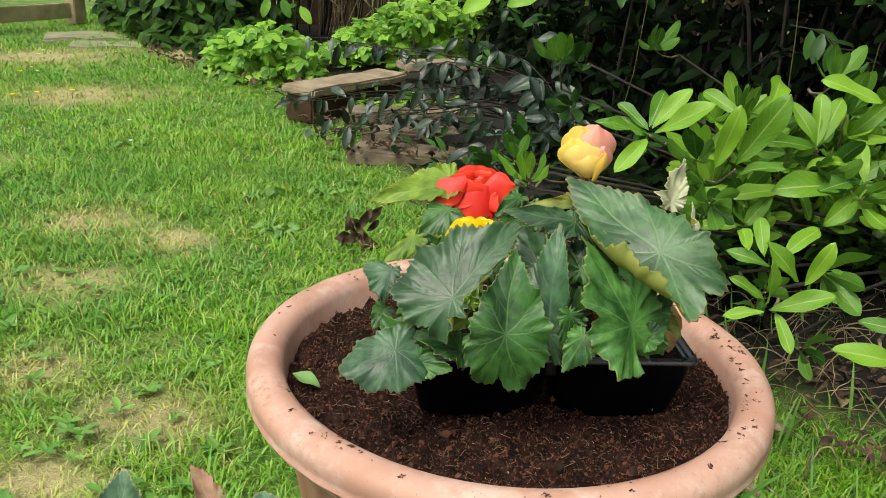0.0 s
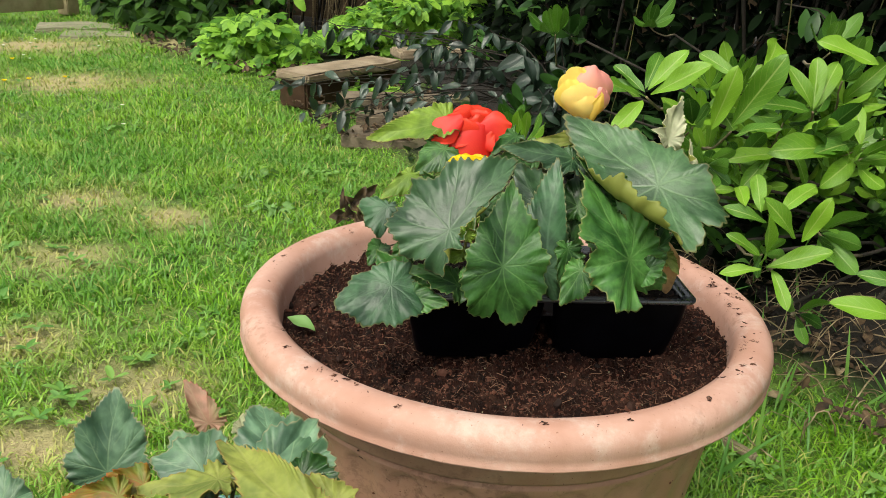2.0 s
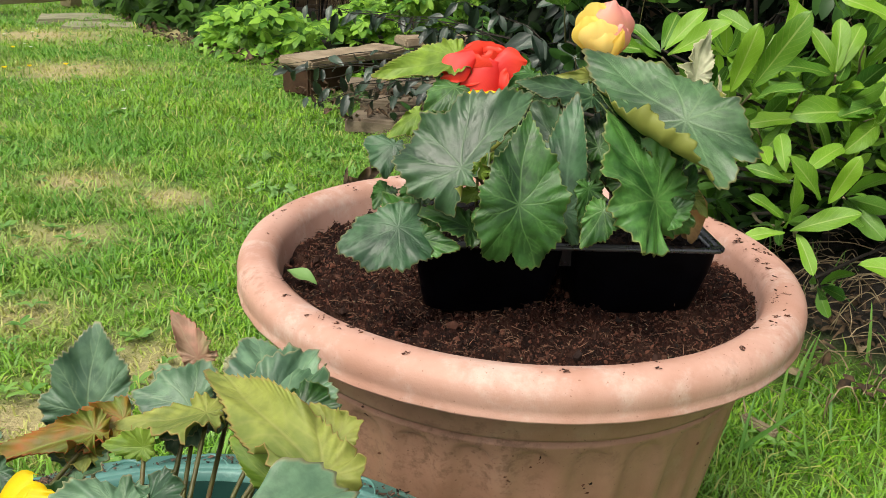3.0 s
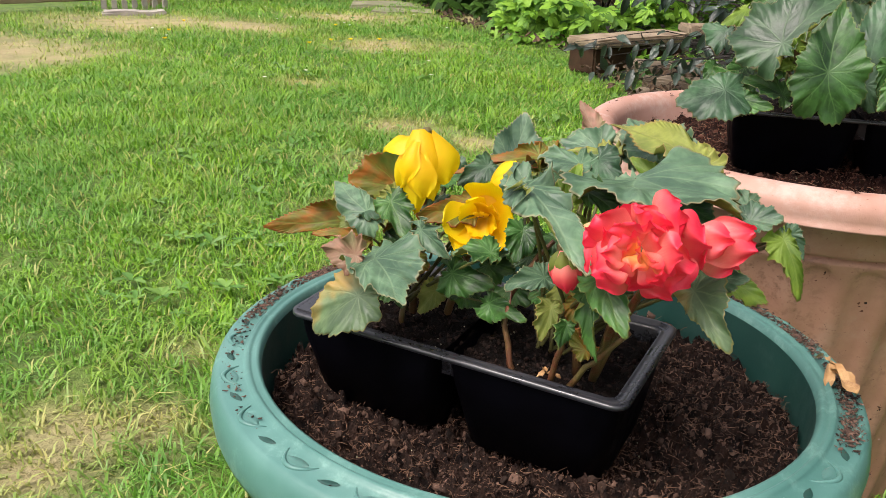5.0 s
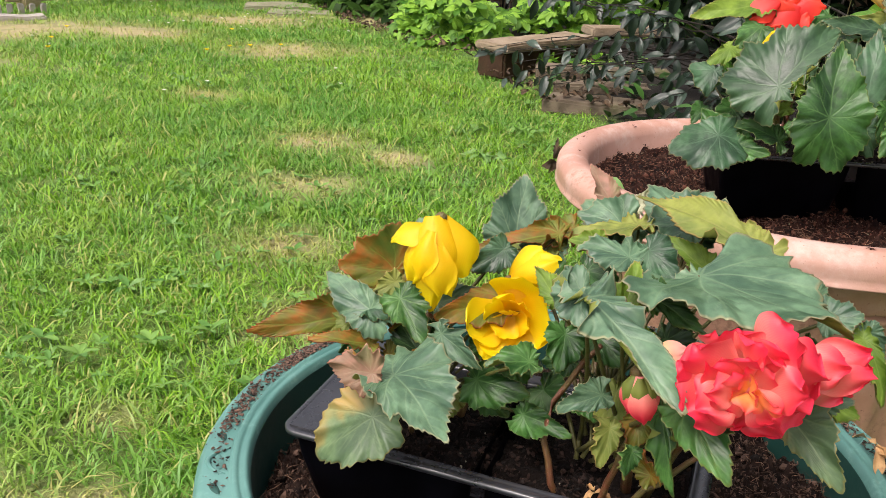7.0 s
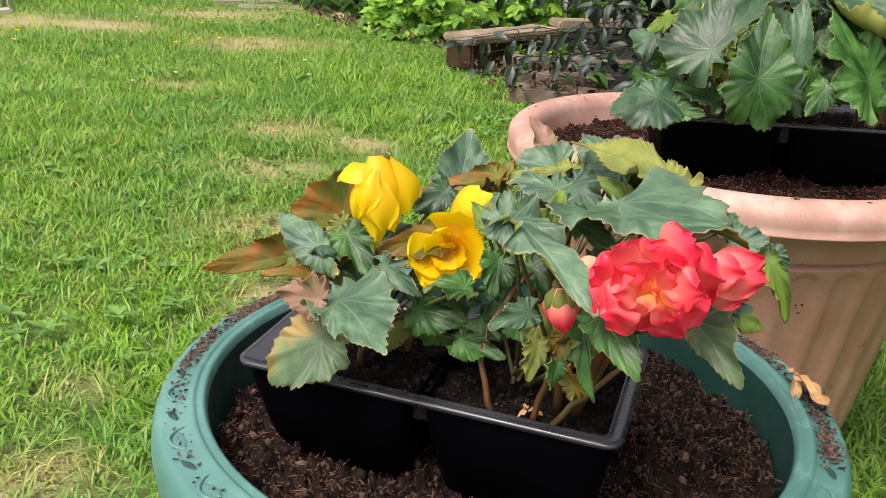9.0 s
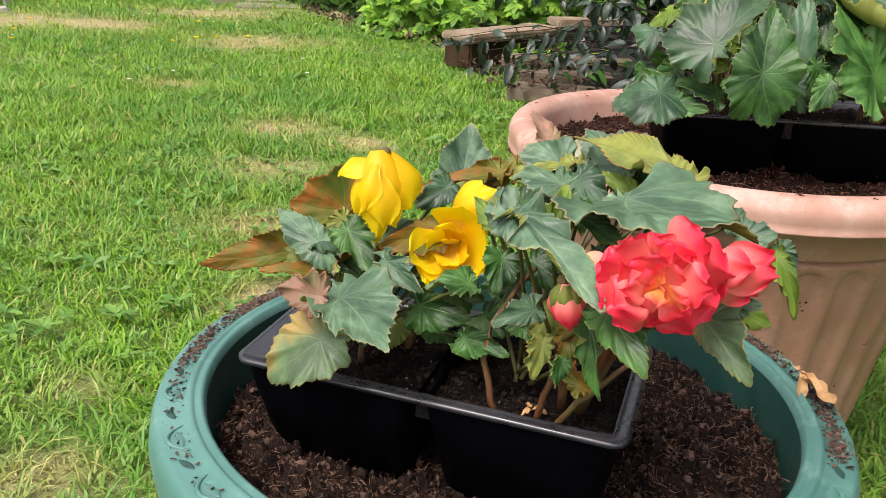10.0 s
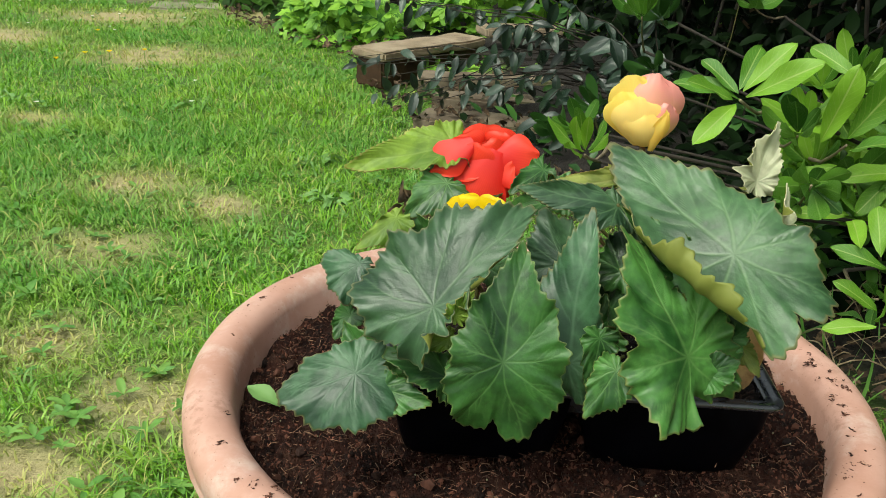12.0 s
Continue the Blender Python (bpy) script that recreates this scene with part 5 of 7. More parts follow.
leaf(plant_red, "fresh", (-0.094, 0.195, 0.343), (-0.097, 0.190, 0.330), (0.427, -0.873, 0.237), 0.36, 0.52, 0.2, 0.25, 0.2, 0.4, 0.3, 0.3, 0.08, 0.6)
leaf(plant_red, "deep", (-0.123, 0.275, 0.401), (-0.106, 0.270, 0.399), (-0.100, -0.645, 0.758), 0.68, 0.75, 0.25, 0.3, 0.2, 0.2, -0.2, -0.2, 0.08, 0.6)
leaf(plant_red, "deep", (-0.131, 0.240, 0.379), (-0.133, 0.230, 0.361), (0.128, -0.873, 0.471), 0.55, 0.49, 0.25, 0.3, 0.2, 0.2, -0.2, -0.2, 0.08, 0.6)
leaf(plant_red, "lime", (-0.056, 0.300, 0.399), (-0.079, 0.315, 0.412), (-0.226, -0.812, 0.538), 0.19, 0.31, 0.25, 0.3, 0.2, 0.2, -0.2, -0.2, 0.06, 0.6)
leaf(plant_red, "lime", (-0.117, 0.320, 0.402), (-0.135, 0.322, 0.401), (-0.123, -0.845, 0.520), 0.29, 0.42, 0.25, 0.3, 0.2, 0.2, -0.2, -0.2, 0.06, 0.6)
leaf(plant_left, "deep", (0.043, 0.615, 0.466), (0.049, 0.635, 0.494), (-0.254, -0.761, 0.598), 0.45, 0.45, 0.3, 0.1, 0.1, 0.2, 0.2, 0.2, 0.05, 0.6)
leaf(plant_right, "teal", (0.087, 0.615, 0.471), (0.072, 0.635, 0.497), (-0.363, -0.828, 0.428), 0.53, 0.53, 0.3, 0.1, 0.1, 0.2, 0.2, 0.2, 0.05, 0.6)
leaf(plant_right, "deep", (0.119, 0.615, 0.470), (0.126, 0.635, 0.501), (-0.341, -0.753, 0.563), 0.38, 0.38, 0.3, 0.1, 0.1, 0.2, 0.2, 0.2, 0.05, 0.6)
leaf(plant_left, "deep", (0.007, 0.640, 0.471), (-0.014, 0.640, 0.482), (-0.000, -1.000, 0.000), 0.48, 0.48, 0.3, 0.1, 0.1, 0.2, 0.2, 0.2, 0.05, 0.6)
leaf(plant_left, "deep", (0.034, 0.660, 0.493), (0.020, 0.640, 0.485), (-0.055, -0.337, 0.940), 0.55, 0.55, 0.3, 0.1, 0.1, 0.2, 0.2, 0.2, 0.05, 0.6)
leaf(plant_right, "fresh", (0.085, 0.655, 0.499), (0.049, 0.640, 0.491), (0.121, -0.677, 0.726), 0.31, 0.31, 0.3, 0.1, 0.1, 0.2, 0.2, 0.2, 0.05, 0.6)
leaf(plant_right, "deep", (0.176, 0.585, 0.449), (0.184, 0.595, 0.465), (-0.275, -0.748, 0.605), 0.43, 0.43, 0.3, 0.1, 0.1, 0.2, 0.2, 0.2, 0.05, 0.6)
leaf(plant_right, "deep", (0.164, 0.572, 0.434), (0.179, 0.568, 0.445), (-0.438, -0.852, 0.287), 0.59, 0.59, 0.3, 0.1, 0.1, 0.2, 0.2, 0.2, 0.05, 0.6)
leaf(plant_left, "deep", (-0.033, 0.600, 0.434), (-0.041, 0.592, 0.422), (-0.058, -0.812, 0.580), 0.51, 0.51, 0.3, 0.1, 0.1, 0.2, 0.2, 0.2, 0.05, 0.6)
leaf(plant_yellow, "rust", (-0.219, 0.275, 0.362), (-0.231, 0.268, 0.353), (0.492, -0.870, 0.020), 0.54, 0.54, 0.3, 0.1, 0.1, 0.2, 0.2, 0.2, 0.08, 0.6)
leaf(plant_yellow, "deep", (-0.209, 0.275, 0.348), (-0.191, 0.270, 0.357), (-0.453, -0.742, 0.494), 0.56, 0.56, 0.3, 0.1, 0.1, 0.2, 0.2, 0.2, 0.08, 0.6)
leaf(plant_yellow, "rust", (-0.229, 0.262, 0.341), (-0.215, 0.260, 0.340), (-0.065, -0.771, 0.634), 0.69, 0.69, 0.3, 0.1, 0.1, 0.2, 0.2, 0.2, 0.08, 0.6)
leaf(plant_yellow, "deep", (-0.248, 0.268, 0.347), (-0.259, 0.260, 0.340), (0.422, -0.852, 0.310), 0.54, 0.54, 0.3, 0.1, 0.1, 0.2, 0.2, 0.2, 0.08, 0.6)
leaf(plant_yellow, "deep", (-0.176, 0.275, 0.353), (-0.152, 0.270, 0.355), (-0.205, -0.717, 0.666), 0.48, 0.48, 0.3, 0.1, 0.1, 0.2, 0.2, 0.2, 0.08, 0.6)
leaf(plant_yellow, "under", (-0.235, 0.300, 0.371), (-0.248, 0.295, 0.364), (0.085, -0.879, 0.469), 0.48, 0.48, 0.3, 0.1, 0.1, 0.2, 0.2, 0.2, 0.08, 0.6)
leaf(plant_yellow, "deep", (-0.204, 0.320, 0.381), (-0.188, 0.325, 0.392), (-0.248, -0.694, 0.676), 0.55, 0.55, 0.3, 0.1, 0.1, 0.2, 0.2, 0.2, 0.08, 0.6)
leaf(plant_red, "deep", (-0.147, 0.300, 0.381), (-0.135, 0.305, 0.395), (-0.283, -0.800, 0.529), 0.73, 0.73, 0.3, 0.1, 0.1, 0.2, 0.2, 0.2, 0.08, 0.6)
leaf(plant_red, "dusty", (-0.150, 0.330, 0.387), (-0.137, 0.340, 0.400), (-0.256, -0.626, 0.737), 0.76, 0.76, 0.3, 0.1, 0.1, 0.2, 0.2, 0.2, 0.08, 0.6)
leaf(plant_red, "deep", (-0.113, 0.250, 0.374), (-0.098, 0.240, 0.364), (-0.076, -0.760, 0.646), 0.62, 0.62, 0.3, 0.1, 0.1, 0.2, 0.2, 0.2, 0.08, 0.6)
leaf(plant_red, "deep", (-0.081, 0.235, 0.385), (-0.067, 0.220, 0.376), (-0.218, -0.644, 0.734), 0.58, 0.58, 0.3, 0.1, 0.1, 0.2, 0.2, 0.2, 0.08, 0.6)
leaf(plant_red, "under", (-0.076, 0.220, 0.381), (-0.080, 0.205, 0.364), (0.144, -0.759, 0.636), 0.46, 0.46, 0.3, 0.1, 0.1, 0.2, 0.2, 0.2, 0.08, 0.6)
leaf(plant_red, "deep", (-0.045, 0.270, 0.399), (-0.024, 0.255, 0.396), (-0.184, -0.434, 0.882), 0.60, 0.60, 0.3, 0.1, 0.1, 0.2, 0.2, 0.2, 0.08, 0.6)
leaf(plant_red, "deep", (-0.024, 0.220, 0.388), (-0.014, 0.200, 0.389), (-0.653, -0.292, 0.699), 0.66, 0.66, 0.3, 0.1, 0.1, 0.2, 0.2, 0.2, 0.08, 0.6)
leaf(plant_red, "lime", (-0.013, 0.215, 0.375), (0.008, 0.210, 0.368), (0.111, -0.621, 0.776), 0.35, 0.44, 0.3, 0.1, 0.1, 0.2, 0.2, 0.2, 0.06, 0.6)
leaf(plant_red, "deep", (-0.127, 0.245, 0.361), (-0.142, 0.245, 0.359), (-0.077, -0.814, 0.576), 0.57, 0.57, 0.3, 0.1, 0.1, 0.2, 0.2, 0.2, 0.08, 0.6)
leaf(plant_red, "rust", (-0.083, 0.200, 0.328), (-0.095, 0.205, 0.339), (-0.435, -0.898, -0.067), 0.41, 0.51, 0.3, 0.1, 0.1, 0.3, 0.2, 0.2, 0.08, 0.6)
leaf(plant_red, "deep", (-0.053, 0.330, 0.416), (-0.031, 0.320, 0.412), (-0.024, -0.416, 0.909), 0.56, 0.70, 0.3, 0.1, 0.1, 0.3, 0.2, 0.2, 0.08, 0.6)
leaf(plant_red, "dusty", (-0.006, 0.270, 0.401), (-0.016, 0.280, 0.408), (-0.330, -0.740, 0.586), 0.44, 0.55, 0.3, 0.1, 0.1, 0.3, 0.2, 0.2, 0.08, 0.6)
leaf(plant_yellow, "dusty", (-0.211, 0.350, 0.377), (-0.238, 0.375, 0.386), (-0.120, -0.449, 0.886), 0.41, 0.41, 0.3, 0.2, 0.2, 0.1, -0.1, -0.1, 0.05, 0.6)
leaf(plant_red, "dusty", (-0.062, 0.340, 0.414), (-0.085, 0.385, 0.422), (-0.182, -0.261, 0.948), 0.43, 0.43, 0.3, 0.2, 0.2, 0.1, -0.1, -0.1, 0.05, 0.6)
leaf(plant_red, "dusty", (-0.104, 0.350, 0.398), (-0.128, 0.375, 0.409), (-0.046, -0.439, 0.897), 0.44, 0.49, 0.3, 0.2, 0.2, 0.1, -0.1, -0.1, 0.05, 0.6)
leaf(plant_red, "under", (-0.035, 0.310, 0.415), (-0.062, 0.330, 0.415), (-0.363, -0.491, 0.792), 0.27, 0.34, 0.2, 0.2, 0.2, 0.2, 0.1, 0.1, 0.05, 0.6)
leaf(plant_yellow, "under", (-0.144, 0.330, 0.391), (-0.174, 0.345, 0.390), (-0.233, -0.406, 0.884), 0.23, 0.29, 0.2, 0.2, 0.2, 0.2, 0.1, 0.1, 0.05, 0.6)
leaf(plant_yellow, "deep", (-0.173, 0.270, 0.322), (-0.158, 0.255, 0.315), (-0.297, -0.632, 0.716), 0.55, 0.55, 0.3, 0.2, 0.2, 0.2, 0.1, 0.1, 0.08, 0.6)
leaf(plant_yellow, "under", (-0.192, 0.265, 0.319), (-0.200, 0.255, 0.305), (0.236, -0.849, 0.472), 0.47, 0.47, 0.3, 0.2, 0.2, 0.2, 0.1, 0.1, 0.08, 0.6)
leaf(plant_red, "deep", (-0.140, 0.265, 0.330), (-0.127, 0.255, 0.323), (-0.246, -0.750, 0.614), 0.77, 0.77, 0.3, 0.2, 0.2, 0.2, 0.1, 0.1, 0.08, 0.6)
leaf(plant_red, "deep", (-0.116, 0.250, 0.339), (-0.100, 0.240, 0.333), (-0.254, -0.763, 0.594), 0.60, 0.60, 0.3, 0.2, 0.2, 0.2, 0.1, 0.1, 0.08, 0.6)
leaf(plant_red, "under", (-0.102, 0.235, 0.350), (-0.106, 0.225, 0.331), (-0.485, -0.728, 0.485), 0.56, 0.56, 0.3, 0.2, 0.2, 0.2, 0.1, 0.1, 0.08, 0.6)
leaf(plant_yellow, "deep", (-0.162, 0.285, 0.335), (-0.142, 0.280, 0.336), (-0.212, -0.713, 0.669), 0.75, 0.75, 0.3, 0.2, 0.2, 0.2, 0.1, 0.1, 0.08, 0.6)
leaf(plant_yellow, "deep", (-0.225, 0.262, 0.319), (-0.209, 0.250, 0.310), (-0.048, -0.639, 0.767), 0.52, 0.52, 0.3, 0.2, 0.2, 0.2, 0.1, 0.1, 0.08, 0.6)
leaf(plant_red, "rust", (-0.091, 0.215, 0.350), (-0.095, 0.205, 0.333), (0.031, -0.865, 0.501), 0.39, 0.32, 0.3, 0.2, 0.2, 0.3, 0.2, 0.2, 0.08, 0.6)
leaf(plant_right, "deep", (0.114, 0.605, 0.435), (0.116, 0.630, 0.467), (-0.631, -0.592, 0.502), 0.35, 0.35, 0.3, 0.1, 0.1, 0.2, 0.2, 0.2, 0.05, 0.6)
leaf(plant_right, "deep", (0.103, 0.600, 0.433), (0.112, 0.610, 0.458), (0.272, -0.923, 0.272), 0.30, 0.30, 0.3, 0.1, 0.1, 0.2, 0.2, 0.2, 0.05, 0.6)

# scarlet flower
bloom(plant_left, (0.034, 0.672, 0.509), [
    ((2, -8, -8), (-2, 24, -6), (0, 0.1, 1), 44, 0.05, 0.3, 0.02, 0, 0), ((5, -6, -7), (20, 17, -3), (0.2, 0.1, 1), 36, 0.06, 0.3, 0.03, 0.1, 0),
    ((6, -4, -4), (32, 2, 2), (0.1, 0.6, 0.8), 28, 0.06, 0.2, 0.04, 0.45, 0), ((-2, -6, -2), (-33, -9, 4), (-0.2, 0.6, 0.8), 20, 0.08, 0.3, 0.04, 0.55, 0),
    ((-2, -2, -4), (-19, 15, 1), (-0.4, 0.3, 0.9), 34, 0.08, 0.35, 0.03, 0.1, 0), ((2, 12, -2), (-8, -27, 6), (-0.1, 0.2, 1), 34, 0.06, 0.4, 0.03, 0.3, 0),
    ((6, 10, -2), (15, -19, 6), (0.4, 0.2, 1), 30, 0.07, 0.4, 0.04, 0.25, 0), ((-1, 12, 0), (-18, -8, 9), (-0.5, 0.4, 0.8), 28, 0.08, 0.3, 0.04, 0.2, 0),
    ((2, -10, 2), (9, 18, 5), (0.4, 0.2, 0.9), 32, 0.08, 0.35, 0.03, 0.1, 0), ((0, -10, 4), (-8, 15, 7), (-0.4, 0.3, 0.9), 28, 0.10, 0.35, 0.03, 0.1, 0),
    ((5, -8, 6), (19, 5, 10), (0.2, 0.7, 0.7), 26, 0.08, 0.25, 0.04, 0.2, 0),
    ((8, 12, 8), (-9, -30, 15), (-0.1, 0.15, 1), 40, 0.05, 0.25, 0.02, 0.2, 0), ((-6, 16, 6), (-31, -3, 12), (-0.4, 0.3, 0.9), 26, 0.06, 0.3, 0.03, 0.3, 0), ((6, 6, 8), (34, 10, 6), (0.3, 0.3, 0.9), 30, 0.06, 0.3, 0.03, 0.25, 0)],
    [RED_PETAL], "scarlet double flower with broad folded petals", (0.06, 0.68, 0.395))
bloom(plant_left, (0.034, 0.628, 0.495), [
    ((-2, -14, -6), (-14, 5, -2), (0, 0.4, 1), 28, 0.12, 0.5, 0.006, 0, 0), ((0, -14, -4), (2, 8, 0), (0, 0.4, 1), 36, 0.12, 0.5, 0.006, 0, 0), ((2, -14, -6), (18, 4, -2), (0.3, 0.4, 1), 28, 0.12, 0.5, 0.006, 0, 0)],
    [YELLOW_PETAL], "half-hidden yellow flower", (0.05, 0.68, 0.395))
# cream bud with a blush
bloom(plant_right, (0.132, 0.708, 0.541), [
    ((2, -22, -8), (4, 22, -8), (0, 0.1, 1), 46, 0.05, 0.3, 0.02, 0, 1), ((0, -20, -4), (-10, 22, -2), (-0.3, 0.1, 1), 36, 0.10, 0.5, 0.02, 0, 0),
    ((4, -20, -4), (14, 19, -3), (0.35, 0.1, 1), 36, 0.10, 0.5, 0.02, 0, 1), ((-2, -20, -2), (-15, 11, 0), (-0.35, 0.1, 1), 34, 0.14, 0.5, 0.02, 0, 0),
    ((2, -22, -1), (5, 24, 0), (0.1, 0.1, 1), 27, 0.14, 0.6, 0.02, 0, 1), ((0, -22, 1), (-7, 9, 5), (-0.2, 0.2, 1), 34, 0.18, 0.5, 0.03, 0, 2),
    ((4, -22, 1), (15, 6, 3), (0.5, 0.1, 0.9), 28, 0.16, 0.6, 0.03, 0, 1), ((2, -22, 4), (1, 0, 9), (0, 0.2, 1), 30, 0.18, 0.5, 0.03, 0, 2),
    ((6, -24, 6), (13, 3, 9), (0.3, 0.1, 1), 13, 0.10, 0.6, 0.04, 0.4, 0)],
    [CREAM_PETAL, BLUSH_PETAL, PALE_PETAL], "cream-yellow bud tinged with pink", (0.15, 0.68, 0.395), (0.004, 0.004, 0))
# yellow flowers
bloom(plant_yellow, (-0.208, 0.268, 0.402), [
    ((3.4, 22, -6), (18.9, -9, 0), (0.5, 0.3, 0.9), 31, 0.20, 0.5, 0.03, 0.1, 0), ((0, 18, -2), (-22.4, 9, 4), (-0.1, 0.8, 0.6), 20, 0.10, 0.35, 0.04, 0.6, 0),
    ((0, 24, -2), (6, -10, 6), (0.2, 0.5, 0.9), 33, 0.20, 0.55, 0.03, 0.1, 0), ((-1.7, 16, 2), (-10.3, -13, 7), (-0.4, 0.2, 0.9), 22, 0.16, 0.5, 0.05, 0.3, 0),
    ((0, 10, 2), (1.7, -30, 7), (0, 0.2, 1), 18, 0.12, 0.6, 0.06, 0.6, 0), ((1.7, 14, 6), (8.6, -17, 12), (0.2, 0.3, 1), 22, 0.18, 0.6, 0.05, 0.3, 0),
    ((0, 18, 6), (-3.4, -8, 13), (-0.3, 0.4, 1), 19, 0.18, 0.6, 0.05, 0.4, 0), ((3.4, 8, 0), (12, -20, 4), (0.5, 0.1, 0.9), 17, 0.12, 0.5, 0.05, 0.3, 0)],
    [YELLOW_PETAL], "bright yellow nodding flower", (-0.215, 0.285, 0.29))
bloom(plant_yellow, (-0.163, 0.256, 0.377), [
    ((2.5, 1.7, -12), (8.5, 22.9, -1), (-0.2, -0.6, 0.9), 37, -0.12, -0.35, 0.03, 0.1, 0), ((3.4, -1.7, -12), (23.8, -2.5, 4), (-0.7, 0.1, 0.8), 39, -0.10, -0.35, 0.03, 0.1, 0),
    ((0, 0, -12), (-20.4, -7.6, 8), (0.5, 0.5, 0.8), 31, -0.12, -0.35, 0.04, 0.2, 0), ((0.8, -2.5, -11), (8.5, -21.2, 8), (0, 0.8, 0.7), 41, -0.10, -0.35, 0.04, 0.1, 0),
    ((0, -2.5, -10), (-11, -21.2, 10), (0.3, 0.8, 0.7), 29, -0.10, -0.3, 0.05, 0.3, 0), ((0.8, 0, -10), (-10.2, 8.5, 2), (0.4, -0.3, 0.9), 24, -0.10, -0.4, 0.05, 0.1, 0),
    ((1.7, -1.7, -9), (6.8, 10.2, 2), (-0.2, -0.6, 0.8), 20, -0.14, -0.5, 0.06, 0.1, 1), ((1.7, -1.7, -9), (11.9, -4.2, 4), (-0.6, 0.1, 0.8), 17, -0.14, -0.5, 0.06, 0.1, 1),
    ((1.7, -2.5, -8), (-3.4, -10.2, 5), (0.2, 0.7, 0.7), 19, -0.14, -0.5, 0.06, 0.1, 1), ((1.7, 13, -10), (2, -15, -7), (0, 0.1, 1), 34, 0.02, 0.1, 0.02, 0, 1), ((1.7, -1.7, -6), (0, 4.4, 1), (0, -0.3, 1), 12, 0.1, 0.3, 0.05, 0.1, 1)],
    [YELLOW_PETAL, YELLOW_HEART], "open yellow cup-shaped flower", (-0.19, 0.285, 0.29))
bloom(plant_yellow, (-0.156, 0.288, 0.397), [
    ((-10, -12, 0), (18, 6, 4), (-0.3, 0.8, 0.6), 22, 0.20, 0.5, 0.04, 0.2, 0), ((-10, -12, -4), (8, 9, -2), (-0.5, 0.7, 0.5), 22, 0.20, 0.5, 0.04, 0.2, 0), ((-9, -12, 2), (6, -3, 8), (-0.1, 0.6, 0.9), 18, 0.16, 0.5, 0.05, 0.2, 0), ((-8, -14, -4), (16, -8, -4), (0, 0.5, 0.9), 20, 0.12, 0.5, 0.04, 0.2, 0)],
    [YELLOW_PETAL], "yellow flower behind a leaf", (-0.19, 0.285, 0.29))
# ruffled coral flower with its side bloom
rose_rng = random.Random(64)
coral = []
for count, reach, depth, wide, lift, mi, start in ((6, 30, -3, 31, 0.9, 0, 0.2), (6, 26, 3, 30, 0.8, 0, 0.6), (5, 20, 9, 24, 0.6, 0, 0.1), (5, 14, 13, 18, 0.4, 0, 0.5), (4, 8, 16, 13, 0.3, 1, 0.0)):
    for k in range(count):
        a = 2 * math.pi * (k + rose_rng.uniform(-0.3, 0.3)) / count + start
        r = 0.92 * reach * rose_rng.uniform(0.8, 1.12)
        tip = (1.14 * r * math.cos(a), 0.86 * r * math.sin(a), depth + rose_rng.uniform(-4, 5))
        coral.append(((0.18 * tip[0], 0.18 * tip[1], depth - 8), tip, (0.5 * math.cos(a) * lift + rose_rng.uniform(-0.5, 0.5), 0.5 * math.sin(a) * lift + 0.15 + rose_rng.uniform(-0.5, 0.5), 1), wide * rose_rng.uniform(0.85, 1.15), rose_rng.uniform(-0.04, 0.14), rose_rng.uniform(0.0, 0.45), rose_rng.uniform(0.07, 0.13), 0.0, mi))
bloom(plant_red, (-0.058, 0.155, 0.409), coral, [CORAL_PETAL, CORAL_EYE], "large ruffled coral-red double flower", (-0.08, 0.235, 0.29))
bloom(plant_red, (-0.025, 0.174, 0.409), [
    ((-12, -2, 0), (18, 10, 0), (0, 0.6, 0.9), 21, 0.1, 0.4, 0.06, 0.5, 0), ((-12, -2, 0), (20, 2, 4), (0.1, 0.2, 1), 22, 0.1, 0.4, 0.06, 0.4, 0), ((-12, -2, 2), (13, -10, 2), (0, -0.1, 1), 21, 0.1, 0.4, 0.06, 0.3, 0), ((-14, 2, 4), (8, 6, 8), (0.1, 0.4, 1), 20, 0.12, 0.4, 0.08, 0.2, 0)],
    [CORAL_PETAL], "half-open coral side flower", (-0.08, 0.235, 0.29))
bloom(plant_red, (-0.095, 0.176, 0.384), [
    ((-3, 10, -4), (-5, -9, 0), (-0.5, 0, 1), 13, 0.22, 0.7, 0.02, 0.4, 0), ((-2, 10, -4), (5, -11, 0), (0.6, 0, 1), 14, 0.22, 0.7, 0.02, 0.4, 0), ((-2, 10, 0), (2, -12, 3), (0, 0, 1), 14, 0.22, 0.7, 0.02, 0.4, 0), ((-2, 10, 2), (-1, -1, 5), (0, 0.2, 1), 9, 0.16, 0.7, 0.02, 0.6, 1), ((-4, 10, -2), (-8, -2, 1), (-0.8, 0, 0.8), 9, 0.16, 0.7, 0.02, 0.6, 1), ((0, 10, 0), (5, 0, 3), (0.6, 0, 0.8), 8, 0.16, 0.7, 0.02, 0.6, 1)],
    [CORAL_PETAL, UNDER_GREEN], "closed coral bud with green sepals", (-0.09, 0.235, 0.29), (0, 0.01, 0.03))
bloom(plant_red, (-0.086, 0.185, 0.403), [
    ((-8, -3, 0), (10, -2, 2), (0, 0.3, 1), 12, 0.2, 0.7, 0.03, 0.4, 0), ((-8, -3, 0), (8, 3, 0), (0, 0.7, 0.8), 11, 0.2, 0.7, 0.03, 0.4, 0)],
    [BLUSH_PETAL], "small pale pink bud", (-0.09, 0.235, 0.29), (0, 0.01, 0.01))
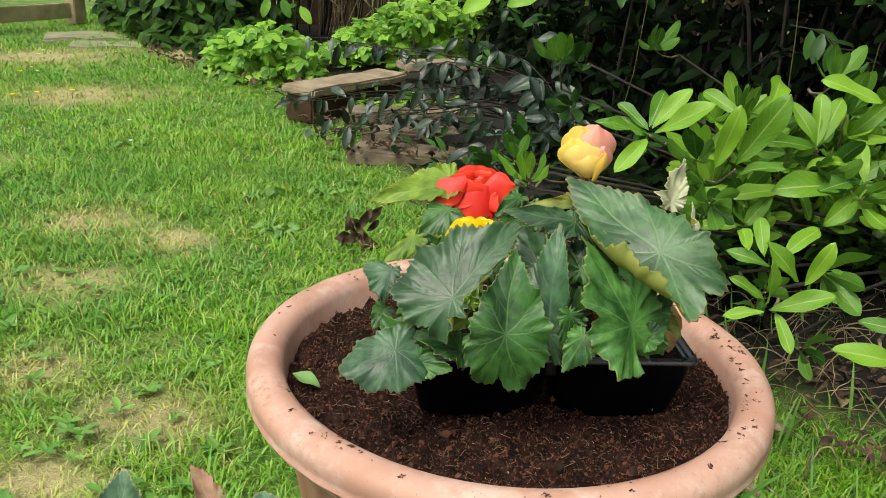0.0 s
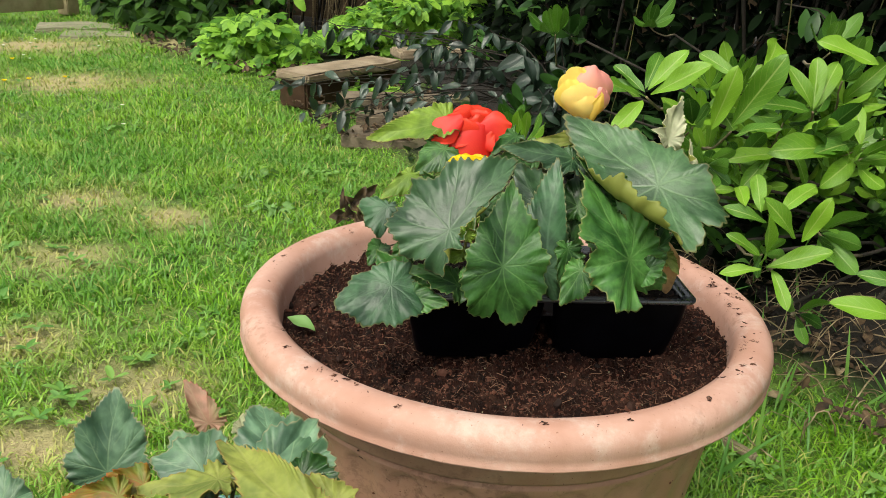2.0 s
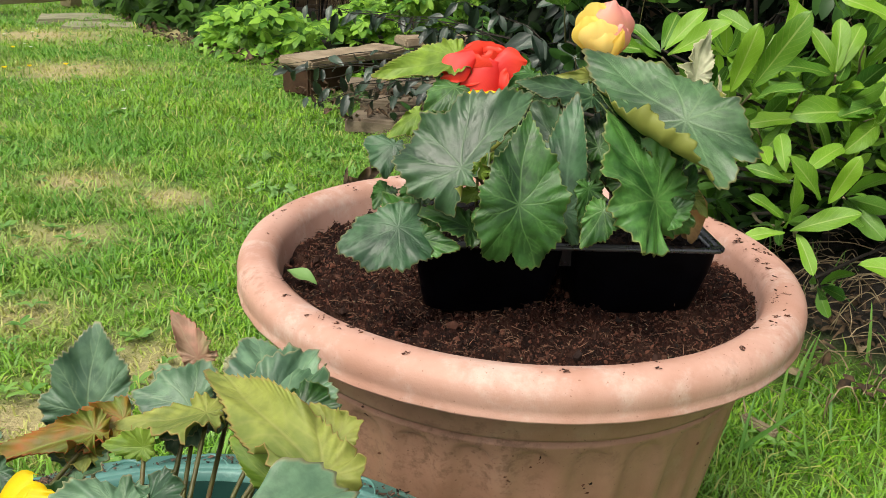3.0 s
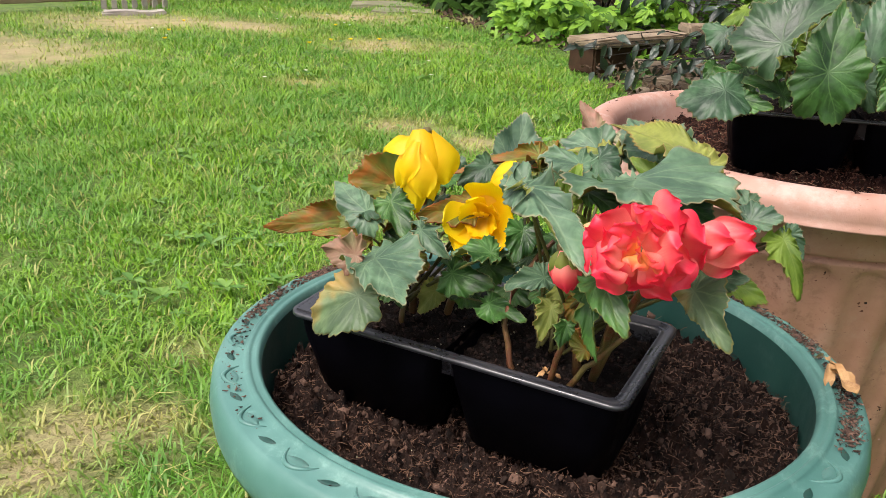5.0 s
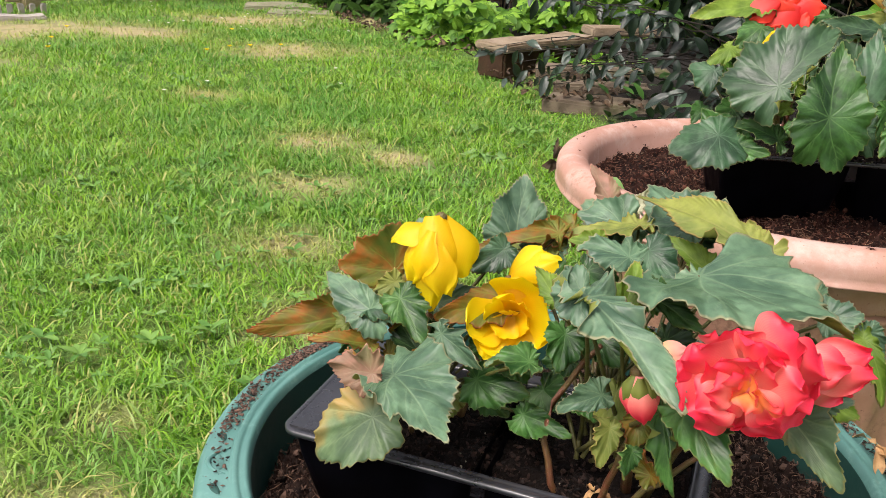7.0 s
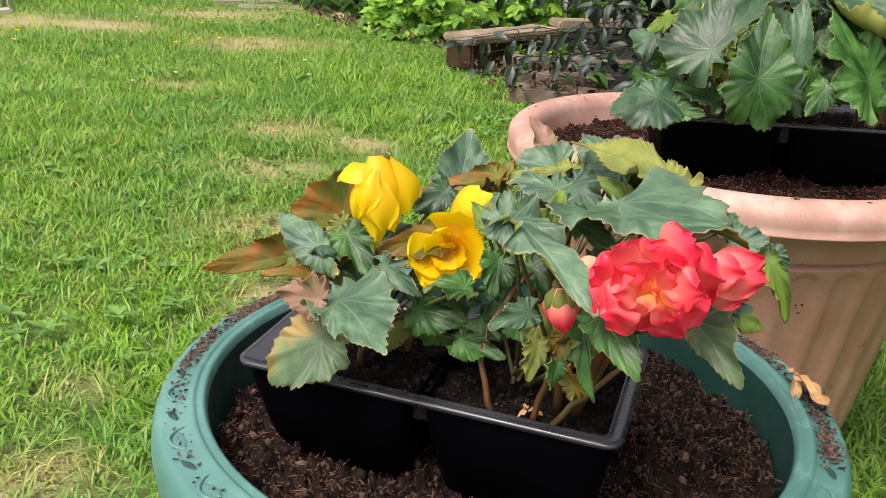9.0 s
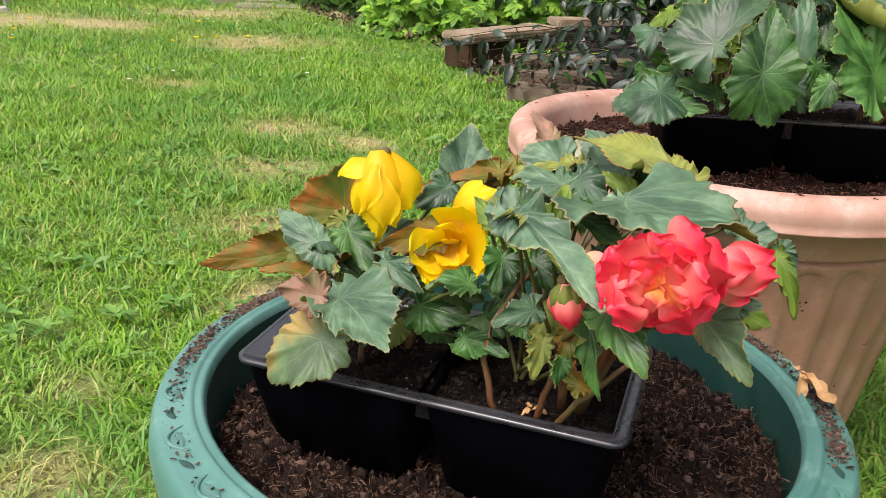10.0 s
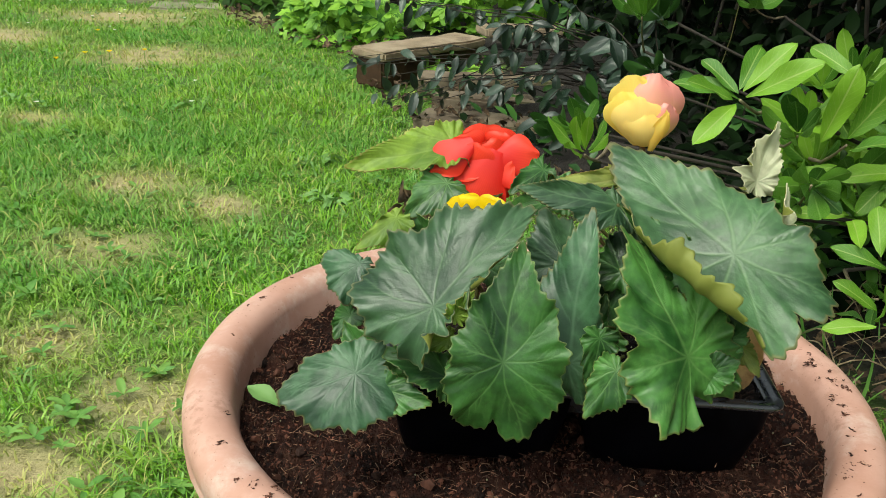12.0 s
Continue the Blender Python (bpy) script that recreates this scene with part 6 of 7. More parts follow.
# main stems
for plant, foot, top, sag in ((plant_red, (-0.125, 0.225, 0.286), (-0.112, 0.24, 0.375), (-0.012, 0, 0)), (plant_red, (-0.105, 0.222, 0.286), (-0.085, 0.21, 0.37), (0.004, 0, 0)), (plant_red, (-0.095, 0.222, 0.286), (-0.06, 0.205, 0.34), (0.0, 0, -0.004)), (plant_yellow, (-0.215, 0.262, 0.288), (-0.208, 0.27, 0.36), (0.004, 0, 0)), (plant_left, (0.05, 0.65, 0.39), (0.06, 0.66, 0.46), (0, 0, 0)), (plant_right, (0.175, 0.65, 0.39), (0.185, 0.63, 0.45), (0, 0, 0))):
    v, f = tube_data(curve_points(foot, top, (sag[0] - 0.005, sag[1], sag[2]), 8, 0.0009), [0.0021 - 0.0007 * i / 8 for i in range(9)], 9)
    part("stem", mesh_of("stem", v, f, STALK), plant, "thick fleshy stem")

# ---- border: sleepers, fence, shrubs ----
def build_sleepers():
    for i, (x, y, z, ln, dp, ht, rz, label) in enumerate((
            (-0.36, 3.47, 0.1255, 0.60, 0.17, 0.035, 56, "weathered timber plank edging the raised bed"),
            (-0.365, 3.475, 0.056, 0.57, 0.14, 0.106, 56, "added dark block for the shade under the edging plank"),
            (0.0, 3.98, 0.14, 0.36, 0.16, 0.04, 24, "weathered plank behind the edging plank"),
            (-0.08, 3.22, 0.045, 0.52, 0.14, 0.06, 8, "low weathered sleeper under the dark shrub"),
            (0.02, 2.98, 0.03, 0.55, 0.12, 0.05, 4, "narrow grey sleeper stepping down to the lawn"),
            (-0.06, 2.72, 0.018, 0.42, 0.17, 0.05, -6, "worn grey sleeper half sunk in the grass"))):
        ob = new("timber_sleeper", box_mesh("timber_sleeper", ln, dp, ht, WOOD if i in (0, 2) else (PLANK_SHADE if i == 1 else WOOD_MOSSY), i * 3.1, 0.008, 0.006))
        ob.matrix_basis = pose(x, y, z, 0, 0, rz)
        tagged(ob, label, "sleeper", "bed sleepers")


def build_fence():
    a, b = Vector((-3.9, 3.35, 0)), Vector((-2.55, 6.15, 0))
    d = (b - a).normalized()
    ang = math.degrees(math.atan2(d.y, d.x))
    fence = thing("fence", "low weathered wooden garden fence across the lawn's end", "fence", "", "", a)
    ln = (b - a).length
    for t in (0.0, 0.39, 0.68, 1.0):
        p = part("post", box_mesh("post", 0.10, 0.10, 1.1, WOOD_DARK, t), fence)
        p.matrix_basis = pose(*(a.lerp(b, t) + Vector((0, 0, 0.55))), 0, 0, ang)
    for k in range(3):
        mid = a.lerp(b, (k + 0.5) / 3) + Vector((0, 0, 0.09))
        p = part("board", box_mesh("board", ln / 3 - 0.09, 0.03, 0.10, WOOD_DARK, k), fence)
        p.matrix_basis = pose(*mid, 0, 0, ang)
        p = part("board", box_mesh("board", ln / 3 - 0.09, 0.03, 0.16, WOOD_DARK, k + 5), fence)
        p.matrix_basis = pose(mid.x, mid.y, 0.42, 0, 0, ang)
    tall = thing("panel_fence", "tall brown timber fence behind the border plants", "fence", "", "", (-2.3, 6.9, 0))
    line = [Vector((-2.5, 6.6, 0)), Vector((-0.8, 6.2, 0)), Vector((1.0, 5.4, 0)), Vector((2.6, 4.2, 0)), Vector((3.2, 1.0, 0)), Vector((3.0, -2.5, 0))]
    for s, e in zip(line, line[1:]):
        n = int((e - s).length / 0.12)
        an = math.degrees(math.atan2((e - s).y, (e - s).x))
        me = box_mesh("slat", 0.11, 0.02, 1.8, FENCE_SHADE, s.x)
        for k in range(n):
            p = part("slat", me, tall)
            p.matrix_basis = pose(*(s.lerp(e, (k + 0.5) / n) + Vector((0, 0, 0.9))), 0, 0, an)
    for i, (x, y, rz, s) in enumerate(((-2.20, 5.45, 20, 0.5), (-1.95, 5.1, 15, 0.42))):
        st = new("paving_slab", box_mesh("paving_slab", s, s * 0.7, 0.05, STONE, i, 0.012, 0.01))
        st.matrix_basis = pose(x, y, -0.012, 0, 0, rz)
        tagged(st, "pale worn stone slab set in the grass", "slab", "stepping stones")
    for i in range(7):
        p = Vector((-3.407, 4.03, 0)).lerp(Vector((-3.149, 4.245, 0)), i / 6)
        st = new("edging_stone", box_mesh("edging_stone", 0.030, 0.026, 0.06, STONE_PALE, i * 2.0, 0.006, 0.005))
        st.matrix_basis = pose(p.x, p.y, 0.028, 0, 0, 40 + 4 * i)
        tagged(st, "small pale stone at the fence's foot", "stone", "edging stones")
    st = new("paving_slab", box_mesh("paving_slab", 0.34, 0.14, 0.04, STONE_PALE, 9, 0.01, 0.008))
    st.matrix_basis = pose(-3.16, 3.97, 0.0, 0, 0, 38)
    tagged(st, "pale flat slab before the fence's stones", "slab", "stepping stones")


def whorl(shrub, at, axis, count, length, meshes, rng, spread=0.9):
    """A rosette of leaves at a shoot's end."""
    m = aim(at, axis, (0.2, 0.1, 1))
    for k in range(count):
        turn = 2.4 * k + rng.uniform(-0.3, 0.3)
        op = spread * (0.45 + 0.75 * k / count) + rng.uniform(-0.15, 0.15)
        q = m @ Matrix.Rotation(turn, 4, "X") @ Matrix.Rotation(-op, 4, "Y") @ Matrix.Translation((0.006, 0, 0)) @ Matrix.Rotation(rng.uniform(-0.4, 0.4), 4, "X")
        ob = part("leaf", rng.choice(meshes), shrub)
        ob.matrix_basis = q @ Matrix.Scale(0.80 * length * rng.uniform(0.7, 1.12), 4)


def build_front_shrub():
    """The light green evergreen beside the terracotta planter."""
    rng = random.Random(5)
    shrub = thing("evergreen_shrub", "bushy evergreen shrub with glossy light green rosettes of leaves", "shrub", "", "", (1.05, 1.75, 0))
    lime = [mesh_of("leaf", *simple_leaf(1.0, 0.34, 9, 0.12 + 0.08 * i, 0.35, 0.60, 0.035, i)[:2], LIME_FRONT, True, simple_leaf(1.0, 0.34, 9, 0.1, 0.3, 0.60, 0.02, i)[2]) for i in range(4)]
    mid = [mesh_of("leaf", *simple_leaf(1.0, 0.38, 8, 0.15 + 0.06 * i, 0.25, 0.6, 0.02, i + 9)[:2], MID_FRONT, True, simple_leaf(1.0, 0.38, 8, 0.1, 0.3, 0.6, 0.02, i)[2]) for i in range(4)]
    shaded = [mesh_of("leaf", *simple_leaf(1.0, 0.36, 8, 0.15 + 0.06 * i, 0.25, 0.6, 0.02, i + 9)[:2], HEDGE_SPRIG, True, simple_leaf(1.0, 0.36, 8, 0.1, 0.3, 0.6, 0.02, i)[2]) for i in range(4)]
    twigs = Heap()
    base = Vector((1.05, 1.75, 0.02))

    def shoot(x, y, z, ln, n, ax, ay, az, kind):
        at = Vector((x, y, z))
        whorl(shrub, at, (ax, ay, az), n, ln, (lime, mid, shaded)[kind], rng)
        mid_p = at + Vector((rng.uniform(0.02, 0.18), rng.uniform(0.14, 0.24), rng.uniform(-0.10, -0.02)))
        v, f = tube_data(curve_points(mid_p, at, (0, 0, -0.012), 6, 0.002, rng), [0.0026 - 0.0002 * i for i in range(7)], 6)
        part("branch", mesh_of("branch", v, f, TWIG), shrub, "pale brown bent branch")
        twigs.put(*tube_data(curve_points(base, mid_p, (0.04, 0, 0.03), 4, 0.003, rng), 0.003, 5))
    shoot(0.618, 1.265, 0.482, 0.080, 8, 0.0, -0.5, 0.7, 1)
    shoot(0.542, 1.137, 0.421, 0.075, 8, 0.0, -0.8, 0.4, 1)
    shoot(0.567, 1.078, 0.405, 0.075, 7, 0.1, -0.8, 0.3, 0)
    shoot(0.449, 1.175, 0.373, 0.070, 8, -0.2, -0.8, 0.3, 1)
    shoot(0.381, 1.193, 0.417, 0.070, 7, -0.3, -0.6, 0.5, 1)
    shoot(0.376, 1.119, 0.360, 0.070, 7, -0.3, -0.6, 0.3, 1)
    shoot(0.604, 1.088, 0.435, 0.080, 7, 0.2, -0.7, 0.4, 1)
    shoot(0.534, 1.245, 0.421, 0.080, 8, 0.0, -0.7, 0.6, 1)
    shoot(0.645, 1.382, 0.510, 0.080, 7, 0.0, -0.5, 0.8, 1)
    shoot(0.243, 1.701, 0.485, 0.090, 7, -0.2, -0.6, 0.6, 1)
    shoot(0.505, 2.014, 0.481, 0.090, 7, 0.0, -0.6, 0.6, 1)
    shoot(0.123, 1.039, 0.418, 0.060, 7, -0.1, -0.5, 0.8, 0)
    shoot(0.142, 1.438, 0.345, 0.070, 7, -0.2, -0.6, 0.6, 1)
    shoot(0.449, 1.035, 0.284, 0.060, 6, -0.2, -0.7, 0.2, 1)
    shoot(0.589, 1.006, 0.357, 0.080, 7, 0.1, -0.8, 0.3, 1)
    shoot(0.542, 1.099, 0.174, 0.060, 6, 0.0, -0.8, 0.2, 1)
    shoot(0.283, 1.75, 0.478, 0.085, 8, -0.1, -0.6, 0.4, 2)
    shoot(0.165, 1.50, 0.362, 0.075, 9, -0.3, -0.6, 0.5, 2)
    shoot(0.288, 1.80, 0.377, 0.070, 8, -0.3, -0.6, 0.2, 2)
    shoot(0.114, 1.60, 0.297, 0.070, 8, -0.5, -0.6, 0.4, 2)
    shoot(0.36, 1.05, 0.400, 0.070, 8, -0.1, -0.8, 0.2, 1)
    shoot(0.50, 1.00, 0.330, 0.075, 8, 0.0, -0.9, 0.2, 1)

    # the fuller depth of the bush
    rest, bright = Heap(), Heap()
    for _ in range(1500):
        c = Vector((rng.uniform(0.42, 2.0), rng.uniform(1.28, 1.9), rng.uniform(0.14, 0.48)))
        if c.z > 0.47 - 0.4 * (c.y - 1.35):
            continue
        if c.y < 1.36 + 0.35 * abs(c.z - 0.35) + 0.2 * (c.x - 0.4) or c.x < 0.45 + 0.2 * (c.y - 1.2):
            continue
        for k in range(5):
            al = Vector((rng.uniform(-1, 1), rng.uniform(-1, 0.5), rng.uniform(-0.4, 0.9)))
            rest.put(*moved(simple_leaf(1.0, 0.38, 5, 0.2, 0.25, 0.6, 0.02, k), aim(c, al, (0, -0.3, 1), rng.uniform(0.04, 0.065))))
    for _ in range(130):
        x, z = rng.uniform(0.40, 1.5), rng.uniform(0.24, 0.47)
        y = 1.28 + 0.25 * (x - 0.4) + 0.35 * abs(z - 0.4) + rng.uniform(-0.08, 0.2)
        m = aim((x, y, z), (rng.uniform(-0.5, 0.3), rng.uniform(-1, -0.3), rng.uniform(0.1, 0.9)), (0.2, 0.1, 1))
        for k in range(8):
            q = m @ Matrix.Rotation(2.4 * k + rng.uniform(-0.3, 0.3), 4, "X") @ Matrix.Rotation(-(0.4 + 0.09 * k + rng.uniform(-0.15, 0.15)), 4, "Y") @ Matrix.Scale(rng.uniform(0.045, 0.07), 4)
            bright.put(*moved(simple_leaf(1.0, 0.36, 6, 0.15, 0.3, 0.62, 0.02, k), q))
    outer = foliage("outer_shrub_leaf", (0.04, 0.13, 0.012), (0.20, 0.38, 0.032), 0.36, 0.2, 0.5, "island", (0.30, 0.42, 0.12))
    tagged(under(new("outer_foliage", bright.mesh("outer_foliage", outer)), shrub), "crowded leaf rosettes", "", "", "stuff")
    inner = foliage("shaded_inner_leaf", (0.008, 0.030, 0.006), (0.07, 0.17, 0.022), 0.4, 0.12, 0.3, "island")
    tagged(under(new("foliage", rest.mesh("foliage", inner)), shrub), "inner leaves darkened for the bush's own shade", "", "", "stuff")
    # the outermost rosettes, leaf by leaf
    broad = [mesh_of("leaf", *simple_leaf(1.0, 0.33, 10, 0.10 + 0.07 * i, 0.35, 0.66, 0.04, i + 3)[:2], LIME_FRONT, True, simple_leaf(1.0, 0.30, 10, 0.1, 0.3, 0.60, 0.02, i)[2]) for i in range(4)]

    def blade(foot, tip):
        along = Vector(tip) - Vector(foot)
        ob = part("leaf", rng.choice(broad), shrub)
        ob.matrix_basis = aim(foot, along, (rng.uniform(-0.45, 0.35), -0.75, 0.75 + rng.uniform(-0.2, 0.3)), 1.04 * along.length)

    def stem(at):
        at = Vector(at)
        low = at + Vector((rng.uniform(0.02, 0.12), rng.uniform(0.14, 0.22), rng.uniform(-0.08, -0.03)))
        v, f = tube_data(curve_points(low, at, (0, 0, -0.012), 6, 0.002, rng), [0.0028 - 0.0002 * i for i in range(7)], 6)
        part("branch", mesh_of("branch", v, f, TWIG), shrub, "pale brown bent branch")
        twigs.put(*tube_data(curve_points(base, low, (0.04, 0, 0.03), 4, 0.003, rng), 0.003, 5))
    stem((0.403, 0.900, 0.316))
    blade((0.399, 0.900, 0.317), (0.451, 0.870, 0.353))
    blade((0.393, 0.900, 0.315), (0.349, 0.900, 0.313))
    blade((0.406, 0.900, 0.315), (0.415, 0.860, 0.291))
    blade((0.392, 0.900, 0.320), (0.393, 0.870, 0.380))
    blade((0.389, 0.900, 0.331), (0.353, 0.900, 0.358))
    blade((0.425, 0.900, 0.354), (0.388, 0.880, 0.403))
    blade((0.402, 0.900, 0.384), (0.451, 0.930, 0.418))
    blade((0.434, 0.900, 0.351), (0.448, 0.880, 0.405))
    blade((0.389, 0.900, 0.372), (0.344, 0.900, 0.392))
    blade((0.381, 0.900, 0.383), (0.384, 0.940, 0.419))
    blade((0.362, 0.900, 0.389), (0.370, 0.950, 0.403))
    blade((0.381, 0.900, 0.320), (0.365, 0.930, 0.320))
    stem((0.491, 0.800, 0.315))
    blade((0.509, 0.800, 0.303), (0.441, 0.790, 0.330))
    blade((0.506, 0.800, 0.341), (0.460, 0.800, 0.355))
    stem((0.287, 1.110, 0.472))
    blade((0.287, 1.110, 0.473), (0.222, 1.130, 0.496))
    blade((0.284, 1.110, 0.478), (0.249, 1.140, 0.510))
    blade((0.285, 1.110, 0.483), (0.311, 1.150, 0.532))
    blade((0.289, 1.110, 0.481), (0.330, 1.110, 0.537))
    blade((0.294, 1.110, 0.475), (0.348, 1.070, 0.524))
    blade((0.279, 1.110, 0.471), (0.229, 1.080, 0.498))
    blade((0.284, 1.110, 0.468), (0.244, 1.060, 0.446))
    stem((0.404, 1.100, 0.433))
    blade((0.377, 1.100, 0.435), (0.389, 1.070, 0.516))
    blade((0.404, 1.100, 0.441), (0.442, 1.060, 0.534))
    blade((0.408, 1.100, 0.427), (0.435, 1.050, 0.461))
    blade((0.399, 1.100, 0.506), (0.360, 1.140, 0.531))
    blade((0.434, 1.100, 0.515), (0.477, 1.160, 0.558))
    stem((0.535, 1.160, 0.453))
    blade((0.529, 1.160, 0.454), (0.455, 1.130, 0.475))
    blade((0.535, 1.160, 0.456), (0.502, 1.160, 0.514))
    blade((0.535, 1.160, 0.457), (0.543, 1.190, 0.525))
    blade((0.538, 1.160, 0.459), (0.571, 1.190, 0.525))
    blade((0.525, 1.160, 0.425), (0.534, 1.110, 0.457))
    blade((0.575, 1.160, 0.472), (0.601, 1.120, 0.522))
    stem((0.591, 1.120, 0.413))
    blade((0.585, 1.120, 0.412), (0.468, 1.080, 0.425))
    blade((0.594, 1.120, 0.408), (0.534, 1.070, 0.378))
    blade((0.587, 1.120, 0.422), (0.527, 1.080, 0.427))
    blade((0.592, 1.120, 0.417), (0.586, 1.140, 0.471))
    blade((0.605, 1.120, 0.413), (0.609, 1.080, 0.402))
    blade((0.591, 1.120, 0.526), (0.514, 1.120, 0.558))
    stem((0.498, 1.140, 0.398))
    blade((0.480, 1.140, 0.395), (0.437, 1.110, 0.356))
    blade((0.493, 1.140, 0.397), (0.420, 1.120, 0.398))
    blade((0.509, 1.140, 0.403), (0.532, 1.120, 0.365))
    blade((0.440, 1.140, 0.341), (0.383, 1.140, 0.343))
    blade((0.414, 1.140, 0.399), (0.379, 1.160, 0.379))
    tagged(under(new("twig_mass", twigs.mesh("twig_mass", SHADED_TWIG)), shrub), "", "", "", "stuff")


def build_dark_hedge():
    rng = random.Random(9)
    hedge = thing("dark_hedge", "evergreen hedge with its own shade put into near-black leaf colour", "hedge", "", "", (0.9, 3.0, 0))
    heap, twigs = Heap(), Heap()
    shapes = [simple_leaf(1.0, 0.42, 4, 0.2, 0.25, 0.5, 0.02, i, (-1, 0, 1)) for i in range(4)]
    def face(x):
        return float(np.interp(x, (0.12, 0.45, 0.9, 1.8, 2.9), (4.3, 3.2, 2.35, 1.7, 0.6)))
    for _ in range(21000):
        x, z = rng.uniform(0.12, 2.9), rng.uniform(0.02, 1.9)
        if x < 0.5 and z < 0.22:
            continue
        y = face(x) + 0.35 * noise.noise((x * 2.2, z * 2.6, 4.0)) + 0.15 + rng.random() * 0.75
        al = Vector((rng.uniform(-1, 1), rng.uniform(-1, 0.3), rng.uniform(-1.0, 0.4)))
        heap.put(*moved(rng.choice(shapes), aim((x, y, z), al, (0, -0.5, 1), rng.uniform(0.05, 0.10))))
    # low growth between the shrubs, its leaf colour darkened for the shade there
    for _ in range(3600):
        x, z = rng.uniform(0.35, 1.6), 0.015 + 0.16 * rng.random() ** 2
        back = face(max(x, 0.3)) + 0.3
        front = float(np.interp(x, (0.1, 0.4, 0.6, 0.9, 1.6), (2.3, 1.72, 1.5, 1.6, 1.4)))
        if back < front:
            continue
        y = rng.uniform(front, back)
        heap.put(*moved(rng.choice(shapes), aim((x, y, z), (rng.uniform(-1, 1), rng.uniform(-1, 0.6), rng.uniform(-0.3, 0.6)), (0, -0.3, 1), rng.uniform(0.035, 0.075))))
    sprigs = Heap()
    for _ in range(260):
        x, z = rng.uniform(-0.5, 0.35), 0.012 + 0.12 * rng.random() ** 2
        front = float(np.interp(x, (-0.62, -0.32, 0.05, 0.36), (3.75, 2.95, 2.3, 1.85)))
        at = Vector((x, front + rng.uniform(0.0, 1.0), z))
        (sprigs if rng.random() < 0.5 else heap).put(*moved(rng.choice(shapes), aim(at, (rng.uniform(-1, 1), rng.uniform(-1, 0.6), rng.uniform(-0.3, 0.6)), (0, -0.3, 1), rng.uniform(0.03, 0.07))))
    for _ in range(80):
        x, z = rng.uniform(0.15, 2.2), rng.uniform(0.12, 0.95)
        at = Vector((x, face(x) + rng.uniform(-0.25, 0.25), z))
        way = Vector((rng.uniform(-0.7, 0.7), -0.6, rng.uniform(-0.5, 0.6))).normalized()
        long = rng.uniform(0.10, 0.22)
        pts = curve_points(at, at + way * long, (0, 0, 0.03), 6, 0.004, rng)
        twigs.put(*tube_data(pts, 0.0022, 5))
        bright = rng.random()
        for p in pts[2:]:
            for s in (-1, 1):
                al = way + Vector((s * rng.uniform(0.5, 1.1), rng.uniform(-0.3, 0.3), rng.uniform(-0.8, 0.5)))
                (sprigs if bright < 0.45 else heap).put(*moved(rng.choice(shapes), aim(p, al, (0, -0.5, 1), rng.uniform(0.05, 0.085))))
    # unseen upper hedge, added leaning out over the bed to keep its foot dark
    for _ in range(9000):
        x = rng.uniform(0.0, 3.0)
        y0 = np.interp(x, (0.12, 0.45, 0.9, 1.8, 2.9), (4.3, 3.2, 2.35, 1.7, 0.6))
        z = rng.uniform(1.15, 2.6)
        y = y0 - 0.75 * math.sin(math.pi * min(1.0, (z - 1.05) / 1.3)) ** 0.6 + 1.1 * rng.random() + 0.15 * noise.noise((x * 2.0, z * 2.0, 9.0))
        heap.put(*moved(rng.choice(shapes), aim((x, y, z), (rng.uniform(-1, 1), rng.uniform(-1, 0.3), rng.uniform(-1.0, 0.4)), (0, -0.5, 1), rng.uniform(0.10, 0.17))))
    for x0, y0, x1, y1 in ((0.88, 2.15, 0.80, 2.1), (1.22, 1.95, 1.25, 1.9), (0.55, 2.6, 0.62, 2.55), (1.0, 2.1, 1.12, 2.05)):
        v, f = tube_data(curve_points((x0, y0, 0.02), (x1, y1, 1.3), (0.03, 0, 0), 8, 0.012, rng), 0.0015, 6)
        part("stem", mesh_of("stem", v, f, LEAF_STALK), hedge, "thin olive upright stem")
    for _ in range(110):
        x = rng.uniform(0.3, 2.6)
        y = float(np.interp(x, (0.12, 0.45, 0.9, 1.8, 2.9), (4.3, 3.2, 2.35, 1.7, 0.6))) + rng.uniform(0.0, 0.5)
        twigs.put(*tube_data(curve_points((x, y + 0.2, 0), (x + rng.uniform(-0.3, 0.3), y, rng.uniform(0.8, 1.8)), (0.05, 0, 0), 6, 0.02, rng), 0.006, 5))
    tagged(under(new("foliage", heap.mesh("foliage", HEDGE_SHADED)), hedge), "", "", "", "stuff")
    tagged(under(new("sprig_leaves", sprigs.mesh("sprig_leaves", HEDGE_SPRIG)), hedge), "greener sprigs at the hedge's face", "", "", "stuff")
    tagged(under(new("twig_mass", twigs.mesh("twig_mass", SHADED_TWIG)), hedge), "", "", "", "stuff")


def build_dark_shrub():
    """The dark drooping-leaved plant that leans over the sleepers."""
    rng = random.Random(21)
    shrub = thing("dark_leaved_shrub", "dark purplish-green shrub with drooping glossy leaves over the sleepers", "shrub", "", "", (0.35, 2.9, 0))
    meshes = [mesh_of("leaf", *simple_leaf(1.0, 0.42, 7, 0.25 + 0.1 * i, 0.35, 0.45, 0.03, i)[:2], PURPLE, True, simple_leaf(1.0, 0.34, 7, 0.3, 0.3, 0.45, 0.03, i)[2]) for i in range(4)]
    twigs = Heap()
    reach = ((-0.56, 2.95, 0.15), (-0.50, 2.85, 0.12), (-0.37, 2.62, 0.07), (-0.45, 3.0, 0.33), (-0.32, 3.0, 0.30), (-0.12, 2.62, 0.12), (-0.25, 2.62, 0.10), (0.0, 2.5, 0.16), (-0.42, 2.75, 0.10), (-0.2, 2.8, 0.2))
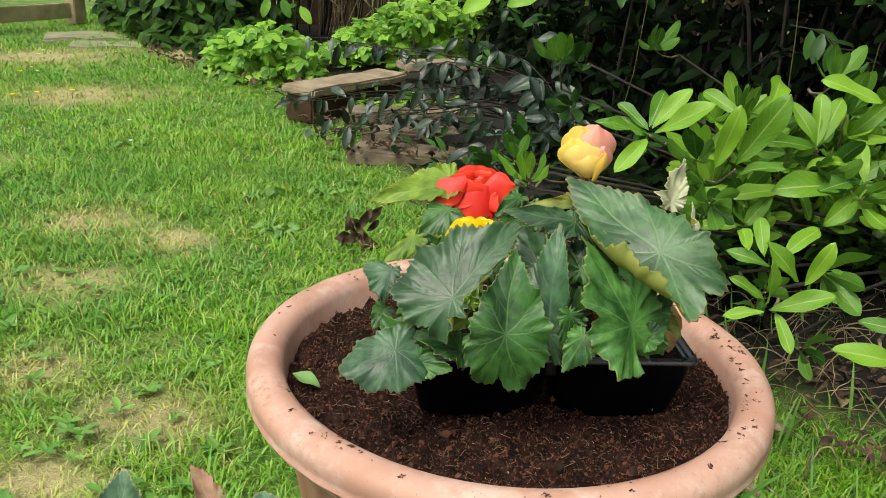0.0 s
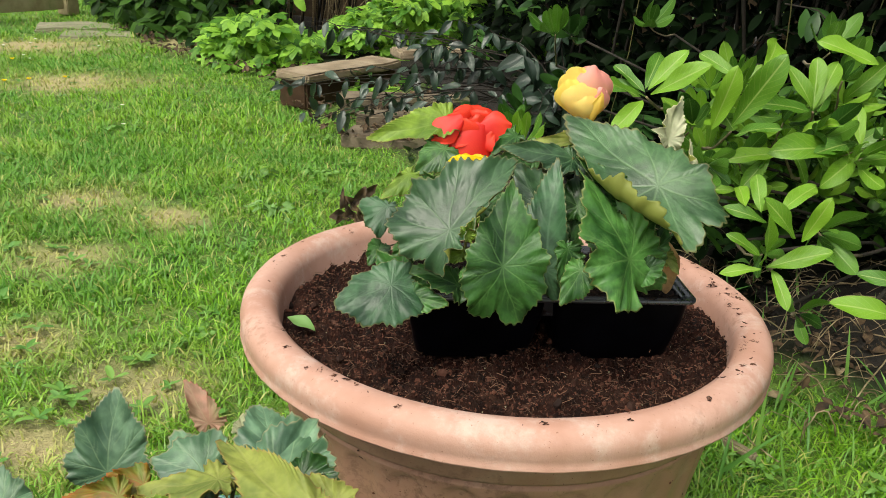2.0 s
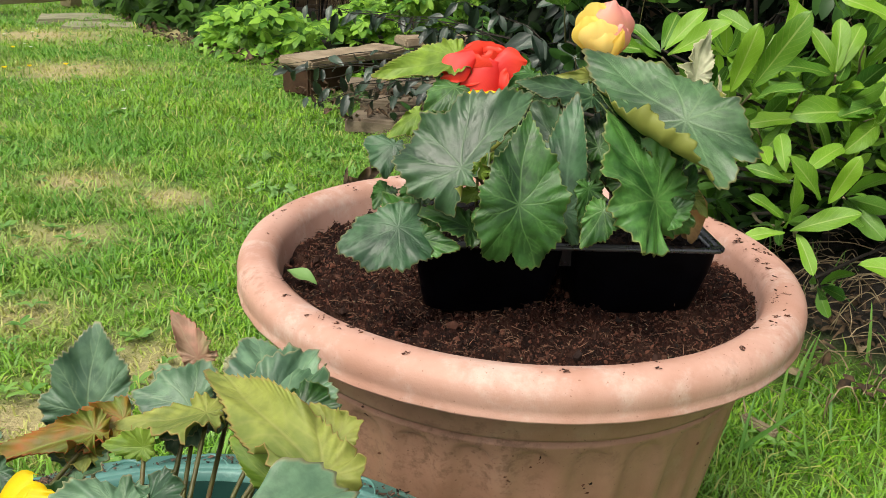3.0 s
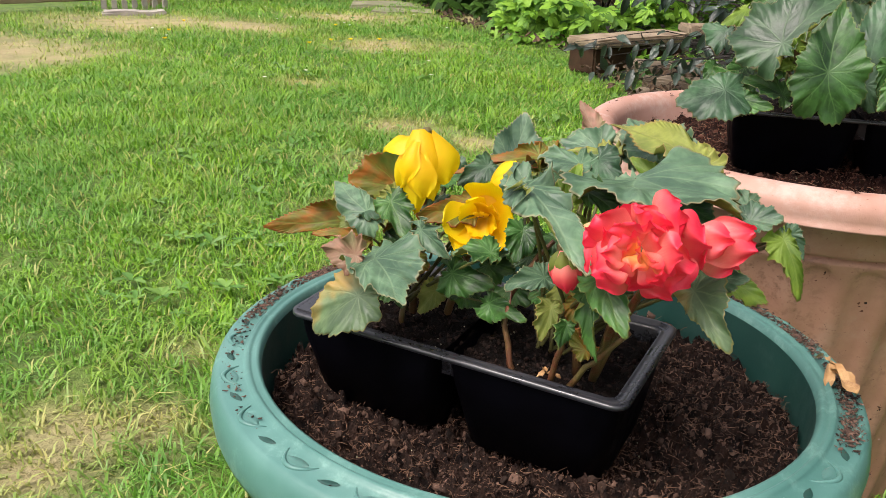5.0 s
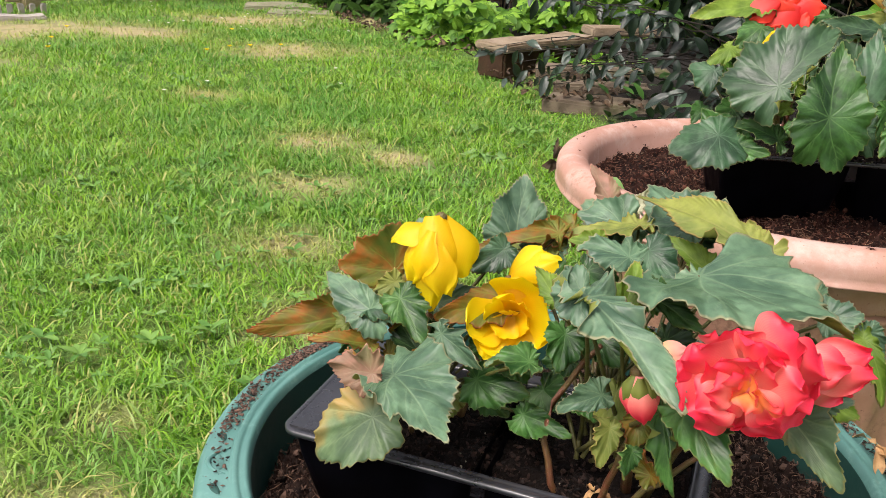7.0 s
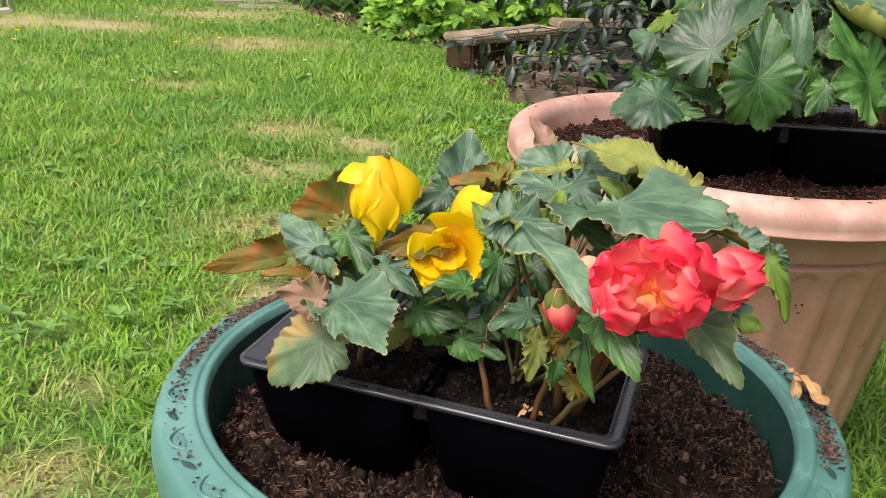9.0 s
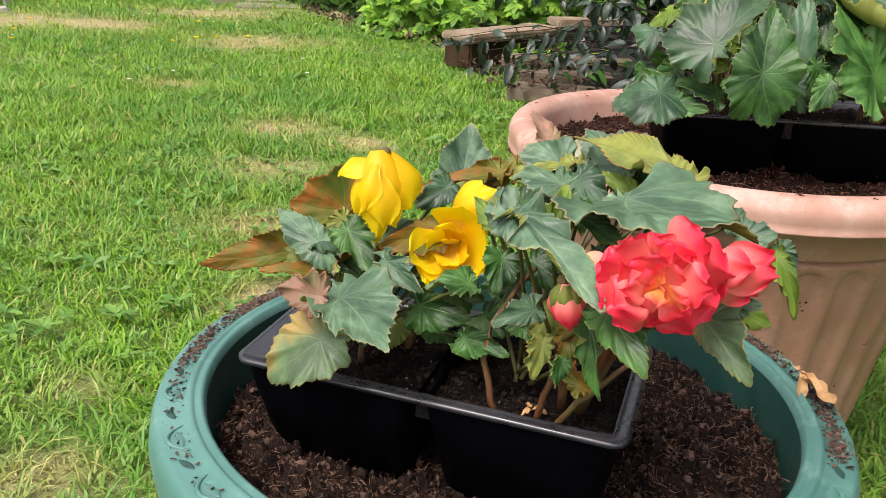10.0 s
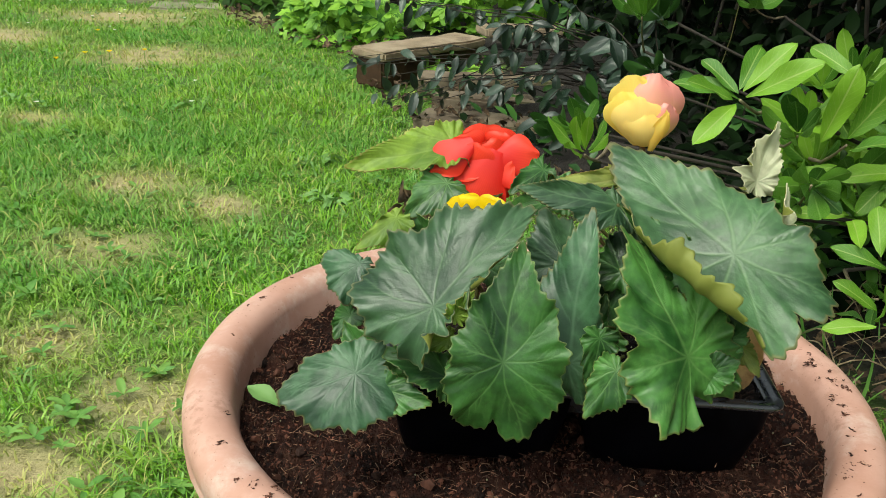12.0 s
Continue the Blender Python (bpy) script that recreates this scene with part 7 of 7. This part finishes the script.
    for k in range(34):
        root = Vector((rng.uniform(0.25, 0.55), rng.uniform(2.6, 3.0), rng.uniform(0.05, 0.25)))
        tip = Vector((rng.uniform(-0.05, 0.4), rng.uniform(2.1, 2.8), rng.uniform(0.03, 0.45)))
        far_out = k < 2 * len(reach)
        if far_out:
            tip = Vector(reach[k // 2]) + Vector((rng.uniform(-0.04, 0.06), rng.uniform(-0.05, 0.1), rng.uniform(-0.03, 0.04)))
        pts = curve_points(root, tip, (0, 0, 0.05), 10, 0.012, rng)
        twigs.put(*tube_data(pts, [0.0030 - 0.0002 * i for i in range(11)], 5))
        for i in range(6 if far_out else 3, 11):
            for _ in range(1 if far_out else 2):
                al = Vector((rng.uniform(-0.9, 0.5), rng.uniform(-0.7, 0.5), rng.uniform(-1.1, 0.15)))
                ob = part("leaf", rng.choice(meshes), shrub)
                ob.matrix_basis = aim(pts[i], al, (rng.uniform(-0.5, 0.5), -0.8, 0.7), rng.uniform(0.03, 0.07) if far_out else rng.uniform(0.04, 0.08))
    tagged(under(new("twig_mass", twigs.mesh("twig_mass", SHADED_TWIG)), shrub), "", "", "", "stuff")


def lobed_leaf(heap, at, along, up, size):
    m = aim(at, along, up, size)
    for k, (turn, s) in enumerate(((0, 1.0), (0.7, 0.85), (-0.7, 0.85), (1.5, 0.55), (-1.5, 0.55))):
        heap.put(*moved(simple_leaf(1.0, 0.5, 4, 0.2, 0.2, 0.45, 0.04, k, (-1, 0, 1)), m @ Matrix.Rotation(turn, 4, "Z") @ Matrix.Scale(s, 4)))


def build_bramble():
    rng = random.Random(33)
    bush = thing("climbing_bramble", "bright green lobed-leaf bramble spilling over the border", "shrub", "", "", (-0.3, 4.6, 0))
    heap, twigs = Heap(), Heap()
    for _ in range(290):
        x = rng.uniform(-1.16, -0.56)
        y = float(np.interp(x, (-1.2, -0.9, -0.56), (4.35, 4.02, 3.95))) + rng.uniform(0, 0.4)
        z = 0.03 + rng.random() ** 1.3 * float(np.interp(x, (-1.2, -0.85, -0.56), (0.14, 0.24, 0.15)))
        lobed_leaf(heap, (x, y - 0.1 * z, z), (rng.uniform(-1, 1), rng.uniform(-1, 0.1), rng.uniform(-0.7, 0.3)), (0, -0.5, 1), rng.uniform(0.05, 0.10))
    for _ in range(620):
        x = rng.uniform(-0.52, 0.95)
        y = 4.35 + 0.12 * math.sin(5 * x) + rng.uniform(0, 0.5)
        z = 0.08 + rng.random() * float(np.interp(x, (-0.52, -0.2, 0.9), (0.14, 0.30, 0.36)))
        lobed_leaf(heap, (x, y - 0.1 * z, z), (rng.uniform(-1, 1), rng.uniform(-1, 0.1), rng.uniform(-0.7, 0.3)), (0, -0.5, 1), rng.uniform(0.05, 0.095))
    for _ in range(70):
        x = rng.uniform(-0.35, 0.1)
        lobed_leaf(heap, (x, 3.36 + 0.25 * (x + 0.35) + rng.uniform(0, 0.06), rng.uniform(0.01, 0.07)), (rng.uniform(-1, 1), rng.uniform(-1, 0.1), rng.uniform(-0.2, 0.6)), (0, -0.5, 1), rng.uniform(0.03, 0.055))
    for x, y, z, dx in ((-0.755, 3.9, 0.41, -0.3), (-0.70, 3.9, 0.41, 0.4), (-0.62, 3.9, 0.38, 0.6), (0.13, 2.2, 0.575, -0.5), (0.25, 2.2, 0.585, -0.8)):
        heap.put(*moved(simple_leaf(1.0, 0.5, 6, 0.2, 0.2, 0.45, 0.03, 3), aim((x, y, z), (dx, -0.3, -0.8 if y > 3 else -0.25), (0, -0.9, 0.4), 0.09)))
    for _ in range(90):
        x = rng.uniform(-1.1, 0.5)
        twigs.put(*tube_data(curve_points((x, 5.1, 0), (x + rng.uniform(-0.25, 0.25), 4.9, rng.uniform(0.4, 1.4)), (0.1, -0.1, 0.1), 6, 0.02, rng), rng.uniform(0.0015, 0.004), 5))
    tagged(under(new("foliage", heap.mesh("foliage", LIME_BACK)), bush), "", "", "", "stuff")
    tagged(under(new("cane_mass", twigs.mesh("cane_mass", STRAW)), bush), "", "", "", "stuff")
    dark = thing("back_shrub", "shaded dark green shrub at the border's far end", "shrub", "", "", (-1.2, 5.4, 0))
    h2, t2 = Heap(), Heap()
    shapes = [simple_leaf(1.0, 0.5, 4, 0.2, 0.25, 0.5, 0.02, i, (-1, 0, 1)) for i in range(4)]
    for _ in range(5200):
        x = rng.uniform(-2.35, -0.86) if rng.random() < 0.75 else rng.uniform(-0.1, 0.9)
        y = float(np.interp(x, (-2.35, -1.7, -1.1, -0.5, 0.9), (5.95, 5.05, 4.42, 4.9, 5.2))) + rng.uniform(0, 0.8)
        z = rng.uniform(0.02, 1.5)
        h2.put(*moved(rng.choice(shapes), aim((x, y, z), (rng.uniform(-1, 1), rng.uniform(-1, 0.3), rng.uniform(-1, 0.4)), (0, -0.5, 1), rng.uniform(0.07, 0.13))))
    for _ in range(40):
        x = rng.uniform(-2.0, 0.6)
        t2.put(*tube_data(curve_points((x, 5.6, 0), (x, 5.3, rng.uniform(0.7, 1.5)), (0.05, 0, 0), 5, 0.02, rng), 0.008, 5))
    tagged(under(new("foliage", h2.mesh("foliage", HEDGE_MID)), dark), "", "", "", "stuff")
    tagged(under(new("cane_mass", t2.mesh("cane_mass", SHADED_TWIG)), dark), "", "", "", "stuff")



build_sleepers()
build_fence()
build_front_shrub()
build_dark_hedge()
build_dark_shrub()
build_bramble()
build_grass()


# ---- small things ----
def build_loose_bits():
    rng = random.Random(77)
    # fallen leaf on the terracotta planter's compost
    v, f, uv = simple_leaf(0.026, 0.013, 7, 0.25, 0.5, 0.45, 0.05, 4)
    ob = new("fallen_leaf", mesh_of("fallen_leaf", v, f, WEED_PALE, True, uv))
    ob.matrix_basis = aim((-0.112, 0.643, 0.351), (0.9, -0.35, -0.05), (0, -0.3, 1))
    tagged(ob, "small pale green leaf scrap lying on the compost", "leaf scrap")
    # withered leaf on the green rim
    heap = Heap()
    for k, (a, ln, wd) in enumerate(((0.0, 0.056, 0.015), (0.35, 0.040, 0.012), (-0.4, 0.034, 0.012), (0.8, 0.018, 0.008), (2.9, 0.040, 0.004))):
        heap.put(*moved(simple_leaf(ln, wd, 7, -0.2 + 0.3 * k, 0.9, 0.5, 0.10, k), Matrix.Rotation(a, 4, "Z")))
    ob = new("withered_leaf", heap.mesh("withered_leaf", DRY_LEAF))
    ob.matrix_basis = aim((0.067, 0.330, 0.283), (0.35, -0.85, -0.30), (0.1, -0.2, 1), 0.62)
    tagged(ob, "curled tan withered leaf on the green rim", "dead leaf")
    heap = Heap()
    for k in range(3):
        heap.put(*moved(simple_leaf(0.009, 0.0035, 5, 0.3, 0.8, 0.5, 0.15, k), Matrix.Rotation(2.0 * k, 4, "Z")))
    ob = new("leaf_litter", heap.mesh("leaf_litter", DRY_LEAF))
    ob.matrix_basis = pose(-0.107, 0.226, 0.2945)
    tagged(ob, "pale shrivelled scrap on the tray's compost", "leaf scrap")
    # dead leaves on the right begonia
    for at, al, ln in (((0.192, 0.628, 0.445), (0.2, -0.3, -0.9), 0.05), ((0.200, 0.64, 0.43), (-0.3, -0.3, -0.8), 0.04), ((0.185, 0.63, 0.43), (0.3, -0.2, -0.7), 0.035)):
        v, f, uv = simple_leaf(ln, ln * 0.35, 7, 0.4, 0.9, 0.5, 0.08, int(ln * 1000))
        part("dead_leaf", mesh_of("dead_leaf", [aim(at, al, (0, -1, 0.3)) @ Vector(p) for p in v], f, DRY_LEAF, True, uv), plant_right, "brown withered leaf")
    # soil specks on both rims
    ico, icf = [p * rng.uniform(0.65, 1.2) for p in GRAIN], GRAIN_FACES
    heap = Heap()
    for a0, spread, n in ((0.12, 0.35, 24), (0.55, 0.25, 14), (-0.35, 0.4, 16), (-2.35, 0.3, 18), (-1.5, 1.2, 14), (2.8, 0.8, 10), (0.0, 3.0, 14)):
        for _ in range(n):
            a1 = a0 + rng.gauss(0, 0.4) * spread
            r1 = TERRA_R - rng.uniform(0.010, 0.030)
            for _ in range(rng.choice((1, 2, 3, 7, 14))):
                a, r = a1 + rng.gauss(0, 0.006), r1 + rng.gauss(0, 0.0012)
                u = (TERRA_R - 0.016 - r) / 0.014
                z = TERRA_TOP - 0.004 * u * u - 0.0096 * r * math.cos(a) + 0.006 * r * math.sin(a) + 0.0002
                s = 0.0003 + 0.0008 * rng.random() ** 2
                m = pose(TERRA.x + r * math.cos(a), TERRA.y + r * math.sin(a), z, 0, 0, rng.uniform(0, 360)) @ Matrix.Diagonal((s * rng.uniform(1, 2.4), s * 0.7, s * 0.35, 1))
                heap.put([m @ (Vector(p) * rng.uniform(0.6, 1.3)) for p in ico], icf)
    for _ in range(90):
        a1, z1 = rng.uniform(-2.9, 0.3), rng.uniform(0.06, 0.33)
        for _ in range(rng.choice((1, 1, 2, 4, 8))):
            a, z = a1 + rng.gauss(0, 0.012), z1 + rng.gauss(0, 0.003)
            r = 0.150 + (TERRA_R - 0.028 - 0.150) * z / (TERRA_TOP - 0.027) + (0.0026 if z > TERRA_TOP - 0.063 else -0.0006)
            s = 0.0003 + 0.0010 * rng.random() ** 2
            m = pose(TERRA.x + r * math.cos(a), TERRA.y + r * math.sin(a), z + 0.0096 * r * math.cos(a) * -1) @ Matrix.Rotation(a, 4, "Z") @ Matrix.Diagonal((s * 0.5, s * rng.uniform(0.7, 1.6), s, 1))
            heap.put([m @ (Vector(p) * rng.uniform(0.6, 1.3)) for p in ico], icf)
    tagged(new("soil_specks", heap.mesh("soil_specks", CRUMB)), "dark compost specks scattered on the terracotta planter", "soil", "", "stuff")
    heap = Heap()
    tilt = Matrix.Translation((GREEN.x, GREEN.y, GREEN_TOP)) @ Euler((-0.022, 0.0, 0)).to_matrix().to_4x4() @ Matrix.Translation((0, 0, -GREEN_TOP))
    for a0, spread, n in ((2.75, 0.16, 170), (2.45, 0.12, 120), (2.15, 0.12, 90), (3.15, 0.12, 60), (0.45, 0.12, 80), (0.05, 0.10, 80), (-0.2, 0.06, 60), (0.8, 0.15, 70), (1.3, 0.3, 60), (3.6, 0.3, 20)):
        for _ in range(int(5.5 * n)):
            a = a0 + rng.gauss(0, 0.8) * spread
            r = GREEN_R - 0.0145 + rng.gauss(0, 0.0035)
            s = 0.0003 + 0.0011 * rng.random() ** 2
            m = tilt @ pose(r * math.cos(a), r * math.sin(a), GREEN_TOP - 0.001 + s * 0.2, 0, 0, rng.uniform(0, 360)) @ Matrix.Diagonal((s * rng.uniform(1, 2), s * 0.8, s * 0.6, 1))
            heap.put([m @ (Vector(p) * rng.uniform(0.6, 1.3)) for p in ico], icf)
    tagged(new("soil_lumps", heap.mesh("soil_lumps", CRUMB_DARK, False)), "dark compost spilled along the green rim", "soil", "", "stuff")
    # perlite grains in the trays
    heap = Heap()
    for c, sx, sy, z, rz, n in (((-0.158, 0.268), 0.10, 0.045, 0.2935, -11.4, 45), ((0.100, 0.660), 0.10, 0.05, 0.392, 3.0, 40)):
        for _ in range(n):
            q = pose(c[0], c[1], 0, 0, 0, rz) @ Vector((rng.uniform(-sx, sx), rng.uniform(-sy, sy), z + 0.002))
            s = rng.uniform(0.0003, 0.0009)
            heap.put([q + Vector(p) * s * rng.uniform(0.6, 1.3) for p in ico], icf)
    for c, r, z, n in ((GREEN, 0.15, 0.231, 60), (TERRA, 0.18, 0.341, 60)):
        for _ in range(n):
            a, k = rng.uniform(0, 6.28), r * math.sqrt(rng.random())
            q = Vector((c.x + k * math.cos(a), c.y + k * math.sin(a), z + rng.uniform(0, 0.004)))
            heap.put([q + Vector(p) * rng.uniform(0.0004, 0.0009) for p in ico], icf)
    tagged(new("perlite_grains", heap.mesh("perlite_grains", STONE)), "pale perlite grains in the compost", "grit", "", "stuff")


def build_lawn_plants():
    rng = random.Random(123)
    weeds, pale = Heap(), Heap()
    for _ in range(620):
        y = 0.7 + 4.5 * rng.random() ** 1.5
        x = rng.uniform(-0.45 - 0.55 * y, 0.25)
        if right_of_hedge(np.array(x), np.array(y)) > -0.02 or math.hypot(x - TERRA.x, y - TERRA.y) < 0.2:
            continue
        n = rng.randint(3, 6)
        a0 = rng.uniform(0, 6)
        ln = rng.uniform(0.012, 0.030)
        for k in range(n):
            a = a0 + 6.28 * k / n + rng.uniform(-0.3, 0.3)
            d = Vector((math.cos(a), math.sin(a), rng.uniform(0.25, 0.9)))
            (pale if rng.random() < 0.12 else weeds).put(*moved(simple_leaf(1.0, 0.42, 4, 0.3, 0.25, 0.5, 0.04, k), aim((x, y, 0.012), d, (0, 0, 1), ln * rng.uniform(0.7, 1.2))))
    tagged(new("lawn_weeds", weeds.mesh("lawn_weeds", WEED)), "broad-leaved weeds growing in the lawn", "weeds", "", "stuff")
    # rosettes that stand out
    for x, y, ln, n, kind in ((-0.38, 1.26, 0.075, 9, 0), (-0.49, 2.22, 0.11, 12, 1), (-0.36, 1.95, 0.10, 11, 1), (-1.55, 2.67, 0.10, 5, 1), (-0.95, 2.7, 0.10, 9, 0), (-0.30, 2.3, 0.09, 10, 0), (0.55, 1.15, 0.05, 8, 0), (0.46, 0.95, 0.045, 7, 0), (0.62, 0.9, 0.06, 8, 0)):
        plant = thing("lawn_weed", "pale feathery weed rosette in the grass" if kind else "broad green weed rosette in the grass", "weed", "lawn weeds", "", (x, y, 0.01))
        for k in range(n):
            a = 2.4 * k + rng.uniform(-0.3, 0.3)
            d = Vector((math.cos(a), math.sin(a), rng.uniform(0.1, 0.55)))
            v, f, uv = simple_leaf(ln * rng.uniform(0.4, 1.0), ln * rng.uniform(0.08, 0.16), 9, 0.35, 0.3, 0.65, 0.09, k)
            m = aim((x, y, 0.012), d)
            part("leaf", mesh_of("leaf", [m @ Vector(p) for p in v], f, WEED_PALE if kind else WEED, True, uv), plant)
    tagged(new("pale_weeds", pale.mesh("pale_weeds", WEED_PALE)), "scattered pale weed leaves in the lawn", "weeds", "", "stuff")
    for x, y in ((-1.61, 3.42), (-1.68, 3.36), (-1.72, 3.22), (-2.3, 3.0), (-1.5, 3.5), (-2.6, 3.6), (-1.9, 3.9), (-2.45, 3.25)):
        d = thing("dandelion", "small yellow lawn flower in the grass", "flower", "lawn flowers", "", (x, y, 0))
        v, f = tube_data([(x, y, 0), (x + 0.004, y, 0.03)], 0.0012, 5)
        part("stalk", mesh_of("stalk", v, f, WEED), d)
        h = Heap()
        for k in range(12):
            h.put(*moved(simple_leaf(0.014, 0.006, 3, -0.1, 0.1, 0.6, 0.0, k), aim((x + 0.004, y, 0.032), (math.cos(k * 0.524), math.sin(k * 0.524), 0.5))))
        part("bloom", h.mesh("bloom", YELLOW_PETAL), d)
    for _ in range(26):
        y = rng.uniform(2.3, 5.2)
        x = rng.uniform(-0.6 - 0.6 * y, -0.55 - 0.15 * y)
        if right_of_hedge(np.array(x), np.array(y)) > -0.1:
            continue
        d = thing("daisy", "tiny white daisy in the lawn", "flower", "daisies", "", (x, y, 0))
        h = Heap()
        for k in range(9):
            h.put(*moved(simple_leaf(0.009, 0.005, 3, -0.05, 0.1, 0.6, 0.0, k), aim((x, y, 0.035), (math.cos(k * 0.7), math.sin(k * 0.7), 0.25))))
        part("bloom", h.mesh("bloom", WHITE_PETAL), d)
        v, f = tube_data([(x, y, 0), (x, y, 0.034)], 0.001, 5)
        part("stalk", mesh_of("stalk", v, f, WEED), d)


def build_dead_stems():
    """Dry stems and grasses under the evergreen shrub."""
    rng = random.Random(8)
    heap, blades = Heap(), Heap()
    for _ in range(260):
        a = Vector((rng.uniform(0.42, 1.15), rng.uniform(1.0, 1.75), rng.uniform(0.01, 0.05)))
        d = Vector((rng.uniform(-1, 1), rng.uniform(-0.7, 0.7), rng.uniform(-0.1, 0.4))) * rng.uniform(0.05, 0.26)
        b = a + d
        b.z = max(b.z, 0.01)
        heap.put(*tube_data(curve_points(a, b, (0, 0, rng.uniform(-0.01, 0.05)), 7, 0.002, rng), rng.uniform(0.0005, 0.0013), 4))
    for _ in range(140):
        a = Vector((rng.uniform(0.38, 0.95), rng.uniform(0.85, 1.6), 0.0))
        d = Vector((rng.uniform(-0.6, 0.6), rng.uniform(-0.6, 0.6), 1.0)) * rng.uniform(0.03, 0.11)
        blades.put(*moved(simple_leaf(1.0, 0.05, 5, 0.35, 0.2, 0.3, 0.0, 1), aim(a, d, (rng.uniform(-1, 1), rng.uniform(-1, 0), 0.3), d.length)))
    litter = Heap()
    for _ in range(1500):
        y = rng.uniform(0.95, 2.3)
        x = float(np.interp(-y, [-q[1] for q in HEDGE_LINE], [q[0] for q in HEDGE_LINE])) + rng.uniform(-0.04, 0.6)
        ln = rng.uniform(0.008, 0.034)
        litter.put(*moved(simple_leaf(1.0, rng.uniform(0.25, 0.55), 4, rng.uniform(-0.3, 0.4), 0.5, 0.5, 0.1, rng.randint(0, 99)), aim((x, y, 0.018 + 0.1 * max(0.0, min(0.05, x - 0.5)) + rng.uniform(0, 0.012)), (rng.uniform(-1, 1), rng.uniform(-1, 1), rng.uniform(-0.2, 0.4)), (rng.uniform(-0.5, 0.5), -0.3, 1), ln)))
    for _ in range(700):
        y = rng.uniform(2.6, 5.4)
        x = float(np.interp(-y, [-q[1] for q in HEDGE_LINE], [q[0] for q in HEDGE_LINE])) + rng.uniform(-0.05, 0.55)
        litter.put(*moved(simple_leaf(1.0, rng.uniform(0.3, 0.6), 4, rng.uniform(-0.3, 0.4), 0.5, 0.5, 0.1, rng.randint(0, 99)), aim((x, y, 0.02 + 0.1 * max(0.0, min(0.4, x + 1.0 - 0.25 * (3.6 - y))) * 0.5 + rng.uniform(0, 0.012)), (rng.uniform(-1, 1), rng.uniform(-1, 1), rng.uniform(-0.1, 0.5)), (rng.uniform(-0.5, 0.5), -0.3, 1), rng.uniform(0.02, 0.05))))
    tagged(new("leaf_litter", litter.mesh("leaf_litter", LITTER)), "brown leaf litter scattered over the dark bed", "leaf litter", "", "stuff")
    tagged(new("dead_stems", heap.mesh("dead_stems", STRAW)), "tangle of dry straw-coloured stems under the shrub", "dead stems", "", "stuff")
    tagged(new("long_grass", blades.mesh("long_grass", WEED)), "longer uncut grass beside the planter", "grass", "", "stuff")
    ob = new("bark_chip", box_mesh("bark_chip", 0.05, 0.014, 0.012, TWIG, 2.0, 0.003, 0.004))
    ob.matrix_basis = pose(0.448, 0.985, 0.016, 0, 0, -50)
    tagged(ob, "brown piece of bark lying in the grass", "bark")
    for x, y, rz in ((0.52, 1.12, 10), (0.68, 1.2, 60)):
        v, f, uv = simple_leaf(0.06, 0.022, 7, 0.2, 0.5, 0.5, 0.05, int(rz + 90))
        ob = new("dead_leaf", mesh_of("dead_leaf", v, f, STRAW, True, uv))
        ob.matrix_basis = pose(x, y, 0.022, 0, 0, rz)
        tagged(ob, "brown dead leaf on the ground", "dead leaf", "dead leaves")


def build_dark_clump():
    """A dark curled dead leaf that stands behind the planter."""
    heap = Heap()
    rng = random.Random(4)
    for k in range(16):
        a = rng.uniform(0.3, 2.8)
        m = aim((rng.uniform(-0.02, 0.02), rng.uniform(-0.015, 0.015), rng.uniform(0, 0.035)), (math.cos(a), rng.uniform(-0.7, 0.3), rng.uniform(-0.6, 1.0)), (rng.uniform(-0.6, 0.6), -1, 0.4))
        ln = rng.uniform(0.028, 0.052)
        heap.put(*moved(simple_leaf(ln, ln * 0.4, 9, rng.uniform(-0.3, 0.6), 1.2, 0.5, 0.2, k), m))
    ob = new("dead_leaf", heap.mesh("dead_leaf", LITTER))
    ob.matrix_basis = pose(-0.168, 1.90, 0.02) @ Matrix.Diagonal((1.0, 0.9, 1.25, 1))
    tagged(ob, "dark brown curled dead leaf standing in the grass", "dead leaf", "dead leaves")


build_dark_clump()
build_loose_bits()
build_lawn_plants()
build_dead_stems()
